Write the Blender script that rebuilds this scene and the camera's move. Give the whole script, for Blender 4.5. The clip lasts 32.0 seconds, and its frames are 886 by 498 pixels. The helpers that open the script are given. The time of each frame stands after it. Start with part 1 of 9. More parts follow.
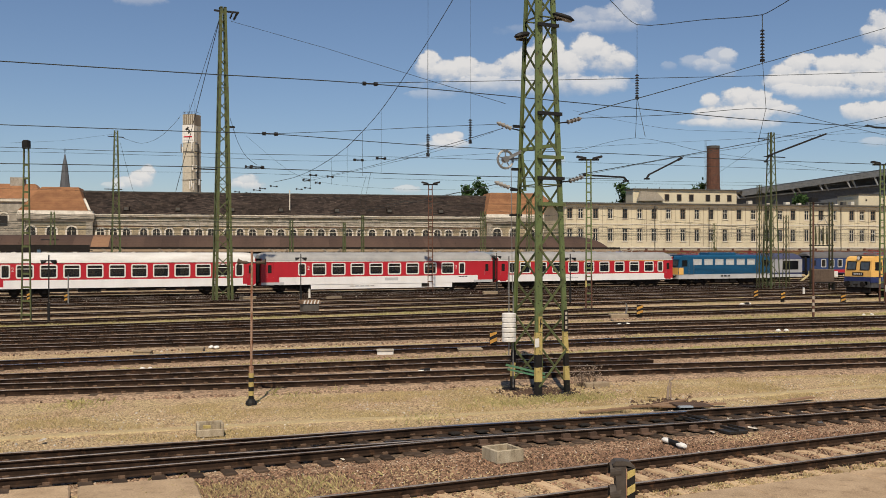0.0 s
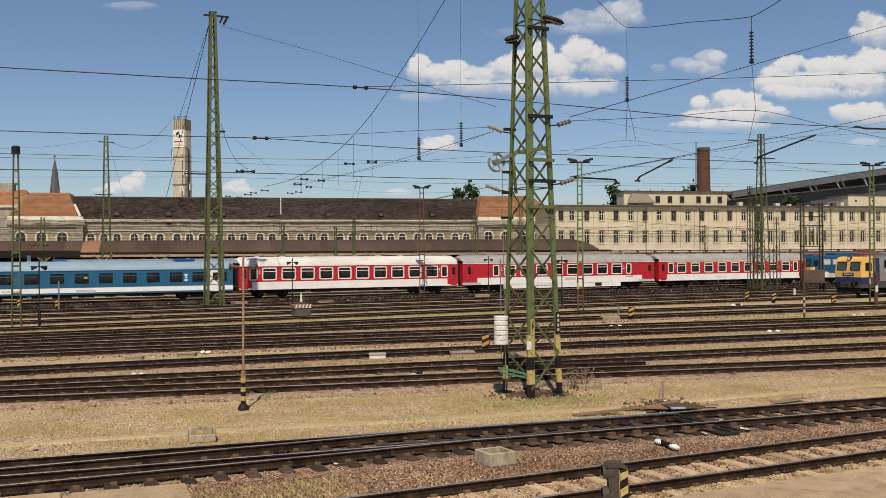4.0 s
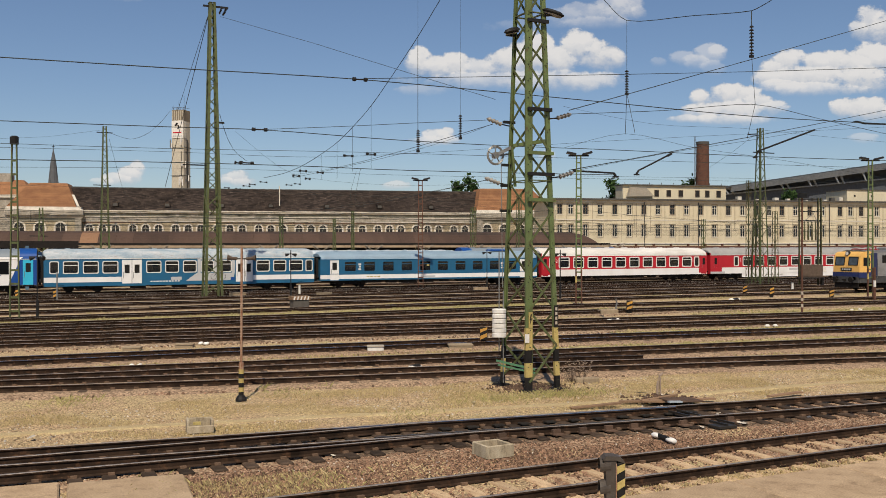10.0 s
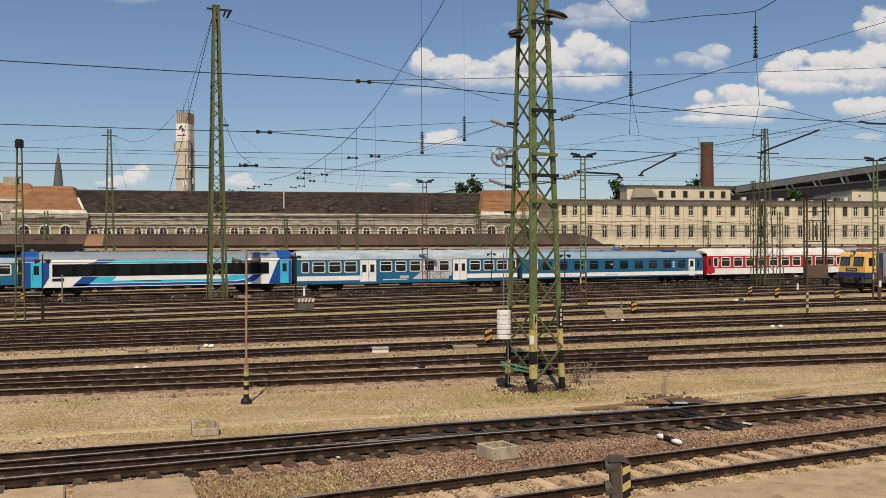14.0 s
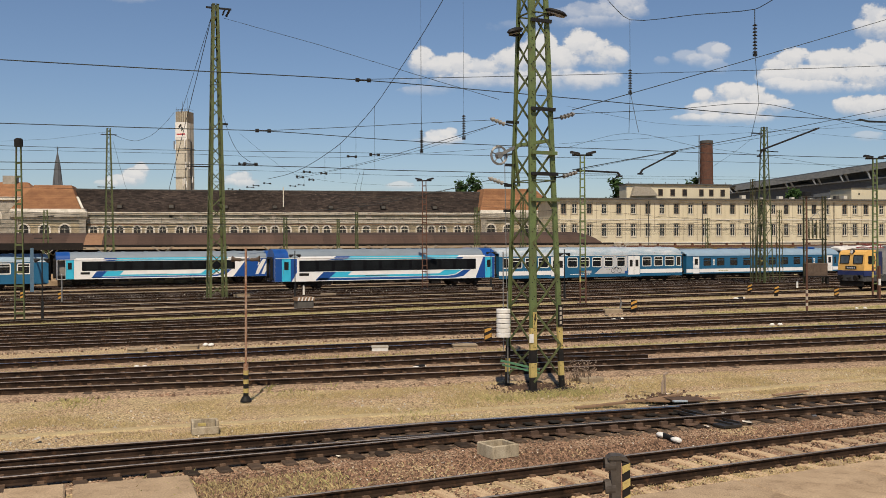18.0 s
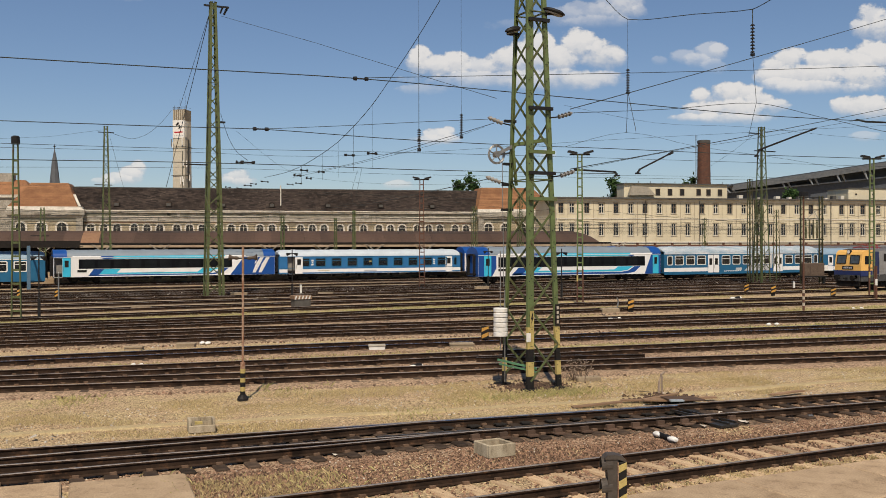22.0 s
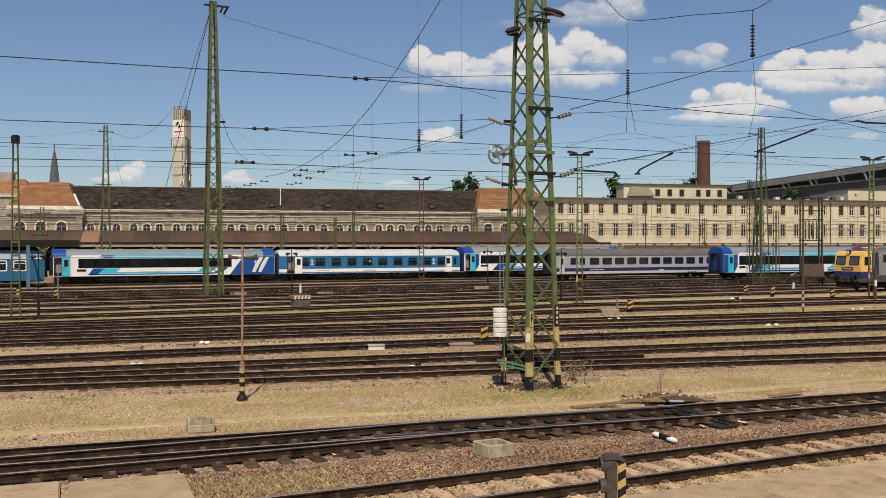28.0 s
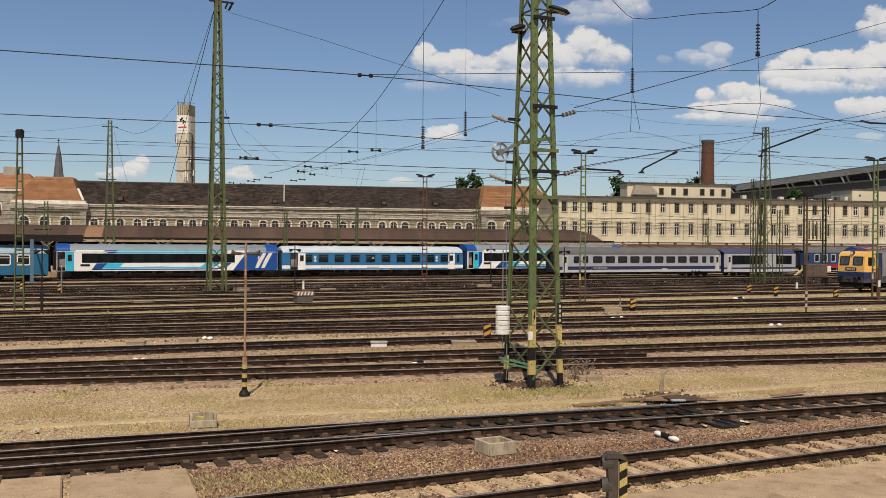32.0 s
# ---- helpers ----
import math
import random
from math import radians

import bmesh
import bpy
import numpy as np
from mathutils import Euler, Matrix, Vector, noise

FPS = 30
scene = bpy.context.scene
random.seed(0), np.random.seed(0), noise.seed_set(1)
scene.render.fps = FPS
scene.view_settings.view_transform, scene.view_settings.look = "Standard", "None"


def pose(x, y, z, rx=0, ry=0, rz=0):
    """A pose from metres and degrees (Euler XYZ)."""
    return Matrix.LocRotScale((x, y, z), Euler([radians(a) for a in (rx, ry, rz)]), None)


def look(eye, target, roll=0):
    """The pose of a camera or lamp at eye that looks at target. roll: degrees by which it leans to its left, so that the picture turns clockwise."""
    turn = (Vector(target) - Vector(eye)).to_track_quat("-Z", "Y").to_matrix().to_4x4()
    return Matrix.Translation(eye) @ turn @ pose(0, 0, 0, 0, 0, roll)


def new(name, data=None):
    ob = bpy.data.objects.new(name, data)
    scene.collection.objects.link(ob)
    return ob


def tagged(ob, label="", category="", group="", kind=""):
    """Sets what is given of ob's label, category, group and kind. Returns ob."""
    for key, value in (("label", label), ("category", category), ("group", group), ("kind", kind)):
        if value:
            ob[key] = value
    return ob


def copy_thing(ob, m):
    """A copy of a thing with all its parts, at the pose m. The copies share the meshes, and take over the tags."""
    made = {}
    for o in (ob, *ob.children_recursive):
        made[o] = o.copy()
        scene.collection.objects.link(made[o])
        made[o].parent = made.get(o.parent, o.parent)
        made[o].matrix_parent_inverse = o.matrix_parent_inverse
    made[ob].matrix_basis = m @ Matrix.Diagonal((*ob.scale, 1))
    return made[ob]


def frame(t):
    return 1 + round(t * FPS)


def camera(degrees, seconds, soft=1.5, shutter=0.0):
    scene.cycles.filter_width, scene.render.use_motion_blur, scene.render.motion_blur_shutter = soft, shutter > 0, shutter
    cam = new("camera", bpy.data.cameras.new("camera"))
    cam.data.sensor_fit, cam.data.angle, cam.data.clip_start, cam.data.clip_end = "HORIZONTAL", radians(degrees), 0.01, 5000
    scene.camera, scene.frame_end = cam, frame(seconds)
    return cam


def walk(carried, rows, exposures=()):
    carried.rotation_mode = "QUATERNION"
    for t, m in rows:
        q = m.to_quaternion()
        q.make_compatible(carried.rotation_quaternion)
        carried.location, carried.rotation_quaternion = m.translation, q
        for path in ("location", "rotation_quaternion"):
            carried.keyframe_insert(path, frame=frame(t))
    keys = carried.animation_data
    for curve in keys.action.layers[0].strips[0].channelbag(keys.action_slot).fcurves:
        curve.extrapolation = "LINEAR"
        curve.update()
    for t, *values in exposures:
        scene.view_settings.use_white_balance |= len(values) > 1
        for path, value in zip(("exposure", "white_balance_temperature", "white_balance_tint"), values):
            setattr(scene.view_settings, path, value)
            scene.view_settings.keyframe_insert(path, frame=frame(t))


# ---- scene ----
EYE = (0.0, 0.0, 4.27)
TURNS = [
    (0.0, 90.086, -0.012, -24.842), (0.5, 90.111, -0.027, -24.862), (1.0, 90.200, 0.077, -24.901), (1.5, 90.278, 0.237, -24.949),
    (2.0, 90.346, 0.309, -25.009), (2.5, 90.358, 0.304, -25.094), (3.0, 90.336, 0.284, -25.217), (3.5, 90.285, 0.283, -25.334),
    (5.5, 90.290, 0.670, -25.139), (6.0, 90.290, 0.660, -25.113), (6.5, 90.244, 0.568, -25.185), (7.0, 90.146, 0.369, -25.290),
    (7.5, 90.058, 0.200, -25.346), (8.0, 90.007, 0.191, -25.349), (8.5, 89.995, 0.140, -25.365), (9.0, 89.960, 0.104, -25.402),
    (9.5, 89.906, 0.062, -25.431), (10.0, 89.839, 0.046, -25.426), (10.5, 89.830, 0.091, -25.395), (11.0, 89.873, 0.087, -25.354),
    (11.5, 89.940, 0.109, -25.342), (12.0, 89.956, 0.190, -25.300), (12.5, 89.940, 0.110, -25.312), (13.0, 89.906, 0.189, -25.300),
    (13.5, 89.906, 0.188, -25.252), (14.0, 89.939, 0.247, -25.165), (14.5, 89.965, 0.318, -25.141), (16.5, 89.965, 0.385, -25.132),
    (17.0, 89.965, 0.353, -25.169), (17.5, 89.914, 0.331, -25.190), (18.0, 89.855, 0.312, -25.191), (18.5, 89.783, 0.253, -25.202),
    (19.0, 89.754, 0.188, -25.251), (19.5, 89.751, 0.170, -25.300), (20.0, 89.754, 0.181, -25.293), (20.5, 89.804, 0.181, -25.293),
    (21.0, 89.804, 0.187, -25.297), (21.5, 89.804, 0.190, -25.310), (22.0, 89.788, 0.147, -25.352), (22.5, 89.766, 0.146, -25.364),
    (23.0, 89.746, 0.070, -25.398), (23.5, 89.742, 0.004, -25.422), (24.0, 89.738, -0.024, -25.419), (24.5, 89.725, -0.071, -25.427),
    (25.0, 89.721, -0.085, -25.452), (25.5, 89.717, -0.087, -25.461), (27.5, 89.793, 0.006, -25.366), (28.0, 89.793, 0.028, -25.373),
    (28.5, 89.788, 0.048, -25.310), (29.0, 89.788, 0.042, -25.218), (29.5, 89.783, -0.043, -25.165), (30.0, 89.779, -0.120, -25.161),
    (30.5, 89.775, -0.178, -25.166), (31.0, 89.736, -0.223, -25.206), (31.5, 89.674, -0.314, -25.204), (32.0, 89.636, -0.391, -25.183)]
cam = camera(49.4, 32.0, soft=0.65)
walk(cam, [(t, pose(*EYE, rx, ry, rz)) for t, rx, ry, rz in TURNS])

# ---- light ----
SUN_ELEV, SUN_AZ = radians(54), radians(207)      # azimuth of the sun, clockwise from +Y
sun_way = Vector((math.sin(SUN_AZ) * math.cos(SUN_ELEV), math.cos(SUN_AZ) * math.cos(SUN_ELEV), math.sin(SUN_ELEV)))
sun = new("sun", bpy.data.lights.new("sun", "SUN"))
sun.data.energy, sun.data.angle, sun.data.color = 5.0, radians(0.53), (1.0, 0.88, 0.71)
sun.matrix_world = look(sun_way * 100, (0, 0, 0))
scene.view_settings.exposure = -0.05


class Net:
    """Short hand for node trees."""

    def __init__(self, tree):
        self.tree = tree

    def node(self, kind, **inputs):
        n = self.tree.nodes.new("ShaderNode" + kind)
        for key, value in inputs.items():
            if key in ("operation", "blend_type", "data_type", "noise_dimensions", "feature", "sky_type", "interpolation_type", "wave_type", "bands_direction"):
                if key == "operation":
                    n.operation = value
                elif key == "blend_type":
                    n.blend_type = value
                elif key == "data_type":
                    n.data_type = value
                elif key == "feature":
                    n.feature = value
                elif key == "bands_direction":
                    n.bands_direction = value
                elif key == "interpolation_type":
                    n.interpolation_type = value
        return n

    def put(self, socket, value):
        if isinstance(value, bpy.types.NodeSocket):
            self.tree.links.new(value, socket)
        else:
            socket.default_value = value

    def math(self, op, a, b=0.0, c=0.0, clamp=False):
        n = self.tree.nodes.new("ShaderNodeMath")
        n.operation, n.use_clamp = op, clamp
        self.put(n.inputs[0], a)
        self.put(n.inputs[1], b)
        self.put(n.inputs[2], c)
        return n.outputs[0]

    def mix(self, fac, a, b, blend="MIX"):
        n = self.tree.nodes.new("ShaderNodeMix")
        n.data_type, n.blend_type = "RGBA", blend
        self.put(n.inputs[0], fac)
        self.put(n.inputs[6], a)
        self.put(n.inputs[7], b)
        return n.outputs[2]

    def noise(self, vec, scale, detail=4.0, rough=0.55):
        n = self.tree.nodes.new("ShaderNodeTexNoise")
        self.put(n.inputs["Vector"], vec)
        n.inputs["Scale"].default_value = scale
        n.inputs["Detail"].default_value = detail
        n.inputs["Roughness"].default_value = rough
        return n.outputs["Fac"]

    def span(self, value, lo, hi, to0=0.0, to1=1.0):
        n = self.tree.nodes.new("ShaderNodeMapRange")
        n.clamp = True
        self.put(n.inputs[0], value)
        for i, v in enumerate((lo, hi, to0, to1)):
            n.inputs[i + 1].default_value = v
        return n.outputs[0]


def rgb(c):
    return (c[0], c[1], c[2], 1.0)


# ---- sky with fair-weather clouds ----
world = bpy.data.worlds.new("sky")
scene.world = world
world.use_nodes = True
W = Net(world.node_tree)
world.node_tree.nodes.clear()
sky = world.node_tree.nodes.new("ShaderNodeTexSky")
sky.sky_type, sky.sun_disc = "NISHITA", False
sky.sun_elevation, sky.sun_rotation = SUN_ELEV, SUN_AZ
sky.altitude, sky.air_density, sky.dust_density, sky.ozone_density = 100, 1.0, 0.3, 3.0
co = world.node_tree.nodes.new("ShaderNodeTexCoord").outputs["Generated"]
sep = world.node_tree.nodes.new("ShaderNodeSeparateXYZ")
W.put(sep.inputs[0], co)
ca, sa = math.cos(radians(25.3)), math.sin(radians(25.3))
fwd = W.math("ADD", W.math("MULTIPLY", sep.outputs[0], sa), W.math("MULTIPLY", sep.outputs[1], ca))
side = W.math("SUBTRACT", W.math("MULTIPLY", sep.outputs[0], ca), W.math("MULTIPLY", sep.outputs[1], sa))
safe = W.math("MAXIMUM", fwd, 0.05)
cu, cv = W.math("DIVIDE", side, safe), W.math("DIVIDE", sep.outputs[2], safe)
comb = world.node_tree.nodes.new("ShaderNodeCombineXYZ")
W.put(comb.inputs[0], cu)
W.put(comb.inputs[1], W.math("MULTIPLY", cv, 1.25))
puff = W.math("SUBTRACT", W.noise(comb.outputs[0], 26.0, 7.0, 0.58), 0.5)
fluff = W.math("SUBTRACT", W.noise(comb.outputs[0], 95.0, 6.0, 0.6), 0.5)
ragged = W.math("ADD", W.math("MULTIPLY", puff, 2.1), W.math("MULTIPLY", fluff, 1.3))
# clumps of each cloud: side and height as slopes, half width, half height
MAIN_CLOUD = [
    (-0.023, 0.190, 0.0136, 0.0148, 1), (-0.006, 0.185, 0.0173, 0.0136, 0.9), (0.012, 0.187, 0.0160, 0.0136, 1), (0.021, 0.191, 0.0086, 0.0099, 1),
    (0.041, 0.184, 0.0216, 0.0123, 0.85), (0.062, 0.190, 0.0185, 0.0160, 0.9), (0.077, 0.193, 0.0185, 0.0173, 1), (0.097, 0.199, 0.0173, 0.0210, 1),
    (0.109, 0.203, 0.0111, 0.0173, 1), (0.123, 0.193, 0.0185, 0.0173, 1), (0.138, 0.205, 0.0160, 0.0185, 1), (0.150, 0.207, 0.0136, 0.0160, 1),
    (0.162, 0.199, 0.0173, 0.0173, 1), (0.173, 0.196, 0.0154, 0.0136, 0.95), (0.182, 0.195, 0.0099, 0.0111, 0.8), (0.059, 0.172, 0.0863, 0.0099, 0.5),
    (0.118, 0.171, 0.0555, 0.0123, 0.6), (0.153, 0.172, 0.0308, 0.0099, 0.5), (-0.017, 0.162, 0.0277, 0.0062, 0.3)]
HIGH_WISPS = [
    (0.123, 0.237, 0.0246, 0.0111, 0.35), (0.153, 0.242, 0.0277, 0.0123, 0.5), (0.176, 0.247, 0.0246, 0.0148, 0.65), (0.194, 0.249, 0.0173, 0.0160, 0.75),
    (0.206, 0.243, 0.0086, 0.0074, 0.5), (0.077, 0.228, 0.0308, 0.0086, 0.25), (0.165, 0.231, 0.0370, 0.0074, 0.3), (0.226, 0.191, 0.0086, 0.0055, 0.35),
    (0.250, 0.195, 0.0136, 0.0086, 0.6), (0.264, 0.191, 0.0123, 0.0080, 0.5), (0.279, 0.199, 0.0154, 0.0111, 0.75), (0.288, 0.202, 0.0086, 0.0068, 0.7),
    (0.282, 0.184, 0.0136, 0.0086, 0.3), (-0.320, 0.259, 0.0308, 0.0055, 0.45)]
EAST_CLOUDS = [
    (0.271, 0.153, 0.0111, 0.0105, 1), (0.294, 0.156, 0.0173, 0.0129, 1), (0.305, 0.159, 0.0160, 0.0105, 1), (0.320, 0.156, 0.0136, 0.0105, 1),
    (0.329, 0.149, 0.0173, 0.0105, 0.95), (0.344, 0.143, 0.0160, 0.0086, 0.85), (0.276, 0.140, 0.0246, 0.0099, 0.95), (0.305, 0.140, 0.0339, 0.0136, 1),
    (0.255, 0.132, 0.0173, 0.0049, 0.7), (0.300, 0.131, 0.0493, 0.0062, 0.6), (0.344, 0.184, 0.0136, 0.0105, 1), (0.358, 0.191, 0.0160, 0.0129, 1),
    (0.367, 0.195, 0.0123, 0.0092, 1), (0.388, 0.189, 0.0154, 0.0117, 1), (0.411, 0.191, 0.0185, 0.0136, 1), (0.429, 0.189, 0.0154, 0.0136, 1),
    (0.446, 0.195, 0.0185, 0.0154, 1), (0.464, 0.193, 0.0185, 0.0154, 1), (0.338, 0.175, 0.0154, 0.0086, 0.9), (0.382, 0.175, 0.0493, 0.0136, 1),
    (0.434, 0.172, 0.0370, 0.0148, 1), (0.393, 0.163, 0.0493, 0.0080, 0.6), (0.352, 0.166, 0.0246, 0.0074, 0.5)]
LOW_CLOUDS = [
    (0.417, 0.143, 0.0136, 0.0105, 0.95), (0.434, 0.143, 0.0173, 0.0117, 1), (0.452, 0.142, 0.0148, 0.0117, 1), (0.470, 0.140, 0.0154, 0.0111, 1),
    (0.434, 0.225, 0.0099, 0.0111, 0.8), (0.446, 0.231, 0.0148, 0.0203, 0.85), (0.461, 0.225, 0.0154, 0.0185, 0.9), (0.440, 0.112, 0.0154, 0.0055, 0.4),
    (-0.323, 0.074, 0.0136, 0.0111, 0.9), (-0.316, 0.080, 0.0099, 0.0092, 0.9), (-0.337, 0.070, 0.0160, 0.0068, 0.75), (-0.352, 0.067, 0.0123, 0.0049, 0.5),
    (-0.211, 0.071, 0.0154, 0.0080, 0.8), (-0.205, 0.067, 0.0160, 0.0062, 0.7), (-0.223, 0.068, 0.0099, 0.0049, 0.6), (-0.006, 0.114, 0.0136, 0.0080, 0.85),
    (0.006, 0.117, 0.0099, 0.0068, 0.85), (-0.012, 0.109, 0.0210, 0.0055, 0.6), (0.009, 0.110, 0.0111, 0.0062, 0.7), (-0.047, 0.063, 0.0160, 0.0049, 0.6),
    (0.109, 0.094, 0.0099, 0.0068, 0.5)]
light = 0.0
thick = 0.0
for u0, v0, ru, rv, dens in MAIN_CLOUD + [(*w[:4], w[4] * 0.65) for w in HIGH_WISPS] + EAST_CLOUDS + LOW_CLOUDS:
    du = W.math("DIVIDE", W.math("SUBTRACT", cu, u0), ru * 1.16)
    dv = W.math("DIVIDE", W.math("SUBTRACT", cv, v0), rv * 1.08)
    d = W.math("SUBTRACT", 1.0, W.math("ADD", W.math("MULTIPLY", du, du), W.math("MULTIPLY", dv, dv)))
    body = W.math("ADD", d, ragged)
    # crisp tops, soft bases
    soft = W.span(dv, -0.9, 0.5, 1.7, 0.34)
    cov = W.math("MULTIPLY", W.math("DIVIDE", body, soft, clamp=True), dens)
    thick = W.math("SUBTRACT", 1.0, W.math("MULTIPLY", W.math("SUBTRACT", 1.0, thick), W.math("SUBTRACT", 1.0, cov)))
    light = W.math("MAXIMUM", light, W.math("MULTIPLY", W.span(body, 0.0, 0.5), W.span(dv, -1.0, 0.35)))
cover = W.math("MULTIPLY", W.span(thick, 0.02, 0.97), W.math("GREATER_THAN", fwd, 0.1))
shade = W.math("ADD", light, W.math("ADD", W.math("MULTIPLY", puff, 0.9), W.math("MULTIPLY", fluff, 0.7)), clamp=True)
cloud_col = W.mix(shade, (0.56, 0.61, 0.69, 1), (1.0, 0.965, 0.93, 1))
bg1 = world.node_tree.nodes.new("ShaderNodeBackground")
W.put(bg1.inputs[0], W.mix(1.0, sky.outputs[0], (0.97, 0.98, 1.05, 1), "MULTIPLY"))
bg1.inputs[1].default_value = 0.081
bg2 = world.node_tree.nodes.new("ShaderNodeBackground")
W.put(bg2.inputs[0], cloud_col)
bg2.inputs[1].default_value = 0.80
mixw = world.node_tree.nodes.new("ShaderNodeMixShader")
W.put(mixw.inputs[0], W.math("MULTIPLY", cover, 0.93))
W.tree.links.new(bg1.outputs[0], mixw.inputs[1])
W.tree.links.new(bg2.outputs[0], mixw.inputs[2])
W.tree.links.new(mixw.outputs[0], world.node_tree.nodes.new("ShaderNodeOutputWorld").inputs[0])

# ---- materials ----


def paint(name, c1, c2=None, rough=0.6, metal=0.0, scale=3.0, fine=40.0, bump=0.15, grit=0.25, stretch=(1, 1, 1), rust=None, vary=0.0, spec=None):
    """A surface with stains (scale, per metre), grain (fine), optional streaks of rust (colour, amount) and a difference from piece to piece (vary)."""
    m = bpy.data.materials.new(name)
    m.use_nodes = True
    m.node_tree.nodes.clear()
    n = Net(m.node_tree)
    c2 = c2 or tuple(v * 0.75 for v in c1)
    tc = m.node_tree.nodes.new("ShaderNodeTexCoord").outputs["Object"]
    mp = m.node_tree.nodes.new("ShaderNodeMapping")
    n.put(mp.inputs[0], tc)
    mp.inputs["Scale"].default_value = stretch
    big = n.noise(mp.outputs[0], scale, 5.0, 0.6)
    small = n.noise(tc, fine, 3.0, 0.6)
    col = n.mix(n.span(big, 0.35, 0.68), rgb(c1), rgb(c2))
    if rust:
        col = n.mix(n.span(n.noise(mp.outputs[0], scale * 2.3, 6.0, 0.7), 0.62 - rust[1] * 0.3, 0.72), col, rgb(rust[0]))
    col = n.mix(1.0, col, n.mix(n.span(small, 0.25, 0.75), (1 - grit, 1 - grit, 1 - grit, 1), (1 + grit * 0.6, 1 + grit * 0.6, 1 + grit * 0.6, 1)), "MULTIPLY")
    if vary:
        oi = m.node_tree.nodes.new("ShaderNodeObjectInfo").outputs["Random"]
        gi = m.node_tree.nodes.new("ShaderNodeNewGeometry").outputs["Random Per Island"]
        rnd = n.math("FRACT", n.math("ADD", oi, gi))
        col = n.mix(1.0, col, n.mix(rnd, (1 - vary, 1 - vary, 1 - vary, 1), (1 + vary, 1 + vary * 0.9, 1 + vary * 0.8, 1)), "MULTIPLY")
    b = m.node_tree.nodes.new("ShaderNodeBsdfPrincipled")
    n.put(b.inputs["Base Color"], col)
    n.put(b.inputs["Roughness"], n.span(small, 0.2, 0.8, max(rough - 0.08, 0.02), min(rough + 0.1, 1.0)))
    b.inputs["Metallic"].default_value = metal
    b.inputs["Specular IOR Level"].default_value = spec if spec is not None else 0.4 if rough < 0.55 else 0.15
    if bump:
        bp = m.node_tree.nodes.new("ShaderNodeBump")
        bp.inputs["Strength"].default_value = bump
        bp.inputs["Distance"].default_value = 0.02
        n.put(bp.inputs["Height"], small)
        n.put(b.inputs["Normal"], bp.outputs[0])
    n.tree.links.new(b.outputs[0], m.node_tree.nodes.new("ShaderNodeOutputMaterial").inputs[0])
    return m


def glass(name, tint, rough=0.03, clear=0.5):
    """A pane: part tinted see-through, part mirror by its gloss."""
    m = bpy.data.materials.new(name)
    m.use_nodes = True
    m.node_tree.nodes.clear()
    n = Net(m.node_tree)
    t = m.node_tree.nodes.new("ShaderNodeBsdfTransparent")
    t.inputs[0].default_value = rgb(tint)
    g = m.node_tree.nodes.new("ShaderNodeBsdfGlossy")
    g.inputs["Roughness"].default_value = rough
    d = m.node_tree.nodes.new("ShaderNodeBsdfDiffuse")
    d.inputs[0].default_value = (0.03, 0.035, 0.04, 1)
    mx0 = m.node_tree.nodes.new("ShaderNodeMixShader")
    mx0.inputs[0].default_value = 1 - clear
    n.tree.links.new(t.outputs[0], mx0.inputs[1])
    n.tree.links.new(d.outputs[0], mx0.inputs[2])
    f = m.node_tree.nodes.new("ShaderNodeFresnel")
    f.inputs[0].default_value = 1.5
    mx = m.node_tree.nodes.new("ShaderNodeMixShader")
    n.put(mx.inputs[0], f.outputs[0])
    n.tree.links.new(mx0.outputs[0], mx.inputs[1])
    n.tree.links.new(g.outputs[0], mx.inputs[2])
    n.tree.links.new(mx.outputs[0], m.node_tree.nodes.new("ShaderNodeOutputMaterial").inputs[0])
    return m


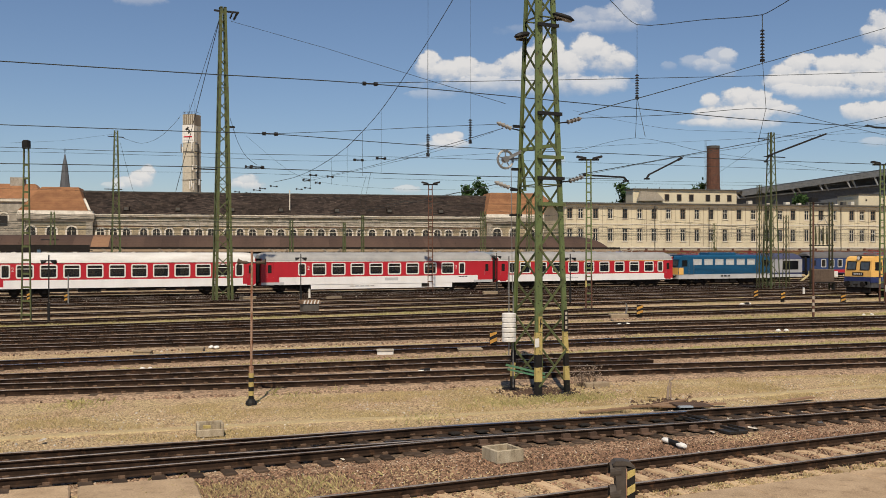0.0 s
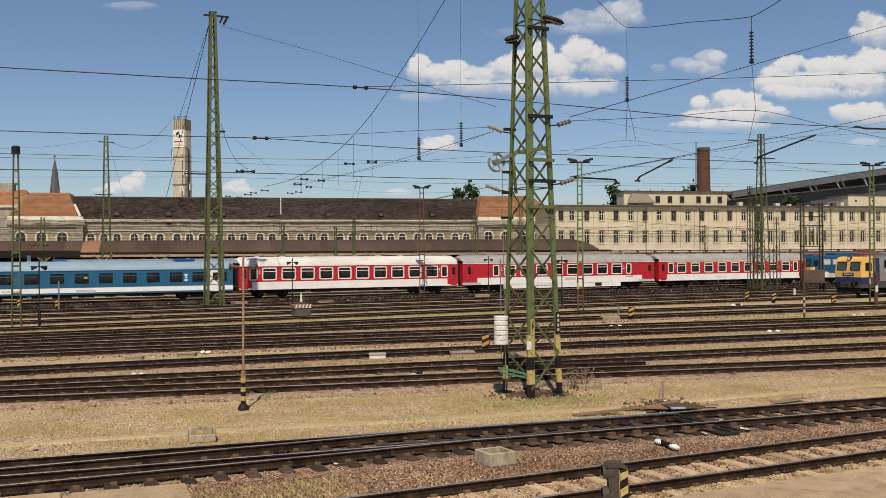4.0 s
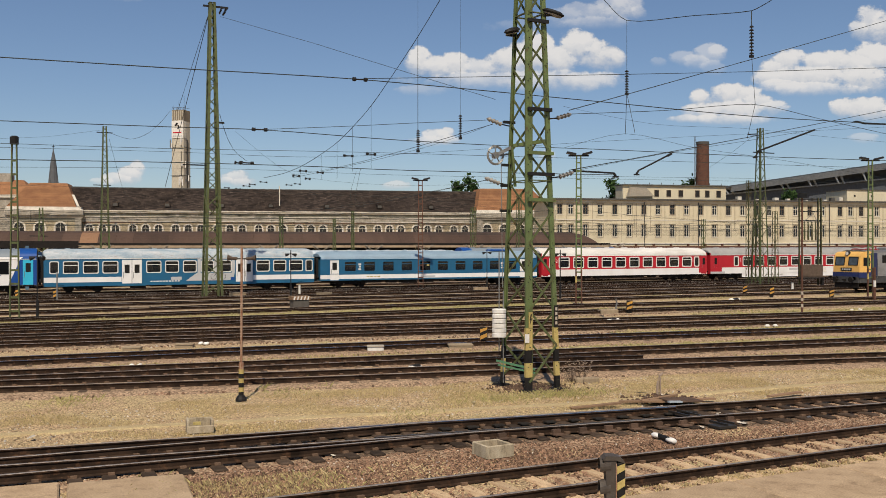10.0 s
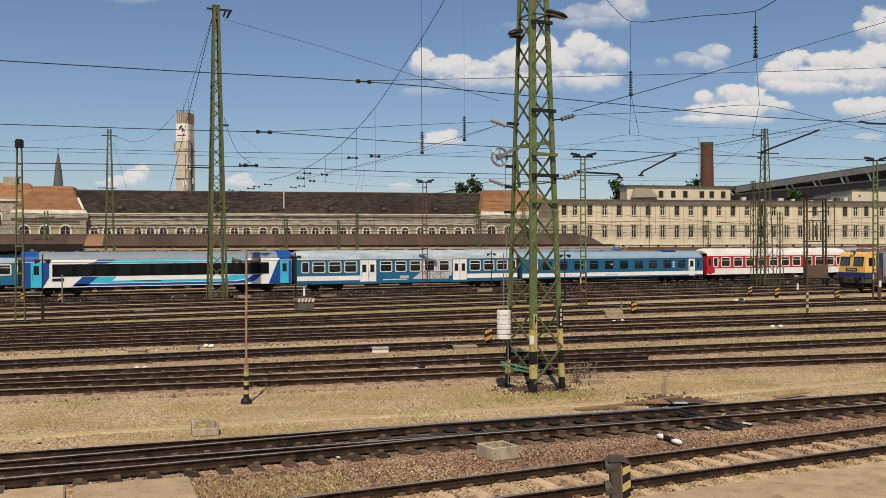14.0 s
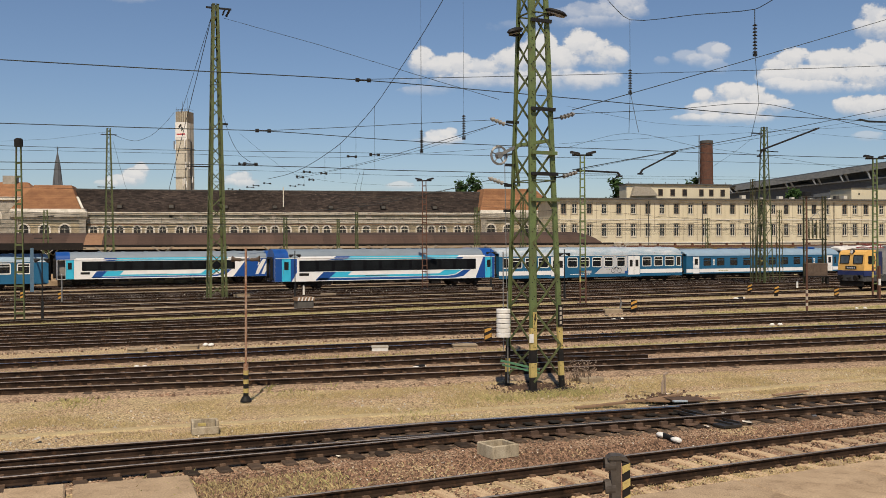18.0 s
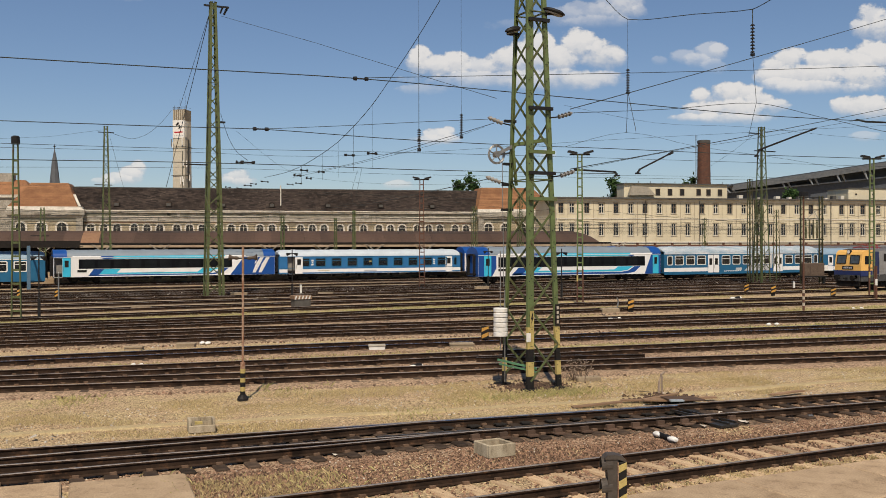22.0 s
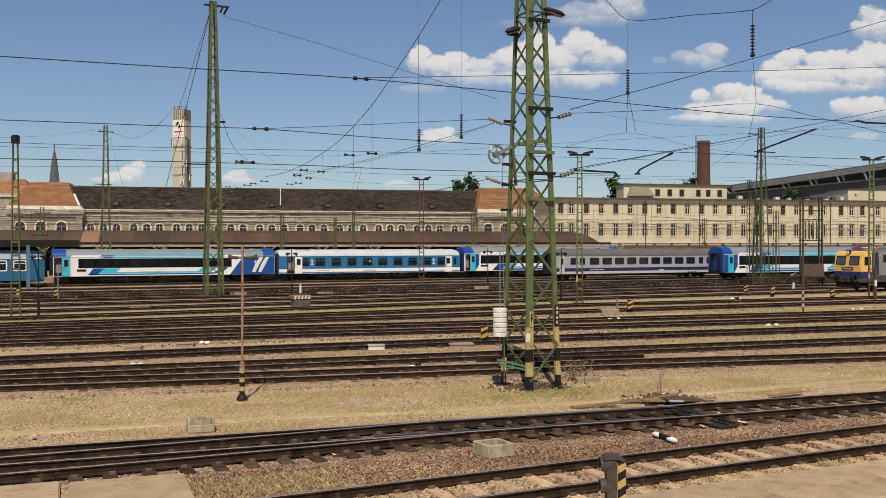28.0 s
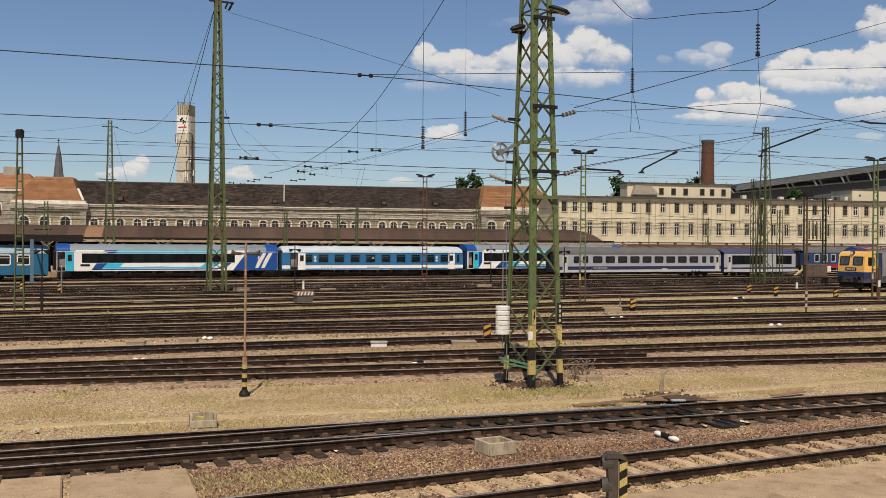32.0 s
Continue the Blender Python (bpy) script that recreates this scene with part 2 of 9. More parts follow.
def ballast_mat(name, c1, c2, c3, scale):
    """Broken stone: cells of different colours with dark joints, patches of rust dust and of dry growth."""
    m = bpy.data.materials.new(name)
    m.use_nodes = True
    m.node_tree.nodes.clear()
    n = Net(m.node_tree)
    tc = m.node_tree.nodes.new("ShaderNodeTexCoord").outputs["Object"]
    v = m.node_tree.nodes.new("ShaderNodeTexVoronoi")
    n.put(v.inputs["Vector"], tc)
    v.inputs["Scale"].default_value = scale
    sep2 = m.node_tree.nodes.new("ShaderNodeSeparateColor")
    n.put(sep2.inputs[0], v.outputs["Color"])
    big = n.noise(tc, 0.45, 6.0, 0.65)
    col = n.mix(n.span(big, 0.38, 0.64), rgb(c1), rgb(c2))
    col = n.mix(n.span(n.noise(tc, 2.2, 5.0, 0.65), 0.55, 0.72), col, rgb(c3))
    k = n.span(sep2.outputs[0], 0.0, 1.0, 0.72, 1.7)
    gap = n.span(v.outputs["Distance"], 0.4, 0.85, 1.0, 0.45)
    kk = n.math("MULTIPLY", k, gap)
    cc = m.node_tree.nodes.new("ShaderNodeCombineColor")
    for i in range(3):
        n.put(cc.inputs[i], kk)
    col = n.mix(1.0, col, cc.outputs[0], "MULTIPLY")
    b = m.node_tree.nodes.new("ShaderNodeBsdfPrincipled")
    n.put(b.inputs["Base Color"], col)
    b.inputs["Roughness"].default_value = 0.95
    b.inputs["Specular IOR Level"].default_value = 0.06
    bp = m.node_tree.nodes.new("ShaderNodeBump")
    bp.inputs["Strength"].default_value = 0.8
    bp.inputs["Distance"].default_value = 0.03
    n.put(bp.inputs["Height"], n.math("MULTIPLY", n.math("SUBTRACT", 1.0, v.outputs["Distance"]), k))
    n.put(b.inputs["Normal"], bp.outputs[0])
    n.tree.links.new(b.outputs[0], m.node_tree.nodes.new("ShaderNodeOutputMaterial").inputs[0])
    return m


M_EARTH = ballast_mat("dry_earth", (0.42, 0.30, 0.185), (0.43, 0.335, 0.18), (0.34, 0.235, 0.15), 22.0)
M_BALLAST = ballast_mat("ballast", (0.30, 0.205, 0.135), (0.345, 0.245, 0.16), (0.20, 0.13, 0.085), 17.0)
M_BALLAST_DARK = ballast_mat("oily_ballast", (0.115, 0.082, 0.058), (0.16, 0.118, 0.08), (0.065, 0.047, 0.034), 12.0)
M_BALLAST_FAR = ballast_mat("far_yard_ballast", (0.155, 0.114, 0.08), (0.205, 0.155, 0.108), (0.09, 0.066, 0.048), 10.0)
M_SAND = paint("pale_sandy_ground", (0.46, 0.36, 0.225), (0.36, 0.275, 0.165), rough=0.95, scale=0.8, fine=9, bump=0.2, grit=0.35)
M_PATH = paint("trodden_path", (0.47, 0.375, 0.205), (0.40, 0.30, 0.165), rough=0.95, scale=3.0, fine=22, bump=0.4, grit=0.45)
M_BALLAST_MID = ballast_mat("brown_yard_ballast", (0.26, 0.185, 0.125), (0.32, 0.235, 0.155), (0.17, 0.115, 0.08), 12.0)
M_VERGE = ballast_mat("grassy_earth", (0.37, 0.305, 0.155), (0.42, 0.34, 0.19), (0.27, 0.24, 0.105), 9.0)
M_PEBBLE = paint("sandy_pebble", (0.36, 0.26, 0.16), (0.25, 0.17, 0.105), rough=0.95, scale=9, fine=60, vary=0.35)
M_STONE = paint("crushed_stone", (0.26, 0.165, 0.11), (0.13, 0.082, 0.058), rough=0.95, scale=9, fine=60, vary=0.7)
M_RAIL = paint("rusty_rail", (0.050, 0.031, 0.021), (0.016, 0.011, 0.008), rough=0.85, scale=2, fine=30, bump=0.2, rust=((0.12, 0.062, 0.034), 0.25), spec=0.05)
M_RAILTOP = paint("worn_rail_head", (0.42, 0.36, 0.30), (0.26, 0.20, 0.155), rough=0.4, metal=0.6, scale=1.0, fine=20, bump=0.02)
M_STEELBRIGHT = paint("bright_rail_head", (0.50, 0.52, 0.55), (0.36, 0.37, 0.39), rough=0.2, metal=1.0, scale=1.0, fine=20, bump=0.02)
M_SLEEPER = paint("pale_sleeper", (0.52, 0.39, 0.245), (0.37, 0.25, 0.15), rough=0.9, scale=2.5, fine=35, bump=0.3, vary=0.22, grit=0.35, stretch=(3, 0.6, 1), rust=((0.24, 0.14, 0.085), 0.25))
M_CLIP = paint("rusty_fastening", (0.19, 0.12, 0.078), (0.11, 0.07, 0.046), rough=0.85, scale=6, fine=40)
M_OILYTIMBER = paint("oily_timber", (0.085, 0.06, 0.043), (0.04, 0.028, 0.02), rough=0.8, scale=3, fine=35, bump=0.4, vary=0.45, grit=0.4)
M_TIMBER = paint("tarred_timber", (0.20, 0.145, 0.10), (0.12, 0.084, 0.058), rough=0.88, scale=3, fine=35, bump=0.4, vary=0.5, grit=0.4)
M_CONCRETE = paint("weathered_concrete", (0.42, 0.38, 0.31), (0.30, 0.26, 0.205), rough=0.9, scale=2.0, fine=45, bump=0.3)
M_SLAB = paint("platform_concrete", (0.475, 0.35, 0.225), (0.35, 0.25, 0.155), rough=0.92, scale=1.3, fine=35, bump=0.35, grit=0.45, vary=0.1, rust=((0.25, 0.175, 0.11), 0.35))
M_GREEN = paint("green_mast_paint", (0.125, 0.168, 0.058), (0.095, 0.12, 0.045), rough=0.5, scale=2.5, fine=25, bump=0.06, rust=((0.10, 0.055, 0.03), 0.18))
M_GREENDARK = paint("faded_dark_green", (0.075, 0.095, 0.04), (0.06, 0.06, 0.032), rough=0.6, scale=1.6, fine=25, bump=0.06, rust=((0.09, 0.05, 0.028), 0.5))
M_OLIVE = paint("olive_mast_paint", (0.115, 0.14, 0.058), (0.08, 0.092, 0.042), rough=0.55, scale=1.6, fine=25, bump=0.05, rust=((0.09, 0.055, 0.03), 0.35))
M_MASTFAR = paint("weathered_mast_green", (0.085, 0.115, 0.05), (0.065, 0.075, 0.036), rough=0.6, scale=1.6, fine=25, bump=0.05, rust=((0.075, 0.045, 0.026), 0.4))
M_RUSTPOST = paint("rust_red_post", (0.13, 0.06, 0.04), (0.09, 0.05, 0.035), rough=0.7, scale=2, fine=25, bump=0.1)
M_RUSTY = paint("rusted_pale_pole", (0.42, 0.30, 0.215), (0.21, 0.075, 0.032), rough=0.75, scale=5, fine=30, bump=0.15, stretch=(3, 3, 1), rust=((0.15, 0.05, 0.022), 0.35))
M_BLACK = paint("black_paint", (0.013, 0.0125, 0.012), (0.022, 0.019, 0.017), rough=0.55, scale=4)
M_YELLOW = paint("faded_yellow_paint", (0.50, 0.39, 0.14), (0.38, 0.29, 0.11), rough=0.6, scale=6)
M_ORANGE = paint("orange_marker_paint", (0.55, 0.30, 0.06), (0.42, 0.22, 0.06), rough=0.6, scale=6)
M_WHITE = paint("white_paint", (0.74, 0.72, 0.68), (0.62, 0.59, 0.54), rough=0.55, scale=5, grit=0.1)
M_DARKMETAL = paint("dark_steel", (0.026, 0.025, 0.024), (0.018, 0.017, 0.016), rough=0.5, metal=0.4)
M_GREYMETAL = paint("grey_steel", (0.30, 0.30, 0.29), (0.22, 0.21, 0.20), rough=0.45, metal=0.6)
M_UNDER = paint("dirty_underframe", (0.018, 0.0155, 0.0135), (0.012, 0.0105, 0.01), rough=0.85, scale=2)
M_CERAMIC = paint("grey_ceramic", (0.30, 0.285, 0.26), (0.20, 0.185, 0.17), rough=0.5, bump=0.0)
M_WIRE = paint("overhead_wire", (0.055, 0.065, 0.06), (0.04, 0.045, 0.045), rough=0.6, metal=0.3, bump=0.0)
M_GLASSDARK = glass("tinted_pane", (0.35, 0.37, 0.38), clear=0.55)
M_GLASSHOUSE = glass("house_pane", (0.4, 0.42, 0.44), clear=0.5)
M_RED = paint("red_coach_paint", (0.46, 0.018, 0.03), (0.40, 0.016, 0.026), rough=0.35, scale=0.8, fine=12, bump=0.02, grit=0.08)
M_COACHWHITE = paint("white_coach_paint", (0.80, 0.79, 0.775), (0.72, 0.70, 0.675), rough=0.38, scale=0.7, fine=12, bump=0.02, grit=0.06, stretch=(1, 1, 0.4))
M_BLUE = paint("blue_coach_paint", (0.018, 0.115, 0.225), (0.016, 0.10, 0.195), rough=0.38, scale=0.8, fine=12, bump=0.02, grit=0.08)
M_DEEPBLUE = paint("deep_blue_coach_paint", (0.011, 0.07, 0.28), (0.010, 0.06, 0.24), rough=0.33, scale=0.8, fine=12, bump=0.02, grit=0.08)
M_CYAN = paint("cyan_coach_paint", (0.045, 0.46, 0.66), (0.042, 0.42, 0.60), rough=0.35, scale=0.8, fine=12, bump=0.02, grit=0.06)
M_NAVY = paint("navy_coach_paint", (0.02, 0.027, 0.085), (0.018, 0.024, 0.07), rough=0.36, scale=0.8, fine=12, bump=0.02, grit=0.08)
M_ROOFWHITE = paint("pale_coach_roof", (0.66, 0.64, 0.60), (0.52, 0.49, 0.45), rough=0.55, scale=0.7, fine=12, bump=0.03, grit=0.1, stretch=(0.6, 2, 2))
M_ROOFIC = paint("slate_grey_coach_roof", (0.20, 0.235, 0.265), (0.17, 0.20, 0.225), rough=0.5, scale=0.7, fine=12, bump=0.03, grit=0.1)
M_ROOFGREY = paint("grey_coach_roof", (0.34, 0.33, 0.31), (0.26, 0.25, 0.235), rough=0.5, scale=0.7, fine=12, bump=0.03, grit=0.1)
M_ROOFDARK = paint("dark_grey_coach_roof", (0.13, 0.125, 0.125), (0.10, 0.095, 0.095), rough=0.55, scale=0.7, fine=12, bump=0.03, grit=0.1)
M_ROOFBLUE = paint("grey_blue_coach_roof", (0.24, 0.33, 0.41), (0.20, 0.28, 0.35), rough=0.5, scale=0.7, fine=12, bump=0.03, grit=0.1)
M_ROOFPALE = paint("pale_blue_grey_coach_roof", (0.50, 0.55, 0.58), (0.42, 0.46, 0.49), rough=0.5, scale=0.7, fine=12, bump=0.03, grit=0.1)
M_ROOFPEEL = paint("flaking_blue_white_roof", (0.25, 0.33, 0.39), (0.47, 0.49, 0.50), rough=0.6, scale=0.9, fine=9, bump=0.05, stretch=(0.7, 2, 2), rust=((0.26, 0.20, 0.15), 0.1))
M_COACHGREY = paint("light_grey_coach_paint", (0.50, 0.50, 0.50), (0.43, 0.43, 0.43), rough=0.4, scale=0.8, fine=12, bump=0.02, grit=0.06)
M_LOCOBLUE = paint("blue_locomotive_paint", (0.008, 0.08, 0.17), (0.007, 0.065, 0.14), rough=0.38, scale=0.8, fine=12, bump=0.02, grit=0.08)
M_LOCOYELLOW = paint("yellow_locomotive_paint", (0.80, 0.47, 0.13), (0.72, 0.41, 0.11), rough=0.4, scale=0.9, fine=12, bump=0.02, grit=0.08)
M_REDMETAL = paint("red_pantograph", (0.30, 0.03, 0.03), (0.2, 0.025, 0.025), rough=0.5)
M_SEAT = paint("dark_seats", (0.05, 0.06, 0.10), (0.04, 0.045, 0.07), rough=0.9)
M_INTERIOR = paint("coach_interior", (0.28, 0.26, 0.23), (0.22, 0.20, 0.18), rough=0.8)
M_CREAM = paint("cream_render", (0.61, 0.545, 0.395), (0.51, 0.45, 0.32), rough=0.9, scale=0.35, fine=9, bump=0.1, grit=0.14, stretch=(1, 1, 0.3), rust=((0.42, 0.36, 0.26), 0.16))
M_CREAMTRIM = paint("pale_stone_trim", (0.66, 0.62, 0.53), (0.50, 0.46, 0.38), rough=0.9, scale=0.6, fine=9)
M_HALLWALL = paint("yellow_brick_render", (0.44, 0.37, 0.245), (0.29, 0.24, 0.165), rough=0.9, scale=0.5, fine=6, grit=0.35, rust=((0.20, 0.17, 0.13), 0.35))
M_CORNICE = paint("lichen_grey_cornice", (0.40, 0.365, 0.305), (0.24, 0.215, 0.175), rough=0.9, scale=0.8, fine=5, grit=0.4)
M_OCHREBAND = paint("mossy_green_gutter", (0.16, 0.155, 0.115), (0.26, 0.24, 0.19), rough=0.85, scale=0.6, fine=5, grit=0.4)
M_BROWNROOF = paint("brown_slate_roof", (0.056, 0.042, 0.034), (0.034, 0.026, 0.022), rough=0.85, scale=0.5, fine=5, bump=0.2, grit=0.5, vary=0.5, rust=((0.13, 0.105, 0.085), 0.16))
M_TILE = paint("orange_roof_tile", (0.29, 0.145, 0.07), (0.21, 0.10, 0.05), rough=0.85, scale=0.5, fine=6, vary=0.12, grit=0.35)
M_CANOPYROOF = paint("rust_brown_canopy_sheet", (0.088, 0.056, 0.042), (0.066, 0.043, 0.033), rough=0.75, scale=0.4, fine=8, stretch=(1, 0.2, 0.2), vary=0.16, grit=0.3)
M_DARKROOF = paint("tar_roofing", (0.10, 0.095, 0.085), (0.07, 0.065, 0.06), rough=0.9, scale=0.5, fine=6)
M_BRICKRED = paint("sooty_chimney_brick", (0.125, 0.062, 0.043), (0.08, 0.042, 0.031), rough=0.9, scale=1.2, fine=7, grit=0.45, vary=0.2)
M_TOWER = paint("stained_tower_concrete", (0.50, 0.455, 0.37), (0.36, 0.325, 0.26), rough=0.9, scale=0.12, fine=3, stretch=(1, 1, 0.3))
M_STADIUM = paint("dark_stadium_panels", (0.072, 0.081, 0.095), (0.058, 0.066, 0.077), rough=0.7, scale=0.05, fine=1)
M_STADIUMRIB = paint("pale_stadium_ribs", (0.25, 0.275, 0.30), (0.20, 0.22, 0.245), rough=0.6, scale=0.05, fine=1)
M_TOWERTOP = paint("brown_tower_head", (0.27, 0.225, 0.165), (0.17, 0.14, 0.105), rough=0.9, scale=0.4, fine=4, stretch=(1, 1, 0.3))
M_SLATE = paint("grey_spire_slate", (0.11, 0.115, 0.125), (0.08, 0.083, 0.09), rough=0.7, scale=0.3, fine=3)
M_LEAF = paint("summer_leaves", (0.05, 0.095, 0.028), (0.03, 0.06, 0.02), rough=0.8, scale=0.6, fine=6, vary=0.4)
M_DRYGRASS = paint("dry_grass", (0.50, 0.40, 0.21), (0.40, 0.32, 0.16), rough=0.9, scale=0.5, fine=6, vary=0.35)
M_GREENGRASS = paint("weedy_grass", (0.34, 0.32, 0.125), (0.44, 0.375, 0.18), rough=0.9, scale=0.5, fine=6, vary=0.35)
M_BARK = paint("bark", (0.10, 0.075, 0.05), rough=0.9)
M_CRATE = paint("brown_cabinet", (0.13, 0.095, 0.07), (0.09, 0.065, 0.05), rough=0.7, scale=3)

# ---- mesh building ----


class Shape:
    """Vertices and faces of one mesh, with a material slot for each face."""

    def __init__(self):
        self.v, self.f, self.s = [], [], []

    def add(self, verts, faces, slot=0):
        k = len(self.v)
        self.v.extend(tuple(p) for p in verts)
        self.f.extend(tuple(i + k for i in f) for f in faces)
        self.s.extend([slot] * len(faces))
        return self

    def box(self, x0, x1, y0, y1, z0, z1, slot=0, ch=0.0):
        if ch:
            c = min(ch, (x1 - x0) / 3, (y1 - y0) / 3)
            ring = [(x0 + c, y0), (x1 - c, y0), (x1, y0 + c), (x1, y1 - c), (x1 - c, y1), (x0 + c, y1), (x0, y1 - c), (x0, y0 + c)]
            cx, cy, t = (x0 + x1) / 2, (y0 + y1) / 2, min(ch, (z1 - z0) / 3)
            kx, ky = 1 - c / max((x1 - x0) / 2, 1e-6), 1 - c / max((y1 - y0) / 2, 1e-6)
            inner = [(cx + (x - cx) * kx, cy + (y - cy) * ky) for x, y in ring]
            v = [(x, y, z0) for x, y in ring] + [(x, y, z1 - t) for x, y in ring] + [(x, y, z1) for x, y in inner]
            f = [(i, (i + 1) % 8, 8 + (i + 1) % 8, 8 + i) for i in range(8)] + [(8 + i, 8 + (i + 1) % 8, 16 + (i + 1) % 8, 16 + i) for i in range(8)]
            return self.add(v, f + [tuple(range(16, 24)), tuple(range(7, -1, -1))], slot)
        v = [(x0, y0, z0), (x1, y0, z0), (x1, y1, z0), (x0, y1, z0), (x0, y0, z1), (x1, y0, z1), (x1, y1, z1), (x0, y1, z1)]
        return self.add(v, [(3, 2, 1, 0), (4, 5, 6, 7), (0, 1, 5, 4), (1, 2, 6, 5), (2, 3, 7, 6), (3, 0, 4, 7)], slot)

    def beam(self, p, q, w, h=None, slot=0, up=(0, 0, 1)):
        """A bar of w by h from p to q."""
        p, q, h = Vector(p), Vector(q), h or w
        d = (q - p).normalized()
        up = Vector(up)
        if abs(d.dot(up)) > 0.99:
            up = Vector((0, 1, 0))
        a = d.cross(up).normalized() * (w / 2)
        b = a.cross(d).normalized() * (h / 2)
        ring = [-a - b, a - b, a + b, -a + b]
        return self.add([p + r for r in ring] + [q + r for r in ring], [(3, 2, 1, 0), (4, 5, 6, 7), (0, 1, 5, 4), (1, 2, 6, 5), (2, 3, 7, 6), (3, 0, 4, 7)], slot)

    def tube(self, p, q, r, r2=None, n=8, slot=0, caps=True):
        p, q = Vector(p), Vector(q)
        r2 = r if r2 is None else r2
        d = (q - p).normalized()
        up = Vector((0, 0, 1)) if abs(d.z) < 0.95 else Vector((1, 0, 0))
        a = d.cross(up).normalized()
        b = a.cross(d)
        ring = [(math.cos(2 * math.pi * i / n), math.sin(2 * math.pi * i / n)) for i in range(n)]
        v = [p + (a * c + b * s) * r for c, s in ring] + [q + (a * c + b * s) * r2 for c, s in ring]
        f = [(i, i + n, (i + 1) % n + n, (i + 1) % n) for i in range(n)]
        if caps:
            f += [tuple(range(n)), tuple(range(2 * n - 1, n - 1, -1))]
        return self.add(v, f, slot)

    def path(self, pts, r, n=5, slot=0):
        """A thin round line through points."""
        pts = [Vector(p) for p in pts]
        rings = []
        for i, p in enumerate(pts):
            d = (pts[min(i + 1, len(pts) - 1)] - pts[max(i - 1, 0)]).normalized()
            up = Vector((0, 0, 1)) if abs(d.z) < 0.95 else Vector((1, 0, 0))
            a = d.cross(up).normalized()
            b = a.cross(d)
            rings += [p + (a * math.cos(2 * math.pi * k / n) + b * math.sin(2 * math.pi * k / n)) * r for k in range(n)]
        f = [(i * n + k, i * n + (k + 1) % n, (i + 1) * n + (k + 1) % n, (i + 1) * n + k) for i in range(len(pts) - 1) for k in range(n)]
        return self.add(rings, f, slot)

    def lathe(self, prof, centre=(0, 0, 0), axis="z", n=16, slot=0):
        """Turns a profile of (radius, height) round an axis."""
        v, k = [], len(prof)
        for i in range(n):
            c, s = math.cos(2 * math.pi * i / n), math.sin(2 * math.pi * i / n)
            for r, h in prof:
                p = {"z": (r * c, r * s, h), "y": (r * c, h, r * s), "x": (h, r * c, r * s)}[axis]
                v.append((p[0] + centre[0], p[1] + centre[1], p[2] + centre[2]))
        f = [(i * k + j, ((i + 1) % n) * k + j, ((i + 1) % n) * k + j + 1, i * k + j + 1) for i in range(n) for j in range(k - 1)]
        return self.add(v, f, slot)

    def prism(self, ring, x0, x1, axis="x", slot=0, caps=True):
        """A closed outline of (a, b) drawn out along an axis: x: (y, z), y: (x, z), z: (x, y)."""
        n = len(ring)
        put = {"x": lambda t, a, b: (t, a, b), "y": lambda t, a, b: (a, t, b), "z": lambda t, a, b: (a, b, t)}[axis]
        v = [put(x0, a, b) for a, b in ring] + [put(x1, a, b) for a, b in ring]
        f = [(i, (i + 1) % n, n + (i + 1) % n, n + i) for i in range(n)]
        if caps:
            f += [tuple(range(n - 1, -1, -1)), tuple(range(n, 2 * n))]
        return self.add(v, f, slot)

    def wall(self, xs, zs, holes, y, depth, slot_of=lambda x, z: 0, reveal=0):
        """A wall in the plane y with openings (x0, x1, z0, z1) that go depth deep; cuts are added for them. y grows inwards."""
        xs = sorted(set(xs) | {h[0] for h in holes} | {h[1] for h in holes})
        zs = sorted(set(zs) | {h[2] for h in holes} | {h[3] for h in holes})
        for i in range(len(xs) - 1):
            for j in range(len(zs) - 1):
                cx, cz = (xs[i] + xs[i + 1]) / 2, (zs[j] + zs[j + 1]) / 2
                if any(h[0] < cx < h[1] and h[2] < cz < h[3] for h in holes):
                    continue
                self.add([(xs[i], y, zs[j]), (xs[i + 1], y, zs[j]), (xs[i + 1], y, zs[j + 1]), (xs[i], y, zs[j + 1])], [(0, 1, 2, 3)], slot_of(cx, cz))
        for x0, x1, z0, z1 in holes:
            y2 = y + depth
            self.add([(x0, y, z0), (x1, y, z0), (x1, y, z1), (x0, y, z1), (x0, y2, z0), (x1, y2, z0), (x1, y2, z1), (x0, y2, z1)],
                     [(1, 0, 4, 5), (2, 1, 5, 6), (3, 2, 6, 7), (0, 3, 7, 4)], reveal)
        return self

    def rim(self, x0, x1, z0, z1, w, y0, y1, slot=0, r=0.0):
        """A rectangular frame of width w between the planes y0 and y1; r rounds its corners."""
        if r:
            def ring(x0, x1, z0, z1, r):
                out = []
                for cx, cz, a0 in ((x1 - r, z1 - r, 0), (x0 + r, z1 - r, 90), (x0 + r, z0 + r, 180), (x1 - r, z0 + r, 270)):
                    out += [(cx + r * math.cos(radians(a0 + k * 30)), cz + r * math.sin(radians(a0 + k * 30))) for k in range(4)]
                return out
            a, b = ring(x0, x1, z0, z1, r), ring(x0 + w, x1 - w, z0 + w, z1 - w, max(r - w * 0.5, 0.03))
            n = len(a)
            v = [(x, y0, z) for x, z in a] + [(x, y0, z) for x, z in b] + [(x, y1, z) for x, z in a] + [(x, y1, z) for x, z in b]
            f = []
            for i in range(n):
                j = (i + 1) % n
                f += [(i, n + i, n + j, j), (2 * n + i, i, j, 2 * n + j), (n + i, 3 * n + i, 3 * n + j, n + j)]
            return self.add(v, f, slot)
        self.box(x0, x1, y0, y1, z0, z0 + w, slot)
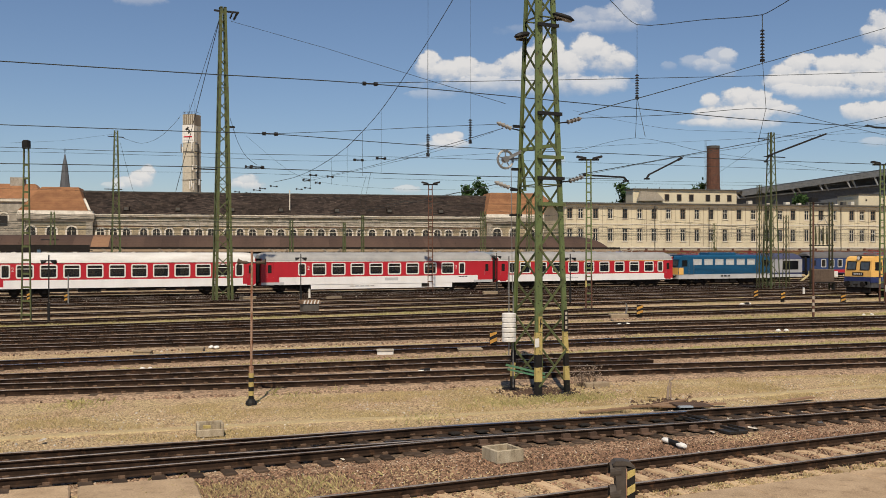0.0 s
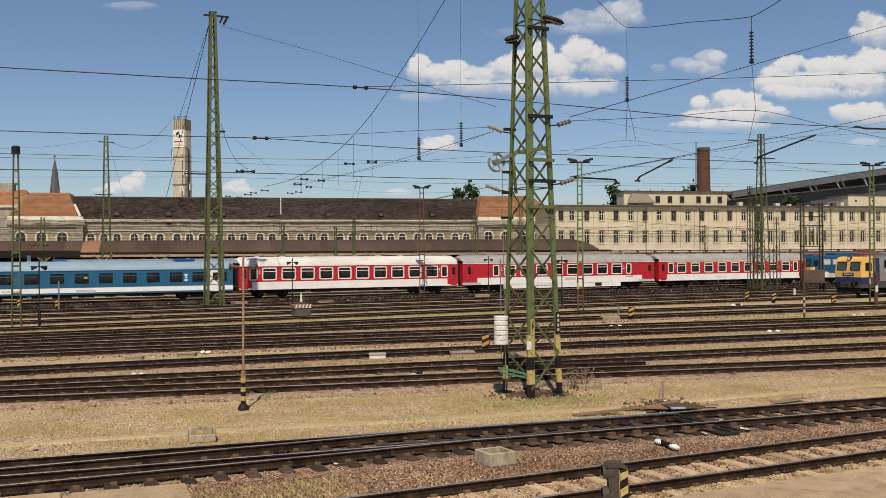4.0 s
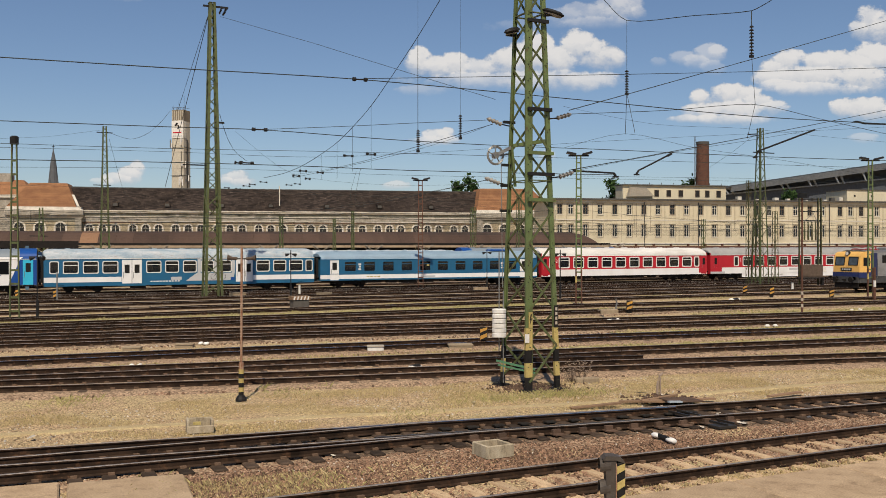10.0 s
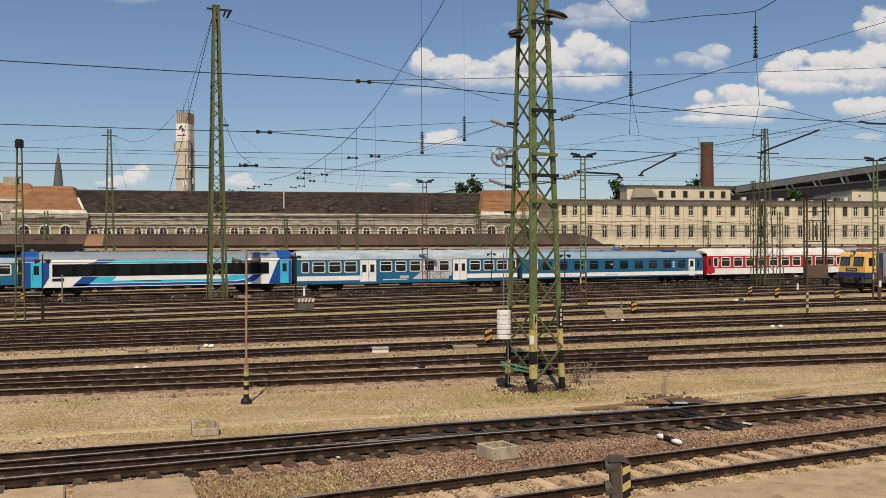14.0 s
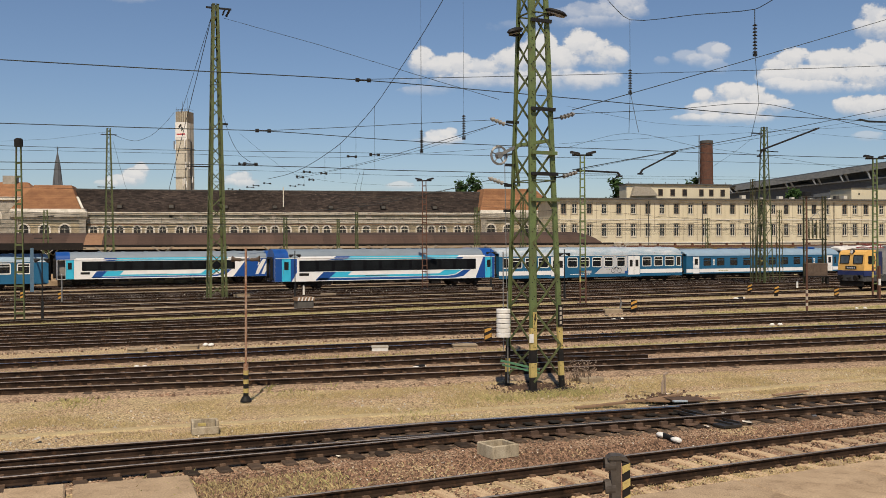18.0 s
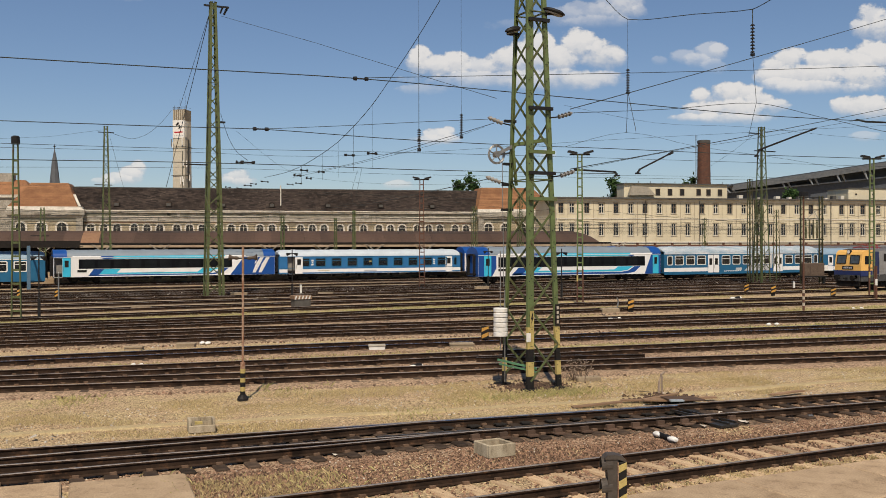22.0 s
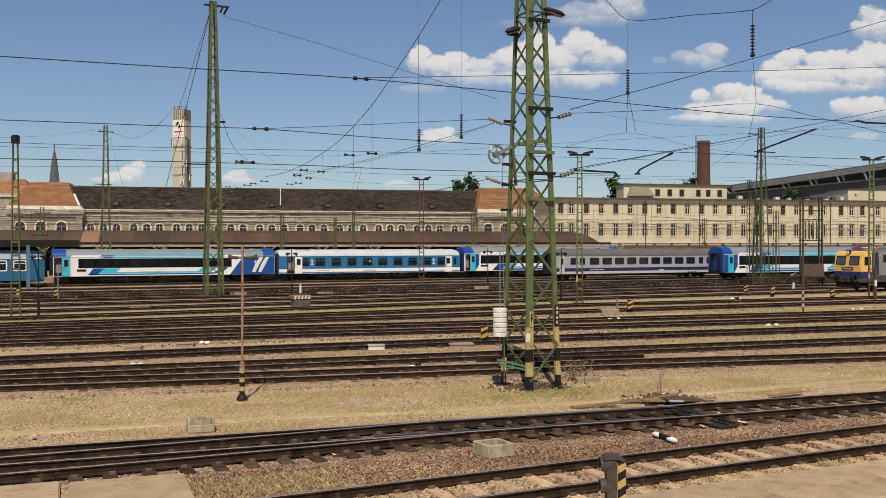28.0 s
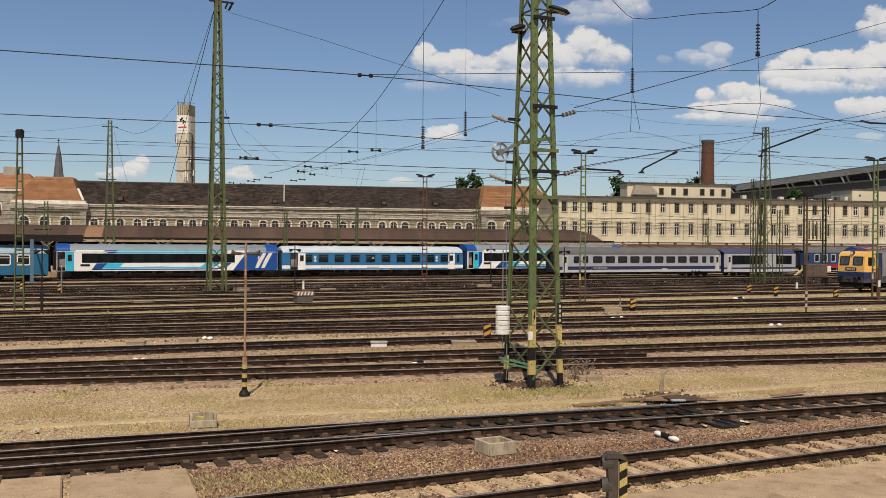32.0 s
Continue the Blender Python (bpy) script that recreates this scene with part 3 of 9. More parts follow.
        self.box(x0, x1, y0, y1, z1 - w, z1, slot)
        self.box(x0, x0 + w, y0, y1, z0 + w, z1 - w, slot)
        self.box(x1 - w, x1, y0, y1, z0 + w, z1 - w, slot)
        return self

    def mesh(self, name, mats):
        me = bpy.data.meshes.new(name)
        me.from_pydata(self.v, [], self.f)
        for m in mats if isinstance(mats, (list, tuple)) else [mats]:
            me.materials.append(m)
        if any(self.s):
            me.polygons.foreach_set("material_index", self.s)
        me.update()
        return me


def smooth(ob, degrees=40):
    ob.data.polygons.foreach_set("use_smooth", [True] * len(ob.data.polygons))
    ob.data.set_sharp_from_angle(angle=radians(degrees))
    return ob


def part(name, shape, material, parent, label=""):
    data = shape.mesh(name, material) if isinstance(shape, Shape) else shape
    ob = new(name, data)
    ob.parent = parent
    if label:
        tagged(ob, label)
    return ob


def thing(name, label, category, at=None, group="", kind=""):
    ob = new(name)
    ob.empty_display_size = 0.2
    if at is not None:
        ob.matrix_basis = at if isinstance(at, Matrix) else pose(*at)
    return tagged(ob, label, category, group, kind)


def solid(name, shape, material, label, category, at=None, group="", kind=""):
    ob = new(name, shape.mesh(name, material))
    if at is not None:
        ob.matrix_basis = at if isinstance(at, Matrix) else pose(*at)
    return tagged(ob, label, category, group, kind)


rng = random.Random(7)

# ---- ground ----
RAIL_TOP = 0.17
STATION_DROP = 0.14      # the tracks by the platforms lie a little lower


def ground():
    s = Shape()
    # fine and slightly uneven near the track side, one sheet out to the horizon
    xs = [-3000, -800, -300, -120, -60, -30] + [-12 + 0.7 * i for i in range(80)] + [60, 90, 140, 250, 500, 1200, 4000]
    ys = [-3000, -400, -60, 0, 8] + [11 + 0.6 * i for i in range(32)] + [34, 40, 55, 75, 82, 85.5, 93, 100, 110, 119.5, 121, 160, 260, 450, 900, 4500]
    v = [(x, y, 0.035 * noise.noise((x * 0.35, y * 0.35, 0)) + 0.015 * noise.noise((x * 1.3, y * 1.3, 3)) - 0.03 - (STATION_DROP if 85 < y < 120 else 0)) for y in ys for x in xs]
    n = len(xs)
    f = [(j * n + i, j * n + i + 1, (j + 1) * n + i + 1, (j + 1) * n + i) for j in range(len(ys) - 1) for i in range(n - 1)]
    ob = solid("ground", s.add(v, f), M_EARTH, "dry sandy earth with sparse parched grass and rubble", "ground", kind="structure")
    smooth(ob)


def line_y(line, x):
    """The height in the plan of a track's centre line at x."""
    for (x0, y0), (x1, y1) in zip(line, line[1:]):
        if x <= x1:
            break
    return y0 + (y1 - y0) * (x - x0) / (x1 - x0)


def strip(name, line, half, z, material, label, step=0.5, rough=0.18, reach=None, kind="structure"):
    """A low bed with a ragged edge along a track."""
    s = Shape()
    x0, x1 = reach or (line[0][0], line[-1][0])
    xs = [x0]
    while xs[-1] < x1:
        xs.append(xs[-1] + (step if -6 < xs[-1] < 45 else 4.0))
    v = []
    for x in xs:
        y = line_y(line, x)
        for k in (-1.25, -1.0, -0.5, 0, 0.5, 1.0, 1.25):
            e = rough * noise.noise((x * 0.9, y + k * 7, 5)) + 0.5 * rough * noise.noise((x * 3, y + k * 3, 1)) if abs(k) >= 1 else 0
            zz = min(z, 0.0) - 0.06 if abs(k) > 1.2 else z + 0.012 * noise.noise((x * 2.2, k * 9, y))
            v.append((x, y + k * half + e * (1 if k > 0 else -1), zz))
    f = [(i * 7 + k, (i + 1) * 7 + k, (i + 1) * 7 + k + 1, i * 7 + k + 1) for i in range(len(xs) - 1) for k in range(6)]
    s.add(v, f)
    return smooth(solid(name, s, material, label, "ground", kind=kind))


RAIL_SECTION = [(-0.07, 0.0), (0.07, 0.0), (0.07, 0.012), (0.012, 0.035), (0.012, 0.125), (0.036, 0.138), (0.036, 0.163), (0.028, 0.17), (-0.028, 0.17), (-0.036, 0.163), (-0.036, 0.138), (-0.012, 0.125), (-0.012, 0.035), (-0.07, 0.012)]


def rail_mesh(line, side, top, z0=0.0):
    s = Shape()
    n = len(RAIL_SECTION)
    rings = []
    for i, (x, y) in enumerate(line):
        a, b = line[max(i - 1, 0)], line[min(i + 1, len(line) - 1)]
        d = Vector((b[0] - a[0], b[1] - a[1])).normalized()
        nx, ny = -d.y, d.x
        rings += [(x + nx * (side + o), y + ny * (side + o), h + z0) for o, h in RAIL_SECTION]
    f, sl = [], []
    for i in range(len(line) - 1):
        for k in range(n):
            f.append((i * n + k, (i + 1) * n + k, (i + 1) * n + (k + 1) % n, i * n + (k + 1) % n))
            sl.append(1 if k in (6, 7, 8) else 0)
    s.v, s.f, s.s = rings, f, sl
    return s.mesh("rail", [M_RAIL, top])


def track(line, label, sleepers="joined", near=None, wood=M_TIMBER, top=None, group="yard tracks", spacing=0.65, lift=0.0, clipped=None):
    """A track: two rails, sleepers as pieces within near (x0, x1) and joined beyond, on its bed."""
    t = thing("railway_track", label, "track", (0, 0, lift), group)
    top = top or M_RAILTOP
    for side in (-0.7535, 0.7535):
        part("rail", rail_mesh(line, side, top), None, t)
    x0, x1 = line[0][0], line[-1][0]
    joined = Shape()
    one = Shape().box(-0.13, 0.13, -1.25, 1.25, -0.12, 0.0, ch=0.02).mesh("sleeper", wood)
    clip = Shape()
    for sd in (-0.7535, 0.7535):
        for k in (-0.11, 0.11):
            clip.box(-0.06, 0.06, sd + k - 0.035, sd + k + 0.035, 0.0, 0.045)
    clips, clip_n = Shape(), 0
    x = max(x0, -20)
    while x < min(x1, 130):
        y = line_y(line, x)
        a = math.degrees(math.atan2(line_y(line, x + 1) - y, 1))
        if near and near[0] <= x <= near[1]:
            o = part("sleeper", one, None, t)
            o.matrix_basis = pose(x + rng.uniform(-0.03, 0.03), y + rng.uniform(-0.05, 0.05), 0.004 + rng.uniform(-0.01, 0.004), 0, rng.uniform(-0.5, 0.5), a + rng.uniform(-1.5, 1.5))
            clips.v += [(x + cx - cy * math.tan(radians(a)) * 0, y + cy + cx * math.tan(radians(a)), cz + 0.005) for cx, cy, cz in clip.v]
            clips.f += [tuple(i + clip_n for i in f) for f in clip.f]
            clips.s += clip.s
            clip_n += len(clip.v)
        elif sleepers:
            dx, up = rng.uniform(-0.05, 0.05), rng.uniform(-0.025, 0.006)
            joined.box(x + dx - 0.125, x + dx + 0.125, y - 1.25 + rng.uniform(-0.08, 0.08), y + 1.25 + rng.uniform(-0.08, 0.08), -0.14, up, ch=0.015)
            if clipped and clipped[0] <= x <= clipped[1]:
                clips.v += [(x + dx + cx, y + cy + cx * math.tan(radians(a)), cz + 0.003) for cx, cy, cz in clip.v]
                clips.f += [tuple(i + clip_n for i in f) for f in clip.f]
                clips.s += clip.s
                clip_n += len(clip.v)
        x += spacing
    if clips.v:
        tagged(part("fastening", clips, M_CLIP, t), kind="stuff")
    if joined.v:
        tagged(part("sleeper", joined, wood, t), kind="stuff")
    return t


TRACK_A = [(-20, 14.28), (4, 14.66), (18, 14.9), (130, 16.7)]
TRACK_B = [(-20, 22.6), (0.3, 20.45), (9.2, 19.55), (15, 18.95), (22, 18.3), (60, 14.9), (130, 9.0)]
TRACK_C = [(-20, 20.35), (0.3, 19.62), (6, 19.5), (9.4, 19.5)]
FAN = [
    [(-20, 35.6), (0.4, 31.4), (9, 29.6), (19, 27.9), (30, 25.5), (80, 15.0)],
    [(-20, 36.2), (0.4, 34.0), (9.7, 32.9), (21, 31.6), (35, 29.8), (120, 19.0)],
    [(-20, 39.4), (0.5, 38.2), (11.2, 37.7), (24.5, 36.5), (41, 34.4), (120, 24.0)],
    [(-20, 47.0), (0.6, 44.7), (14, 43.3), (28, 41.1), (46, 39.0), (120, 32.0)],
    [(-20, 50.5), (0.6, 48.3), (14, 46.9), (30, 44.9), (50, 42.4), (120, 35.0)],
    [(-20, 52.0), (0.6, 51.8), (15, 51.5), (36, 51.0), (62, 50.0), (130, 46.0)],
    [(-20, 55.5), (0.6, 55.2), (16, 55.3), (38, 56.4), (62, 54.5), (130, 50.0)],
    [(-20, 60.0), (0.8, 60.8), (44, 63.8), (70, 63.7), (130, 63.7)],
    [(-20, 66.0), (0.8, 66.8), (44, 69.0), (130, 69.5)],
    [(-20, 73.0), (48, 74.0), (130, 75.0)],
    [(-20, 79.0), (48, 79.5), (130, 81.0)],
    [(-20, 87.2), (130, 87.2)],
    [(-20, 91.0), (130, 91.0)],
    [(-140, 95.5), (300, 95.5)],
    [(-30, 102.6), (130, 102.6)],
    [(-30, 112.0), (20, 112.0), (90, 109.0), (150, 109.0)],
    [(-30, 118.0), (140, 118.0)]]


def tracks():
    strip("ballast_bed", TRACK_A, 1.5, -0.03, M_BALLAST, "rust-brown crushed stone ballast under the track")
    strip("ballast_bed", TRACK_B, 1.9, -0.012, M_BALLAST, "rust-brown crushed stone ballast under the track")
    strip("ballast_bed", [(2.6, 17.9), (5.5, 17.6), (7.5, 17.1), (60, 16.0)], 1.35, -0.035, M_BALLAST, "rust-brown crushed stone between two tracks", rough=0.3)
    strip("ballast_bed", [(6.5, 19.7), (9.2, 19.55), (15, 18.95), (18, 18.65)], 1.25, 0.0, M_BALLAST_DARK, "black oily ballast under the turnout")
    track(TRACK_A, "single track on pale worn sleepers in brown ballast", near=(2, 32), wood=M_SLEEPER, spacing=0.66)
    track(TRACK_B, "track with dark rusty rails on tarred sleepers", near=(-2, 34), wood=M_OILYTIMBER, lift=0.04)
    track(TRACK_C, "branch of a turnout with dark rusty rails", near=(-2, 8), wood=M_OILYTIMBER, lift=0.04)
    for i, line in enumerate(FAN):
        strip("ballast_bed", line, 1.6 if i < 3 else 1.3 if i < 12 else 1.7, -STATION_DROP if i > 10 else 0.045 if i < 7 else 0.0, M_BALLAST if i < 3 else M_BALLAST_MID if i < 9 else M_BALLAST_FAR, "dark brown ballast between the yard tracks", step=1.2)
        track(line, "rust-brown yard track fanning out towards the station" if i < 13 else "main track along the platforms", near=(0, 24) if i < 3 else None, top=M_STEELBRIGHT if i == 2 else None, lift=0.05 if i < 7 else -STATION_DROP if i > 10 else 0.0, clipped=(-2, 50) if i < 7 else None)


ground()
tracks()
for _line, _half, _z in (([(-20, 76.2), (20, 76.3), (48, 76.7)], 0.95, 0.03), ([(-20, 99.0), (42, 99.0)], 1.1, 0.03 - STATION_DROP), ([(-20, 69.9), (18, 70.2)], 0.8, 0.03)):
    strip("sandy_strip", _line, _half, _z, M_SAND, "pale sandy ground between the far tracks", rough=0.5, step=1.2)

# ---- masts and posts ----


def lattice(base_w, base_d, top_w, top_d, height, bays, leg, brace, mat, name, label, at, group="lattice masts", legs_mat=None, zig=True, channel=False, single=False, leg_widths=None):
    """A four-legged lattice mast: legs, and braces on each of its faces."""
    t = thing(name, label, "mast", at, group)

    def corner(i, z):
        k = z / height
        w, d = base_w + (top_w - base_w) * k, base_d + (top_d - base_d) * k
        sx, sy = ((-1, -1), (1, -1), (1, 1), (-1, 1))[i]
        return Vector((sx * w / 2, sy * d / 2, z))

    for i in range(4):
        s = Shape()
        if channel:
            # a channel section, open towards the mast's inside
            p, q = corner(i, 0), corner(i, height)
            sy = 1 if i in (0, 1) else -1
            h = (leg_widths[i] if leg_widths else leg) / 2
            d, w = leg * 0.42, leg * 0.08
            ring = [(-h, 0), (h, 0), (h, d), (h - w, d), (h - w, w), (w - h, w), (w - h, d), (-h, d)]
            s.add([p + Vector((a, sy * b, 0)) for a, b in ring] + [q + Vector((a, sy * b, 0)) for a, b in ring], [(k, (k + 1) % 8, 8 + (k + 1) % 8, 8 + k) for k in range(8)] + [tuple(range(8, 16))])
        else:
            p, q = corner(i, 0), corner(i, height)
            sx, sy = (1 if p.x < 0 else -1), (1 if p.y < 0 else -1)
            s.beam(p + Vector((sx * leg / 2, 0, 0)), q + Vector((sx * leg / 2, 0, 0)), leg, leg * 0.16, up=(0, 1, 0))
            s.beam(p + Vector((0, sy * leg / 2, 0)), q + Vector((0, sy * leg / 2, 0)), leg * 0.16, leg, up=(0, 1, 0))
        part("leg", s, legs_mat or mat, t)
    zs = []
    z, step = 0.25, height / bays * 1.25
    while z < height - 0.3:
        zs.append(z)
        z += step
        step *= 1 - 0.5 / bays
    zs.append(height - 0.1)
    for face in range(4):
        a, b = face, (face + 1) % 4
        s = Shape()
        for k in range(len(zs) - 1):
            if single:
                if s.v:
                    part("brace", s, mat, t)
                s = Shape()
            mid = (zs[k] + zs[k + 1]) / 2
            if zig:
                p, q = (a, b) if k % 2 == face % 2 else (b, a)
                s.beam(corner(p, zs[k]), corner(q, zs[k + 1]), brace, brace * 0.3, up=(0, 1, 0) if face % 2 == 0 else (1, 0, 0))
            else:
                s.beam(corner(a, zs[k]), corner(b, mid), brace, brace * 0.3, up=(0, 1, 0) if face % 2 == 0 else (1, 0, 0))
                s.beam(corner(b, mid), corner(a, zs[k + 1]), brace, brace * 0.3, up=(0, 1, 0) if face % 2 == 0 else (1, 0, 0))
        tagged(part("brace" if single else "bracing", s, mat, t), kind="" if single else "stuff")
    for k in (zs[len(zs) // 3], zs[2 * len(zs) // 3], height - 0.05):
        s = Shape()
        for face in range(4):
            s.beam(corner(face, k), corner((face + 1) % 4, k), brace * 1.2, brace * 0.4)
        part("cross_frame", s, mat, t)
    if channel:
        for i in range(4):
            c = corner(i, 0)
            part("footing", Shape().box(c.x - 0.22, c.x + 0.22, c.y - 0.2, c.y + 0.25, -0.3, 0.03, ch=0.03), M_UNDER, t)
        return t, corner
    foot = Shape().box(-base_w / 2 - 0.25, base_w / 2 + 0.25, -base_d / 2 - 0.25, base_d / 2 + 0.25, -0.3, 0.02, ch=0.05)
    part("footing", foot, M_UNDER, t)
    return t, corner


def insulator_shape(p, q, r=0.07, n=6):
    s = Shape()
    p, q = Vector(p), Vector(q)
    for i in range(n):
        a, b = p.lerp(q, (i + 0.1) / n), p.lerp(q, (i + 0.75) / n)
        s.tube(a, b, r, r * 0.55, n=10)
    s.tube(p, q, r * 0.35, n=8)
    return s


MAST_LEGS = (0.21, 0.145, 0.13, 0.105)


def near_mast():
    t, corner = lattice(1.02, 1.58, 0.36, 0.56, 15.2, 9, 0.205, 0.068, M_OLIVE, "catenary_mast", "tall olive-green steel lattice mast with black and yellow bands", (14.95, 25.33, 0, 0, 0, 2), channel=True, zig=False, legs_mat=M_GREEN, single=True, leg_widths=MAST_LEGS)
    for i in range(4):
        for z0, z1, m, nm in ((0.0, 0.4, M_BLACK, "black_band"), (0.4, 0.82, M_YELLOW, "yellow_band"), (0.82, 1.2, M_BLACK, "black_band"), (1.2, 1.85, M_YELLOW, "yellow_band")) if i != 2 else ():
            if i in (0, 3) and z0 > 1.5 or i == 3 and z0 > 1:
                continue
            a, b = corner(i, z0), corner(i, z1)
            k, dy = MAST_LEGS[i] / 2 + 0.004, (0.045 if i in (0, 1) else -0.045)
            part(nm, Shape().add([(c.x + sx * k, c.y + dy + sy * 0.052, c.z) for c in (a, b) for sx, sy in ((-1, -1), (1, -1), (1, 1), (-1, 1))], [(0, 1, 5, 4), (1, 2, 6, 5), (2, 3, 7, 6), (3, 0, 4, 7), (4, 5, 6, 7)]), m, t)
    # number plate as plain bars
    a = corner(1, 2.05) + Vector((0, -0.12, 0))
    part("number_plate", Shape().box(a.x - 0.075, a.x + 0.075, a.y + 0.08, a.y + 0.105, 1.86, 2.5), M_BLACK, t, "black plate with white marks")
    for k in range(4):
        part("plate_mark", Shape().box(a.x - 0.035, a.x + 0.035, a.y + 0.074, a.y + 0.08, 1.93 + 0.14 * k, 2.02 + 0.14 * k), M_TROUGHBAND, t)
    a = corner(0, 1.9) + Vector((0, -0.01, 0))
    part("warning_sign", Shape().box(a.x - 0.03, a.x + 0.095, a.y - 0.02, a.y, 1.86, 2.32), M_YELLOW, t, "faded yellow warning plate")
    part("bolt_mark", Shape().prism([(a.x + 0.03, 2.26), (a.x + 0.07, 2.26), (a.x + 0.045, 2.14), (a.x + 0.08, 2.14), (a.x + 0.0, 1.92), (a.x + 0.025, 2.08), (a.x - 0.005, 2.08)], a.y - 0.026, a.y - 0.02, "y"), M_BLACK, t)
    part("paper_notice", Shape().box(a.x - 0.17, a.x - 0.02, a.y - 0.03, a.y - 0.021, 1.42, 1.68), M_WHITE, t)
    # cross arms that carry the span wires
    for z, ln in ((6.42, 0.75), (8.36, 0.7), (11.02, 0.7), (5.65, 0.7), (7.05, 0.7)):
        c0, c1 = corner(0, z), corner(1, z)
        part("cross_arm", Shape().box(c0.x - 0.08, c1.x + 0.09, c0.y - 0.12, c0.y - 0.03, z - 0.05, z + 0.05), M_DARKMETAL if z not in (5.65, 7.05) else M_GREEN, t)
        c3 = corner(3, z)
        part("cross_arm", Shape().box(c3.x - 0.28, c3.x + 0.12, c3.y - 0.05, c3.y + 0.05, z - 0.33, z - 0.25), M_DARKMETAL, t)
    # lamps on the mast
    for pos, rz in (((0.47, -0.55, 11.22), -30), ((-0.5, 0.15, 10.72), 200)):
        s = Shape()
        s.lathe([(0.0, 0.0), (0.1, 0.01), (0.16, 0.06), (0.17, 0.1), (0.12, 0.17), (0.0, 0.2)], (0, 0, 0), "z", 12)
        o = part("floodlight", smooth_mesh(s, "floodlight", M_DARKMETAL), None, t)
        o.matrix_basis = pose(*pos, 0, 18, rz) @ Matrix.Diagonal((2.1, 0.95, 0.9, 1))
        g = part("lamp_glass", Shape().lathe([(0.0, -0.012), (0.13, -0.01), (0.15, 0.03)], (0, 0, 0), "z", 12), M_GREYMETAL, o)
        c = corner(1 if pos[0] > 0 else 3, pos[2])
        part("lamp_bracket", Shape().tube(c, pos, 0.03), M_DARKMETAL, t)
    # tensioning wheel on its arm
    c = corner(3, 7.0)
    hub = Vector((-0.84, 0.6, 7.05))
    s = Shape()
    n = 28
    for r in (0.285, 0.255):
        s.path([hub + Vector((math.cos(2 * math.pi * i / n) * r, 0, math.sin(2 * math.pi * i / n) * r)) for i in range(n + 1)], 0.022, 6)
    for i in range(5):
        a = 2 * math.pi * i / 5 + 0.3
        s.tube(hub, hub + Vector((math.cos(a) * 0.26, 0, math.sin(a) * 0.26)), 0.018)
    s.tube(hub - Vector((0, 0.08, 0)), hub + Vector((0, 0.08, 0)), 0.1, n=12)
    part("tension_wheel", s, M_GREYMETAL, t, "grey spoked tensioning wheel")
    part("wheel_arm", Shape().beam(hub, (c.x, c.y - 0.1, 7.3), 0.07, 0.1).beam(hub, (c.x, c.y, 7.1), 0.04, 0.06), M_GREYMETAL, t)
    part("ratchet_frame", Shape().beam((c.x, c.y - 0.12, 7.3), (c.x + 0.12, c.y - 0.12, 6.1), 0.07).beam((c.x + 0.05, c.y - 0.15, 7.35), (c.x + 0.7, c.y - 0.9, 7.45), 0.12, 0.1), M_GREEN, t)
    part("pull_cable", Shape().path([hub + Vector((0.2, 0, 0)), (hub.x + 0.25, hub.y, 3.0)], 0.012), M_GREYMETAL, t)
    # stacked weights on their rod
    w = Vector((-0.82, 0.42, 0))
    for k in range(6):
        s = Shape().lathe([(0.0, 0), (0.20, 0), (0.215, 0.015), (0.215, 0.12), (0.20, 0.135), (0.0, 0.135)], (w.x, w.y, 1.5 + k * 0.146), "z", 20)
        part("counterweight", smooth_mesh(s, "counterweight", M_WHITE), None, t, "white round counterweight")
    part("weight_rod", Shape().tube((w.x, w.y, 1.1), (w.x, w.y, 4.1), 0.018).tube((w.x + 0.15, w.y, 0.1), (w.x + 0.15, w.y, 2.9), 0.02), M_GREYMETAL, t)
    part("guide_frame", Shape().beam((w.x - 0.1, w.y, 0.8), (-0.3, -0.78, 0.62), 0.035, 0.06).beam((w.x - 0.1, w.y - 0.1, 0.68), (-0.3, -0.78, 0.52), 0.03, 0.05), M_GUIDE, t)
    # insulators at the ends of the spans
    for z, sgn in ((8.2, 1), (6.42, 1), (8.05, -1), (6.25, -1)):
        c = corner(1 if sgn > 0 else 3, z)
        s = insulator_shape((c.x + sgn * 0.35, c.y, z - 0.05), (c.x + sgn * 0.85, c.y, z + 0.1), 0.075, 4)
        part("insulator", s, M_CERAMIC, t)
        part("tie_rod", Shape().tube((c.x, c.y, z - 0.1), (c.x + sgn * 0.36, c.y, z - 0.05), 0.02), M_DARKMETAL, t)
    # bolts along the front legs
    s = Shape()
    for i in (0, 1):
        for k in range(26):
            z = 0.7 + k * 0.5
            c = corner(i, z)
            s.tube((c.x - 0.04, c.y + 0.01, z), (c.x - 0.04, c.y - 0.014, z), 0.016, n=6)
            s.tube((c.x + 0.04, c.y + 0.01, z + 0.08), (c.x + 0.04, c.y - 0.014, z + 0.08), 0.016, n=6)
    tagged(part("bolts", s, M_DARKMETAL, t), kind="stuff")


def smooth_mesh(shape, name, mat, degrees=40):
    me = shape.mesh(name, mat)
    me.polygons.foreach_set("use_smooth", [True] * len(me.polygons))
    me.set_sharp_from_angle(angle=radians(degrees))
    return me


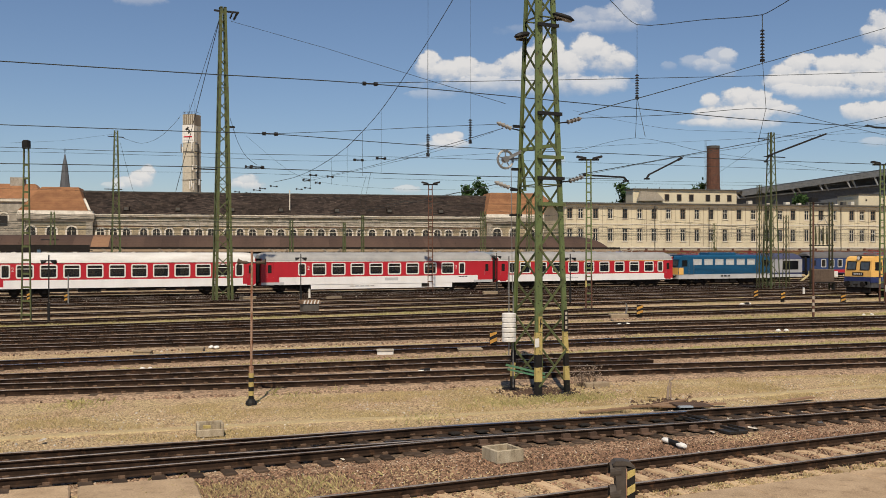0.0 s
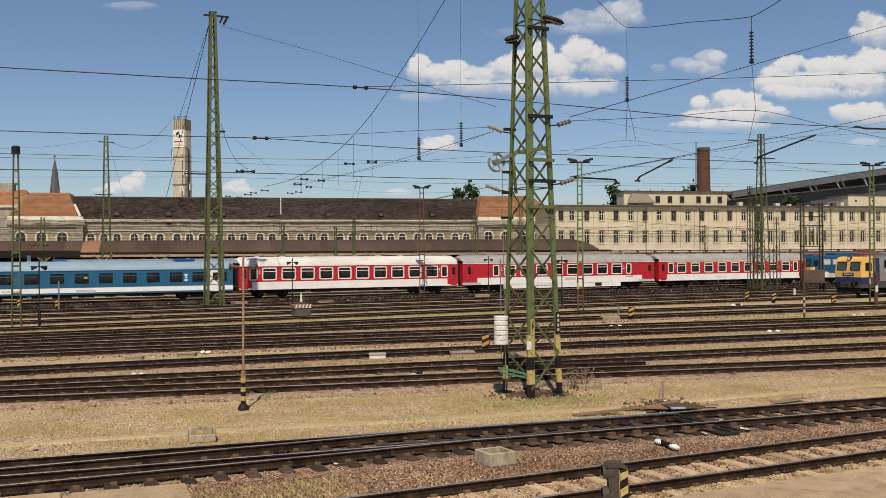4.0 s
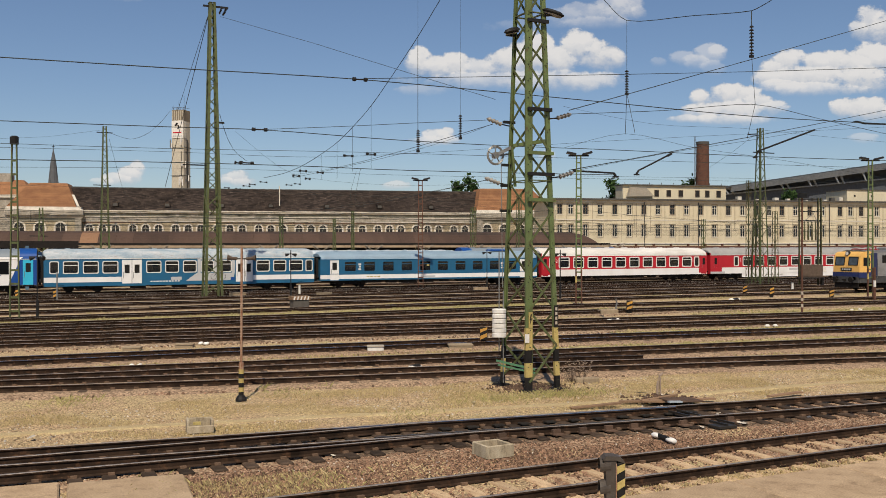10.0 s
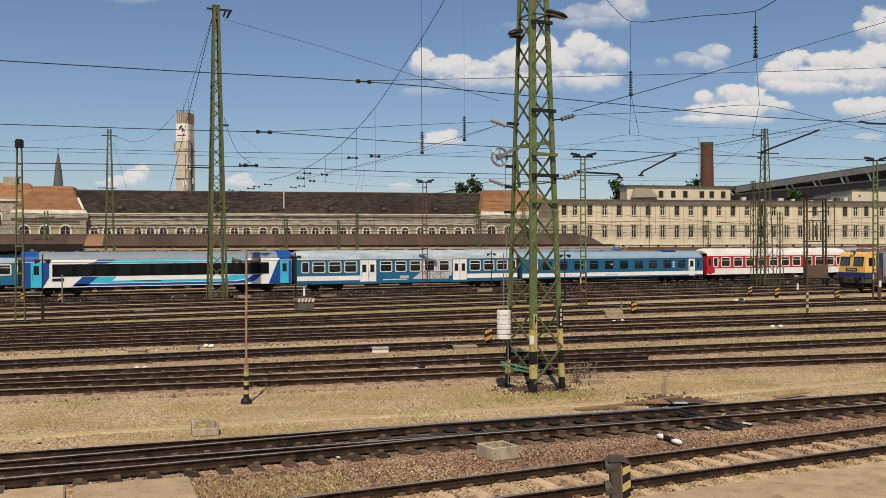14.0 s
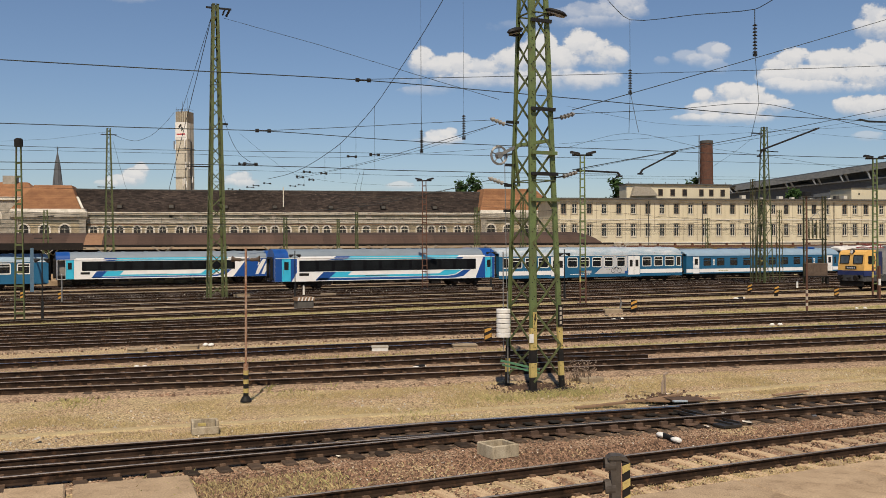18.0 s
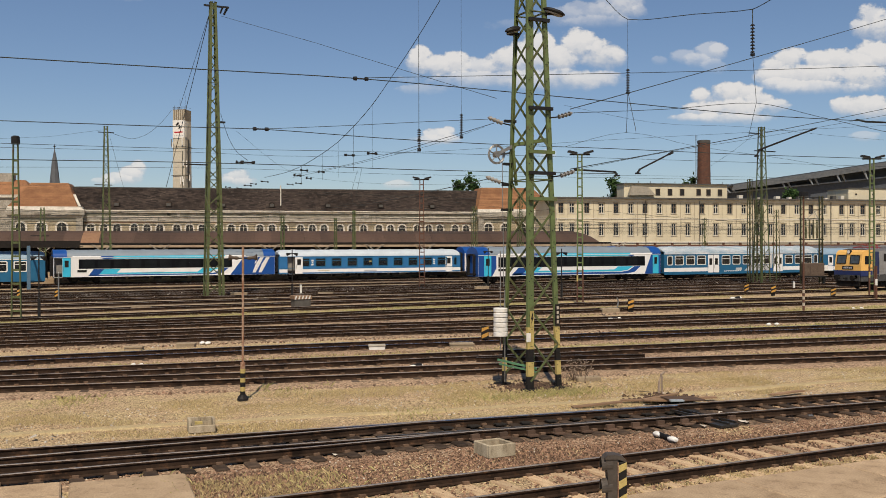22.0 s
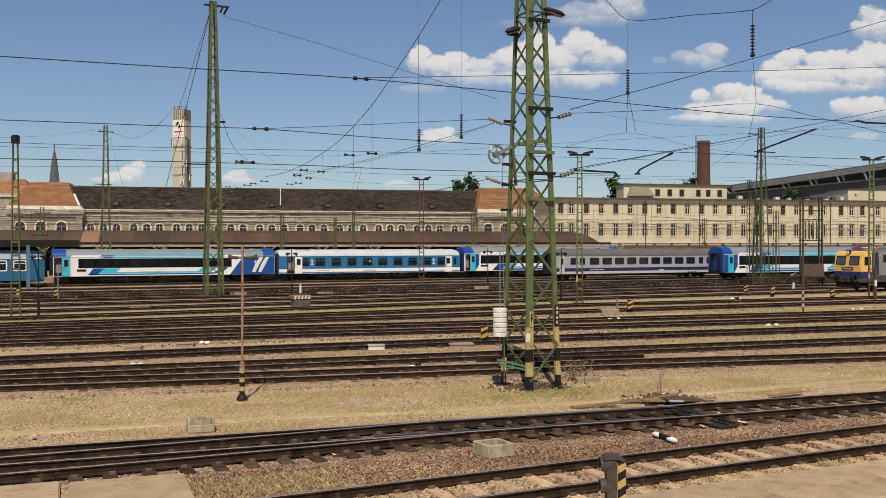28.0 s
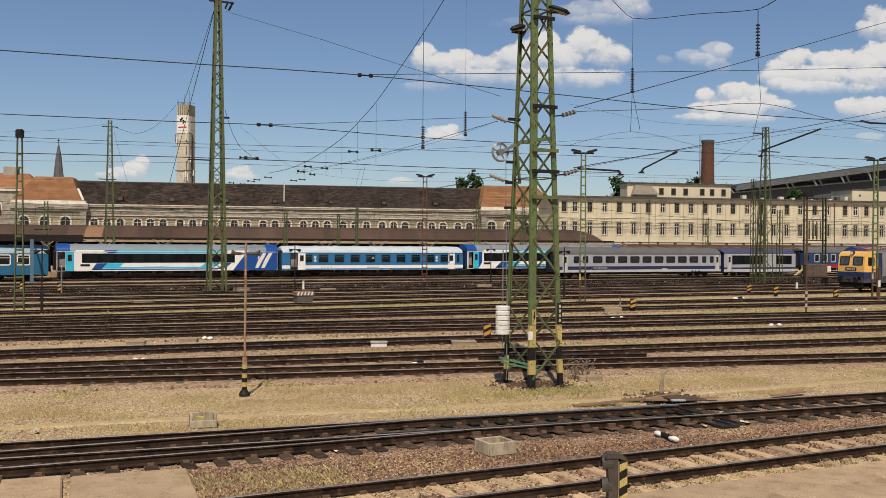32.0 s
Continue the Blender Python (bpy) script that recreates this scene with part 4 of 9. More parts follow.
def headspan_masts():
    t, c = lattice(1.5, 1.5, 0.5, 0.5, 24.7, 24, 0.19, 0.08, M_OLIVE, "headspan_mast", "very tall slender green lattice mast with cross arm", (17.2, 81.2, 0), "headspan masts")
    part("cross_arm", Shape().box(-0.75, 1.35, -0.06, 0.06, 24.3, 24.45), M_DARKMETAL, t)
    part("insulator", insulator_shape((1.2, 0, 24.3), (0.9, 0, 23.7), 0.12, 5), M_DARKMETAL, t)
    part("insulator", insulator_shape((0.8, 0, 24.3), (0.6, 0, 23.8), 0.1, 4), M_DARKMETAL, t)
    part("trap", Shape().box(0.2, 1.0, -0.1, 0.1, 14.6, 14.75).box(-2.4, -0.4, -0.05, 0.05, 11.0, 11.1), M_DARKMETAL, t)
    # right-hand mast with a long arm
    t, c = lattice(1.35, 1.35, 0.5, 0.5, 17.2, 17, 0.15, 0.06, M_MASTFAR, "headspan_mast", "green lattice mast with a long insulated arm", (77.0, 80.7, 0), "headspan masts")
    part("cross_arm", Shape().box(-1.0, 2.0, -0.05, 0.05, 14.5, 14.6), M_DARKMETAL, t)
    part("cross_arm", Shape().box(-1.8, 0, -0.05, 0.05, 16.4, 16.5), M_DARKMETAL, t)
    part("insulated_arm", Shape().tube((-1.1, -0.4, 14.0), (-0.6, -0.4, 14.6), 0.08).tube((-0.8, -0.4, 14.6), (7.7, -0.4, 17.4), 0.1).box(-1.35, -0.85, -0.5, -0.3, 13.85, 14.0), M_DARKMETAL, t)
    # behind the train, with a mid-height collar
    for x, y, h, bw in ((12.9, 121.0, 18.6, 1.25), (5.9, 121.5, 8.8, 0.9)):
        t, c = lattice(bw, bw, 0.45, 0.45, h, int(h), 0.12, 0.05, M_OLIVE, "headspan_mast", "faded green lattice mast beside the platform roof", (x, y, 0), "headspan masts")
        part("cross_arm", Shape().box(-0.9, 0.9, -0.05, 0.05, h - 0.8, h - 0.7), M_DARKMETAL, t)
        part("cross_arm", Shape().box(-1.3, 0.7, -0.05, 0.05, h * 0.62, h * 0.62 + 0.1), M_DARKMETAL, t)
    for x, y, h, bw in ((34.6, 121.5, 8.2, 0.5), (41.8, 121.5, 8.0, 0.4), (44.4, 121.5, 9.0, 0.4), (62.5, 121.5, 9.8, 0.7), (70.0, 121.5, 11.6, 0.7), (104.0, 121.5, 8.6, 0.6)):
        lattice(bw, bw, bw * 0.8, bw * 0.8, h, int(h), 0.08, 0.045, M_OLIVE, "lattice_post", "slim faded green lattice post beside the platform roof", (x, y, 0), "lattice posts")
    # a close group at the right
    for x, y, h, bw in ((77.0, 81.4, 9.2, 0.7), (79.1, 83.0, 8.6, 0.7), (82.4, 84.0, 8.3, 0.6), (77.1, 82.6, 11.6, 0.45)):
        lattice(bw, bw, 0.4, 0.4, h, int(h * 1.2), 0.09, 0.045, M_GREENDARK, "lattice_post", "weathered lattice post in a close group", (x, y, 0), "lattice posts")


def flood_post(x, y, h, mat, label, w=0.42, lamps=((-0.55, -12), (0.62, 14)), spread=1.0):
    """A two-flange ladder post with a pair of floodlights."""
    t = thing("floodlight_post", label, "lamp post", (x, y, 0, 0, 0, -25), "floodlight posts")
    for sx in (-1, 1):
        part("flange", Shape().beam((sx * w / 2, 0, 0), (sx * w * 0.36, 0, h), 0.09, 0.12, up=(0, 1, 0)), mat, t)
    k = 0.5
    while k < h - 0.3:
        ww = w / 2 * (1 - 0.28 * k / h)
        part("rung", Shape().beam((-ww, 0, k), (ww, 0, k), 0.06, 0.1), mat, t)
        k += 0.62
    for sx in (-1, 1):
        if mat is M_GREEN:
            part("dark_foot", Shape().beam((sx * w / 2, 0, 0), (sx * w * 0.468, 0, 2.5), 0.1, 0.13, up=(0, 1, 0)), M_RUSTPOST, t, "rust-brown foot")
    if mat is M_GREEN:
        part("yellow_band", Shape().beam((-w * 0.48, 0, 1.6), (-w * 0.475, 0, 2.05), 0.106, 0.136, up=(0, 1, 0)), M_YELLOW, t)
    part("head_frame", Shape().box(-0.75 * spread, 0.75 * spread, -0.06, 0.06, h - 0.12, h), M_DARKMETAL, t)
    for px, tilt in lamps:
        o = part("floodlight", Shape().box(-0.36, 0.36, -0.2, 0.2, -0.08, 0.08, ch=0.04), M_DARKMETAL, t)
        o.matrix_basis = pose(px * spread, -0.1, h + 0.1, 0, -tilt, 0)
        part("lamp_glass", Shape().box(-0.3, 0.3, -0.16, 0.16, -0.09, -0.081), M_GREYMETAL, o)
    part("footing", Shape().box(-0.4, 0.4, -0.3, 0.3, -0.2, 0.05, ch=0.04), M_UNDER, t)
    return t


def yard_posts():
    flood_post(39.5, 59.8, 11.0, M_GREEN, "green floodlight post with two lamp heads and banded foot")
    flood_post(64.3, 55.2, 11.2, M_GREEN, "green floodlight post with two lamp heads")
    flood_post(39.8, 89.0, 11.0, M_RUSTPOST, "rust-red ladder post with two lamp heads", w=0.5)
    # pole with banded foot beside the first floodlight post
    for x, y in ((62.2, 53.0),):
        t = thing("signal_post", "short rusty post with pale bands", "post", (x, y, 0))
        part("tube", Shape().tube((0, 0, 0), (0, 0, 2.6), 0.09), M_RUSTPOST, t)
        part("pale_band", Shape().tube((0, 0, 1.1), (0, 0, 1.6), 0.1), M_WHITE, t)
    # colour-light on a ladder post at the edge of the yard
    t = thing("light_signal", "tall brown ladder post topped by a dark lamp box", "signal", (1.55, 61.6, 0, 0, 0, -25))
    for sx in (-1, 1):
        part("flange", Shape().beam((sx * 0.28, 0, 0), (sx * 0.13, 0, 10.3), 0.07, 0.1, up=(0, 1, 0)), M_OLIVE, t)
    for k in range(12):
        ww = 0.28 - 0.15 * (0.5 + k * 0.8) / 10.2
        part("rung", Shape().beam((-ww, 0, 0.5 + k * 0.8), (ww, 0, 0.5 + k * 0.8), 0.05, 0.12), M_OLIVE, t)
    part("lamp_box", Shape().box(-0.22, 0.22, -0.18, 0.18, 10.25, 10.75, ch=0.08), M_BLACK, t)
    part("footing", Shape().box(-0.45, 0.45, -0.3, 0.3, -0.2, 0.1), M_UNDER, t)
    # lamp pole with two downward heads
    for x, y, h, sc in ((2.75, 60.9, 3.65, 1.0), (22.2, 75.2, 3.65, 1.0), (45.8, 86.0, 3.65, 1.0), (41.2, 65.0, 3.65, 1.0)):
        t = thing("yard_loudspeaker", "thin dark pole with a pair of loudspeaker horns", "loudspeaker", (x, y, 0, 0, 0, -25), "yard loudspeakers")
        part("pole", Shape().tube((0, 0, 0), (0, 0, h + 0.35), 0.04), M_DARKMETAL, t)
        part("base", Shape().tube((0, 0, 0), (0, 0, 1.2), 0.09), M_DARKMETAL, t)
        for sx in (-1, 1):
            part("horn", Shape().tube((sx * 0.14, 0, h), (sx * 0.42, -0.1, h - 0.08), 0.06, 0.14, n=12), M_DARKMETAL, t)
        part("arm", Shape().tube((-0.3, 0, h + 0.02), (0.3, 0, h + 0.02), 0.03), M_DARKMETAL, t)
    # the near rusty pole with two loudspeakers
    t = thing("loudspeaker_pole", "rusted pale pole with black and yellow foot and two loudspeakers", "pole", (6.4, 26.5, 0, 0, 0.3, -25))
    part("tube", Shape().tube((0, 0, 0), (0, 0, 4.27), 0.033, n=14), M_RUSTY, t)
    for k in range(6):
        part("black_band" if k % 2 == 0 else "yellow_band", Shape().tube((0, 0, 0.12 + k * 0.125), (0, 0, 0.245 + k * 0.125), 0.074, n=16), M_BLACK if k % 2 == 0 else M_YELLOW, t)
    part("rusty_sleeve", Shape().tube((0, 0, 0.87), (0, 0, 1.05), 0.07, n=16), M_RUSTY, t)
    part("foot", Shape().lathe([(0.16, 0), (0.15, 0.05), (0.1, 0.14), (0.07, 0.16)], (0, 0, 0), "z", 10), M_BLACK, t)
    for sx in (-1, 1):
        o = part("loudspeaker", smooth_mesh(Shape().lathe([(0.0, 0.0), (0.05, 0.0), (0.07, 0.06), (0.06, 0.14), (0.075, 0.2), (0.12, 0.27), (0.13, 0.28), (0.1, 0.26), (0.0, 0.22)], (0, 0, 0), "x", 14), "loudspeaker", M_HORN), None, t)
        o.matrix_basis = pose(sx * 0.12, 0, 3.93, 0, -5 if sx > 0 else 185, 0) @ Matrix.Diagonal((0.95, 0.72, 0.72, 1))
    part("arm", Shape().tube((-0.2, 0, 3.93), (0.2, 0, 3.93), 0.02), M_DARKMETAL, t)
    # thin banded pole
    t = thing("banded_pole", "thin dark pole with red and white bands", "pole", (46.6, 45.2, 0))
    part("tube", Shape().tube((0, 0, 0), (0, 0, 7.4), 0.07, 0.05, n=10), M_RUSTPOST, t)
    for k in range(6):
        part("band", Shape().tube((0, 0, 0.2 + 0.2 * k), (0, 0, 0.4 + 0.2 * k), 0.076, n=10), M_TROUGHBAND if k % 2 else M_RUSTPOST, t)
    part("head", Shape().box(-0.25, 0.25, -0.15, 0.15, 7.3, 7.6), M_DARKMETAL, t)
    # transformer stand: two posts, a platform cabinet and the gear above
    t = thing("transformer_stand", "two-legged mast with a brown cabinet and overhead switchgear", "transformer", (79.4, 75.9, 0, 0, 0, -25))
    for x in (-1.0, 1.0):
        s = Shape()
        for e in (-0.16, 0.16):
            s.box(x + e - 0.04, x + e + 0.04, -0.15, 0.15, 0, 9.4)
        for k in range(14):
            s.beam((x - 0.14, 0, 0.3 + k * 0.64), (x + 0.14, 0, 0.62 + k * 0.64), 0.05)
        part("leg", s, M_GREENDARK, t)
    part("cabinet", Shape().box(-1.15, 1.15, -0.6, 0.4, 0.95, 2.3, ch=0.05), M_CRATE, t)
    for k in range(3):
        part("cabinet_door", Shape().box(-1.08 + k * 0.73, -0.4 + k * 0.73, -0.63, -0.6, 1.05, 2.2), M_CRATE, t)
    part("platform", Shape().box(-1.3, 1.3, -0.8, 0.5, 0.82, 0.95), M_DARKMETAL, t)
    for x in (-1.1, 1.1):
        part("prop", Shape().box(x - 0.1, x + 0.1, -0.7, -0.5, 0, 0.85), M_DARKMETAL, t)
    for z in (4.75, 6.95, 7.9, 9.2):
        part("switch_beam", Shape().box(-1.3, 1.3, -0.08, 0.08, z, z + 0.1), M_DARKMETAL, t)
    part("switch_rod", Shape().beam((-0.7, -0.1, 6.9), (0.5, -0.1, 7.9), 0.05), M_GREYMETAL, t)
    part("switch_rod", Shape().beam((0.7, -0.1, 6.9), (0.2, -0.1, 7.9), 0.05), M_GREYMETAL, t)
    for k in range(4):
        part("transformer_tank", Shape().tube((-0.6 + k * 0.4, 0, 4.9), (-0.6 + k * 0.4, 0, 6.0), 0.09, n=10), M_GREENDARK, t)
        part("insulator", insulator_shape((-0.6 + k * 0.4, 0, 6.0), (-0.6 + k * 0.4, 0.05, 6.9), 0.11, 5), M_GREENDARK, t)
    part("notice", Shape().box(1.16, 1.55, -0.5, -0.47, 1.5, 2.1), M_WHITE, t)


M_GUIDE = paint("light_green_guide_paint", (0.10, 0.24, 0.13), (0.08, 0.17, 0.09), rough=0.5, scale=4)
M_HORN = paint("brown_grey_horn", (0.12, 0.088, 0.065), (0.08, 0.06, 0.045), rough=0.6)
M_TROUGHBAND = paint("faded_white_band", (0.5, 0.44, 0.36), (0.4, 0.33, 0.26), rough=0.7)
near_mast()
headspan_masts()
yard_posts()

# ---- railway vehicles ----
SPEED = 5.79
TRAIN_Y = 95.5


def letters(body, size, mat, parent, at, name="marking"):
    c = bpy.data.curves.new(name, "FONT")
    c.body, c.size, c.extrude = body, size, 0.002
    tmp = bpy.data.objects.new(name, c)
    scene.collection.objects.link(tmp)
    me = bpy.data.meshes.new_from_object(tmp.evaluated_get(bpy.context.evaluated_depsgraph_get()))
    bpy.data.objects.remove(tmp)
    me.materials.clear()
    me.materials.append(mat)
    o = part(name, me, None, parent)
    o.matrix_basis = at
    return o


WHEEL_SHAPE = Shape()
for _sy in (-0.75, 0.75):
    WHEEL_SHAPE.lathe([(0.0, _sy - 0.07), (0.30, _sy - 0.05), (0.38, _sy - 0.07), (0.46, _sy - 0.07), (0.46, _sy + 0.06), (0.38, _sy + 0.07), (0.3, _sy + 0.04), (0.0, _sy + 0.07)], (0, 0, 0), "y", 20)
WHEEL_SHAPE.tube((0, -0.95, 0), (0, 0.95, 0), 0.09, n=10)
WHEEL_SHAPE.box(-0.05, 0.05, -0.84, -0.82, -0.36, 0.36)
WHEELSET = smooth_mesh(WHEEL_SHAPE, "wheelset", M_UNDER)
BOGIE = Shape()
for _sy in (-1.05, 1.05):
    BOGIE.prism([(-1.9, 0.55), (-1.75, 0.72), (-0.8, 0.74), (-0.5, 0.5), (0.5, 0.5), (0.8, 0.74), (1.75, 0.72), (1.9, 0.55), (1.7, 0.45), (0.9, 0.5), (0.6, 0.3), (-0.6, 0.3), (-0.9, 0.5), (-1.7, 0.45)], _sy - 0.08, _sy + 0.08, "y")
    for _x in (-1.25, 1.25):
        BOGIE.box(_x - 0.17, _x + 0.17, _sy - 0.13, _sy + 0.13, 0.33, 0.6)
        BOGIE.tube((_x - 0.3, _sy, 0.42), (_x - 0.3, _sy, 0.72), 0.09)
        BOGIE.tube((_x + 0.3, _sy, 0.42), (_x + 0.3, _sy, 0.72), 0.09)
    BOGIE.tube((-0.25, _sy, 0.35), (-0.25, _sy, 0.8), 0.13)
    BOGIE.tube((0.25, _sy, 0.35), (0.25, _sy, 0.8), 0.13)
BOGIE.box(-0.5, 0.5, -1.0, 1.0, 0.45, 0.8)
for _x in (-1.7, 1.7):
    BOGIE.box(_x - 0.08, _x + 0.08, -1.0, 1.0, 0.5, 0.65)
BOGIE = BOGIE.mesh("bogie", M_UNDER)
WHEELSETS = []


def bogies(t, xs, half=1.25, rolls=False):
    for x in xs:
        o = part("bogie", BOGIE, None, t)
        o.matrix_basis = pose(x, 0, 0)
        for dx in (-half, half):
            w = part("wheelset", WHEELSET, None, t)
            w.matrix_basis = pose(x + dx, 0, 0.46)
            if rolls:
                WHEELSETS.append((w, x + dx))


def buffers(t, x, sgn):
    for y in (-0.88, 0.88):
        part("buffer", Shape().tube((x - sgn * 0.45, y, 1.05), (x - sgn * 0.06, y, 1.05), 0.1, n=10).tube((x - sgn * 0.06, y, 1.05), (x, y, 1.05), 0.24, n=14), M_UNDER, t)
    part("coupling", Shape().box(min(x - sgn * 0.5, x), max(x - sgn * 0.5, x), -0.06, 0.06, 0.95, 1.08), M_UNDER, t)


def coach(label, L, x, y, bands, roof_mat, windows, doors, rolls=False, sill=0.78, win_z=(1.76, 2.9), rim_mat=M_WHITE, door_mat=None, decals=(), small=(), roof_top=4.05,
          skirt=None, band_glass=None, dirs=1, door_z=(0.82, 3.05), end_mat=None, texts=(), split_pane=True, open_door=None, group="coaches", roof_end=True, door_out=0.0, roof_extra=(), rim_w=0.12, stripe_gap=None, low=1.0):
    """A passenger coach from x to x + L on the track at y. bands: (z0, material) from the sill up to the roof."""
    t = thing("passenger_coach", label, "railway coach", (x, y, RAIL_TOP - STATION_DROP), group)
    W2, TOPZ = 1.42, 3.12
    x0, x1 = 0.28, L - 0.28
    mats = [m for _, m in bands] + [M_UNDER]

    def slot_of(cx, cz):
        if stripe_gap and stripe_gap[0] < cx < stripe_gap[1]:
            return 0
        k = 0
        for i, (z, _) in enumerate(bands):
            if cz >= z:
                k = i
        return k

    zs = [sill] + [z for z, _ in bands if z > sill] + [TOPZ]
    wz0, wz1 = win_z
    holes = [(a, b, wz0, wz1) for a, b in windows] + [(a, b, wz0, wz1) for a, b in small]
    dholes = [(a, b, door_z[0], door_z[1]) for a, b in doors]
    near = Shape().wall([x0] + list(stripe_gap or ()) + [x1], zs, holes + dholes, -W2, 0.07, slot_of, reveal=len(bands))
    part("side_wall", near, mats, t)
    far = Shape().wall([x0, x1], zs, holes, -W2, 0.05, slot_of, reveal=len(bands))
    far.v = [(vx, -vy, vz) for vx, vy, vz in far.v]
    part("side_wall", far, mats, t)
    for a, b, z0, z1 in holes:
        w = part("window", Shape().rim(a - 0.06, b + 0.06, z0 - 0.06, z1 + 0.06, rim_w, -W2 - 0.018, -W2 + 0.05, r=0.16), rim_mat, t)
        part("pane", Shape().box(a, b, -W2 + 0.035, -W2 + 0.045, z0, z1), M_GLASSDARK, w)
        if split_pane and b - a > 0.8:
            part("sash_bar", Shape().box(a + 0.05, b - 0.05, -W2 - 0.008, -W2 + 0.03, z1 - 0.36, z1 - 0.30), rim_mat, w)
    fp = Shape()
    for a, b, z0, z1 in holes:
        fp.box(a, b, W2 - 0.045, W2 - 0.035, z0, z1)
    if holes:
        part("far_panes", fp, M_GLASSDARK, t)
    for a, b in doors:
        m = door_mat or bands[-1][1]
        is_open = open_door is not None and abs(a - open_door) < 0.01
        if is_open:
            part("doorway", Shape().box(a, b, -W2 + 0.5, -W2 + 0.55, door_z[0], door_z[1]), M_INTERIOR, t)
            o = part("door", Shape().box(0, (b - a), 0, 0.05, 0, door_z[1] - door_z[0]), m, t, "door folded open against the body side")
            o.matrix_basis = pose(b + 0.02, -W2 - 0.07, door_z[0])
        else:
            o = part("door", Shape().box(0, b - a, 0, 0.05, 0, door_z[1] - door_z[0]), m, t)
            o.matrix_basis = pose(a, -W2 + 0.02 - door_out, door_z[0])
        dw = b - a
        k = 2 if dw > 1.1 else 1
        for i in range(k):
            c0 = dw / k * i
            part("door_window", Shape().box(c0 + dw / k * 0.26, c0 + dw / k * 0.76, -0.012, 0.0, 1.15, 1.95), M_BLACK, o)
            part("handle", Shape().tube((c0 + dw / k * 0.14, -0.03, 0.7), (c0 + dw / k * 0.14, -0.03, 1.25), 0.018), M_GREYMETAL, o)
        if k == 2:
            part("door_seam", Shape().box(dw / 2 - 0.02, dw / 2 + 0.02, -0.006, 0.0, 0.0, door_z[1] - door_z[0]), M_BLACK, o)
    # roof: arched, drawn in at the ends
    prof = [(-W2, TOPZ), (-1.36, 3.38), (-1.2, 3.62), (-0.95, 3.81), (-0.6, 3.95), (-0.2, roof_top - 0.01), (0.2, roof_top - 0.01), (0.6, 3.95), (0.95, 3.81), (1.2, 3.62), (1.36, 3.38), (W2, TOPZ)]
    s = Shape()
    stations = [(x0, 0.72), (x0 + 0.12, 0.86), (x0 + 0.4, 0.97), (x0 + 0.9, 1.0), (x1 - 0.9, 1.0), (x1 - 0.4, 0.97), (x1 - 0.12, 0.86), (x1, 0.72)] if roof_end else [(x0, 1), (x1, 1)]
    n = len(prof)
    for sx, k in stations:
        s.v += [(sx, py * (1 - (1 - k) * 0.12), TOPZ + (pz - TOPZ) * k) for py, pz in prof]
    for i in range(len(stations) - 1):
        for j in range(n - 1):
            s.f.append((i * n + j, (i + 1) * n + j, (i + 1) * n + j + 1, i * n + j + 1))
            s.s.append(0)
    m = len(stations) - 1
    s.f += [tuple(range(n)), tuple(m * n + j for j in range(n - 1, -1, -1))]
    s.s += [0, 0]
    part("roof", smooth_mesh(s, "roof", roof_mat, 35), None, t)
    # gutter line, vents
    part("gutter", Shape().box(x0, x1, -W2 - 0.03, -W2 + 0.02, TOPZ - 0.03, TOPZ + 0.025), rim_mat if roof_mat is not M_ROOFDARK else M_ROOFDARK, t)
    vent = Shape().box(-0.18, 0.18, -0.35, 0.35, roof_top - 0.03, roof_top + 0.05, ch=0.03).mesh("roof_vent", roof_mat)
    k = 2.4
    while k < L - 2:
        part("roof_vent", vent, None, t).matrix_basis = pose(k, 0, 0)
        k += 2.6
    for nm, shp, mm in roof_extra:
        part(nm, shp, mm, t)
    # ends
    em = end_mat or bands[-1][1]
    for ex, sg in ((x0, -1), (x1, 1)):
        part("end_wall", Shape().box(min(ex, ex - sg * 0.06), max(ex, ex - sg * 0.06), -W2 + 0.01, W2 - 0.01, sill, TOPZ + 0.3), em, t)
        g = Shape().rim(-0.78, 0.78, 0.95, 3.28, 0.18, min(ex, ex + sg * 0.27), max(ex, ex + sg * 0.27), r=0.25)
        g.v = [(b2, a2, c2) for a2, b2, c2 in g.v]
        part("gangway_bellows", g, M_BLACK, t)
        buffers(t, ex + sg * 0.28, sg)
        part("steps", Shape().box(ex - sg * 1.4 - 0.3, ex - sg * 1.4 + 0.3, -W2, -W2 + 0.3, 0.42, 0.46).box(ex - sg * 1.4 - 0.3, ex - sg * 1.4 + 0.3, -W2, -W2 + 0.3, 0.66, 0.7), M_UNDER, t)
    # floor, underframe gear, inside
    part("floor", Shape().box(x0 + 0.05, x1 - 0.05, -1.34, 1.34, 1.12, 1.24), M_UNDER, t)
    part("solebar", Shape().box(x0 + 0.1, x1 - 0.1, -1.3, -1.2, sill - 0.12, sill + 0.3).box(x0 + 0.1, x1 - 0.1, 1.2, 1.3, sill - 0.12, sill + 0.3), M_UNDER, t)
    r = random.Random(int(L * 10) + len(windows) + int(x * 3))
    k = 5.2
    while k < L - 6.5:
        w = r.uniform(0.8, 2.2)
        part("equipment_box", Shape().box(k, k + w, -1.25, -1.25 + r.uniform(0.5, 1.4), r.uniform(0.32, 0.5), 1.1, ch=0.03), M_UNDER, t)
        k += w + r.uniform(0.25, 1.2)
    seats = Shape()
    k = 2.6
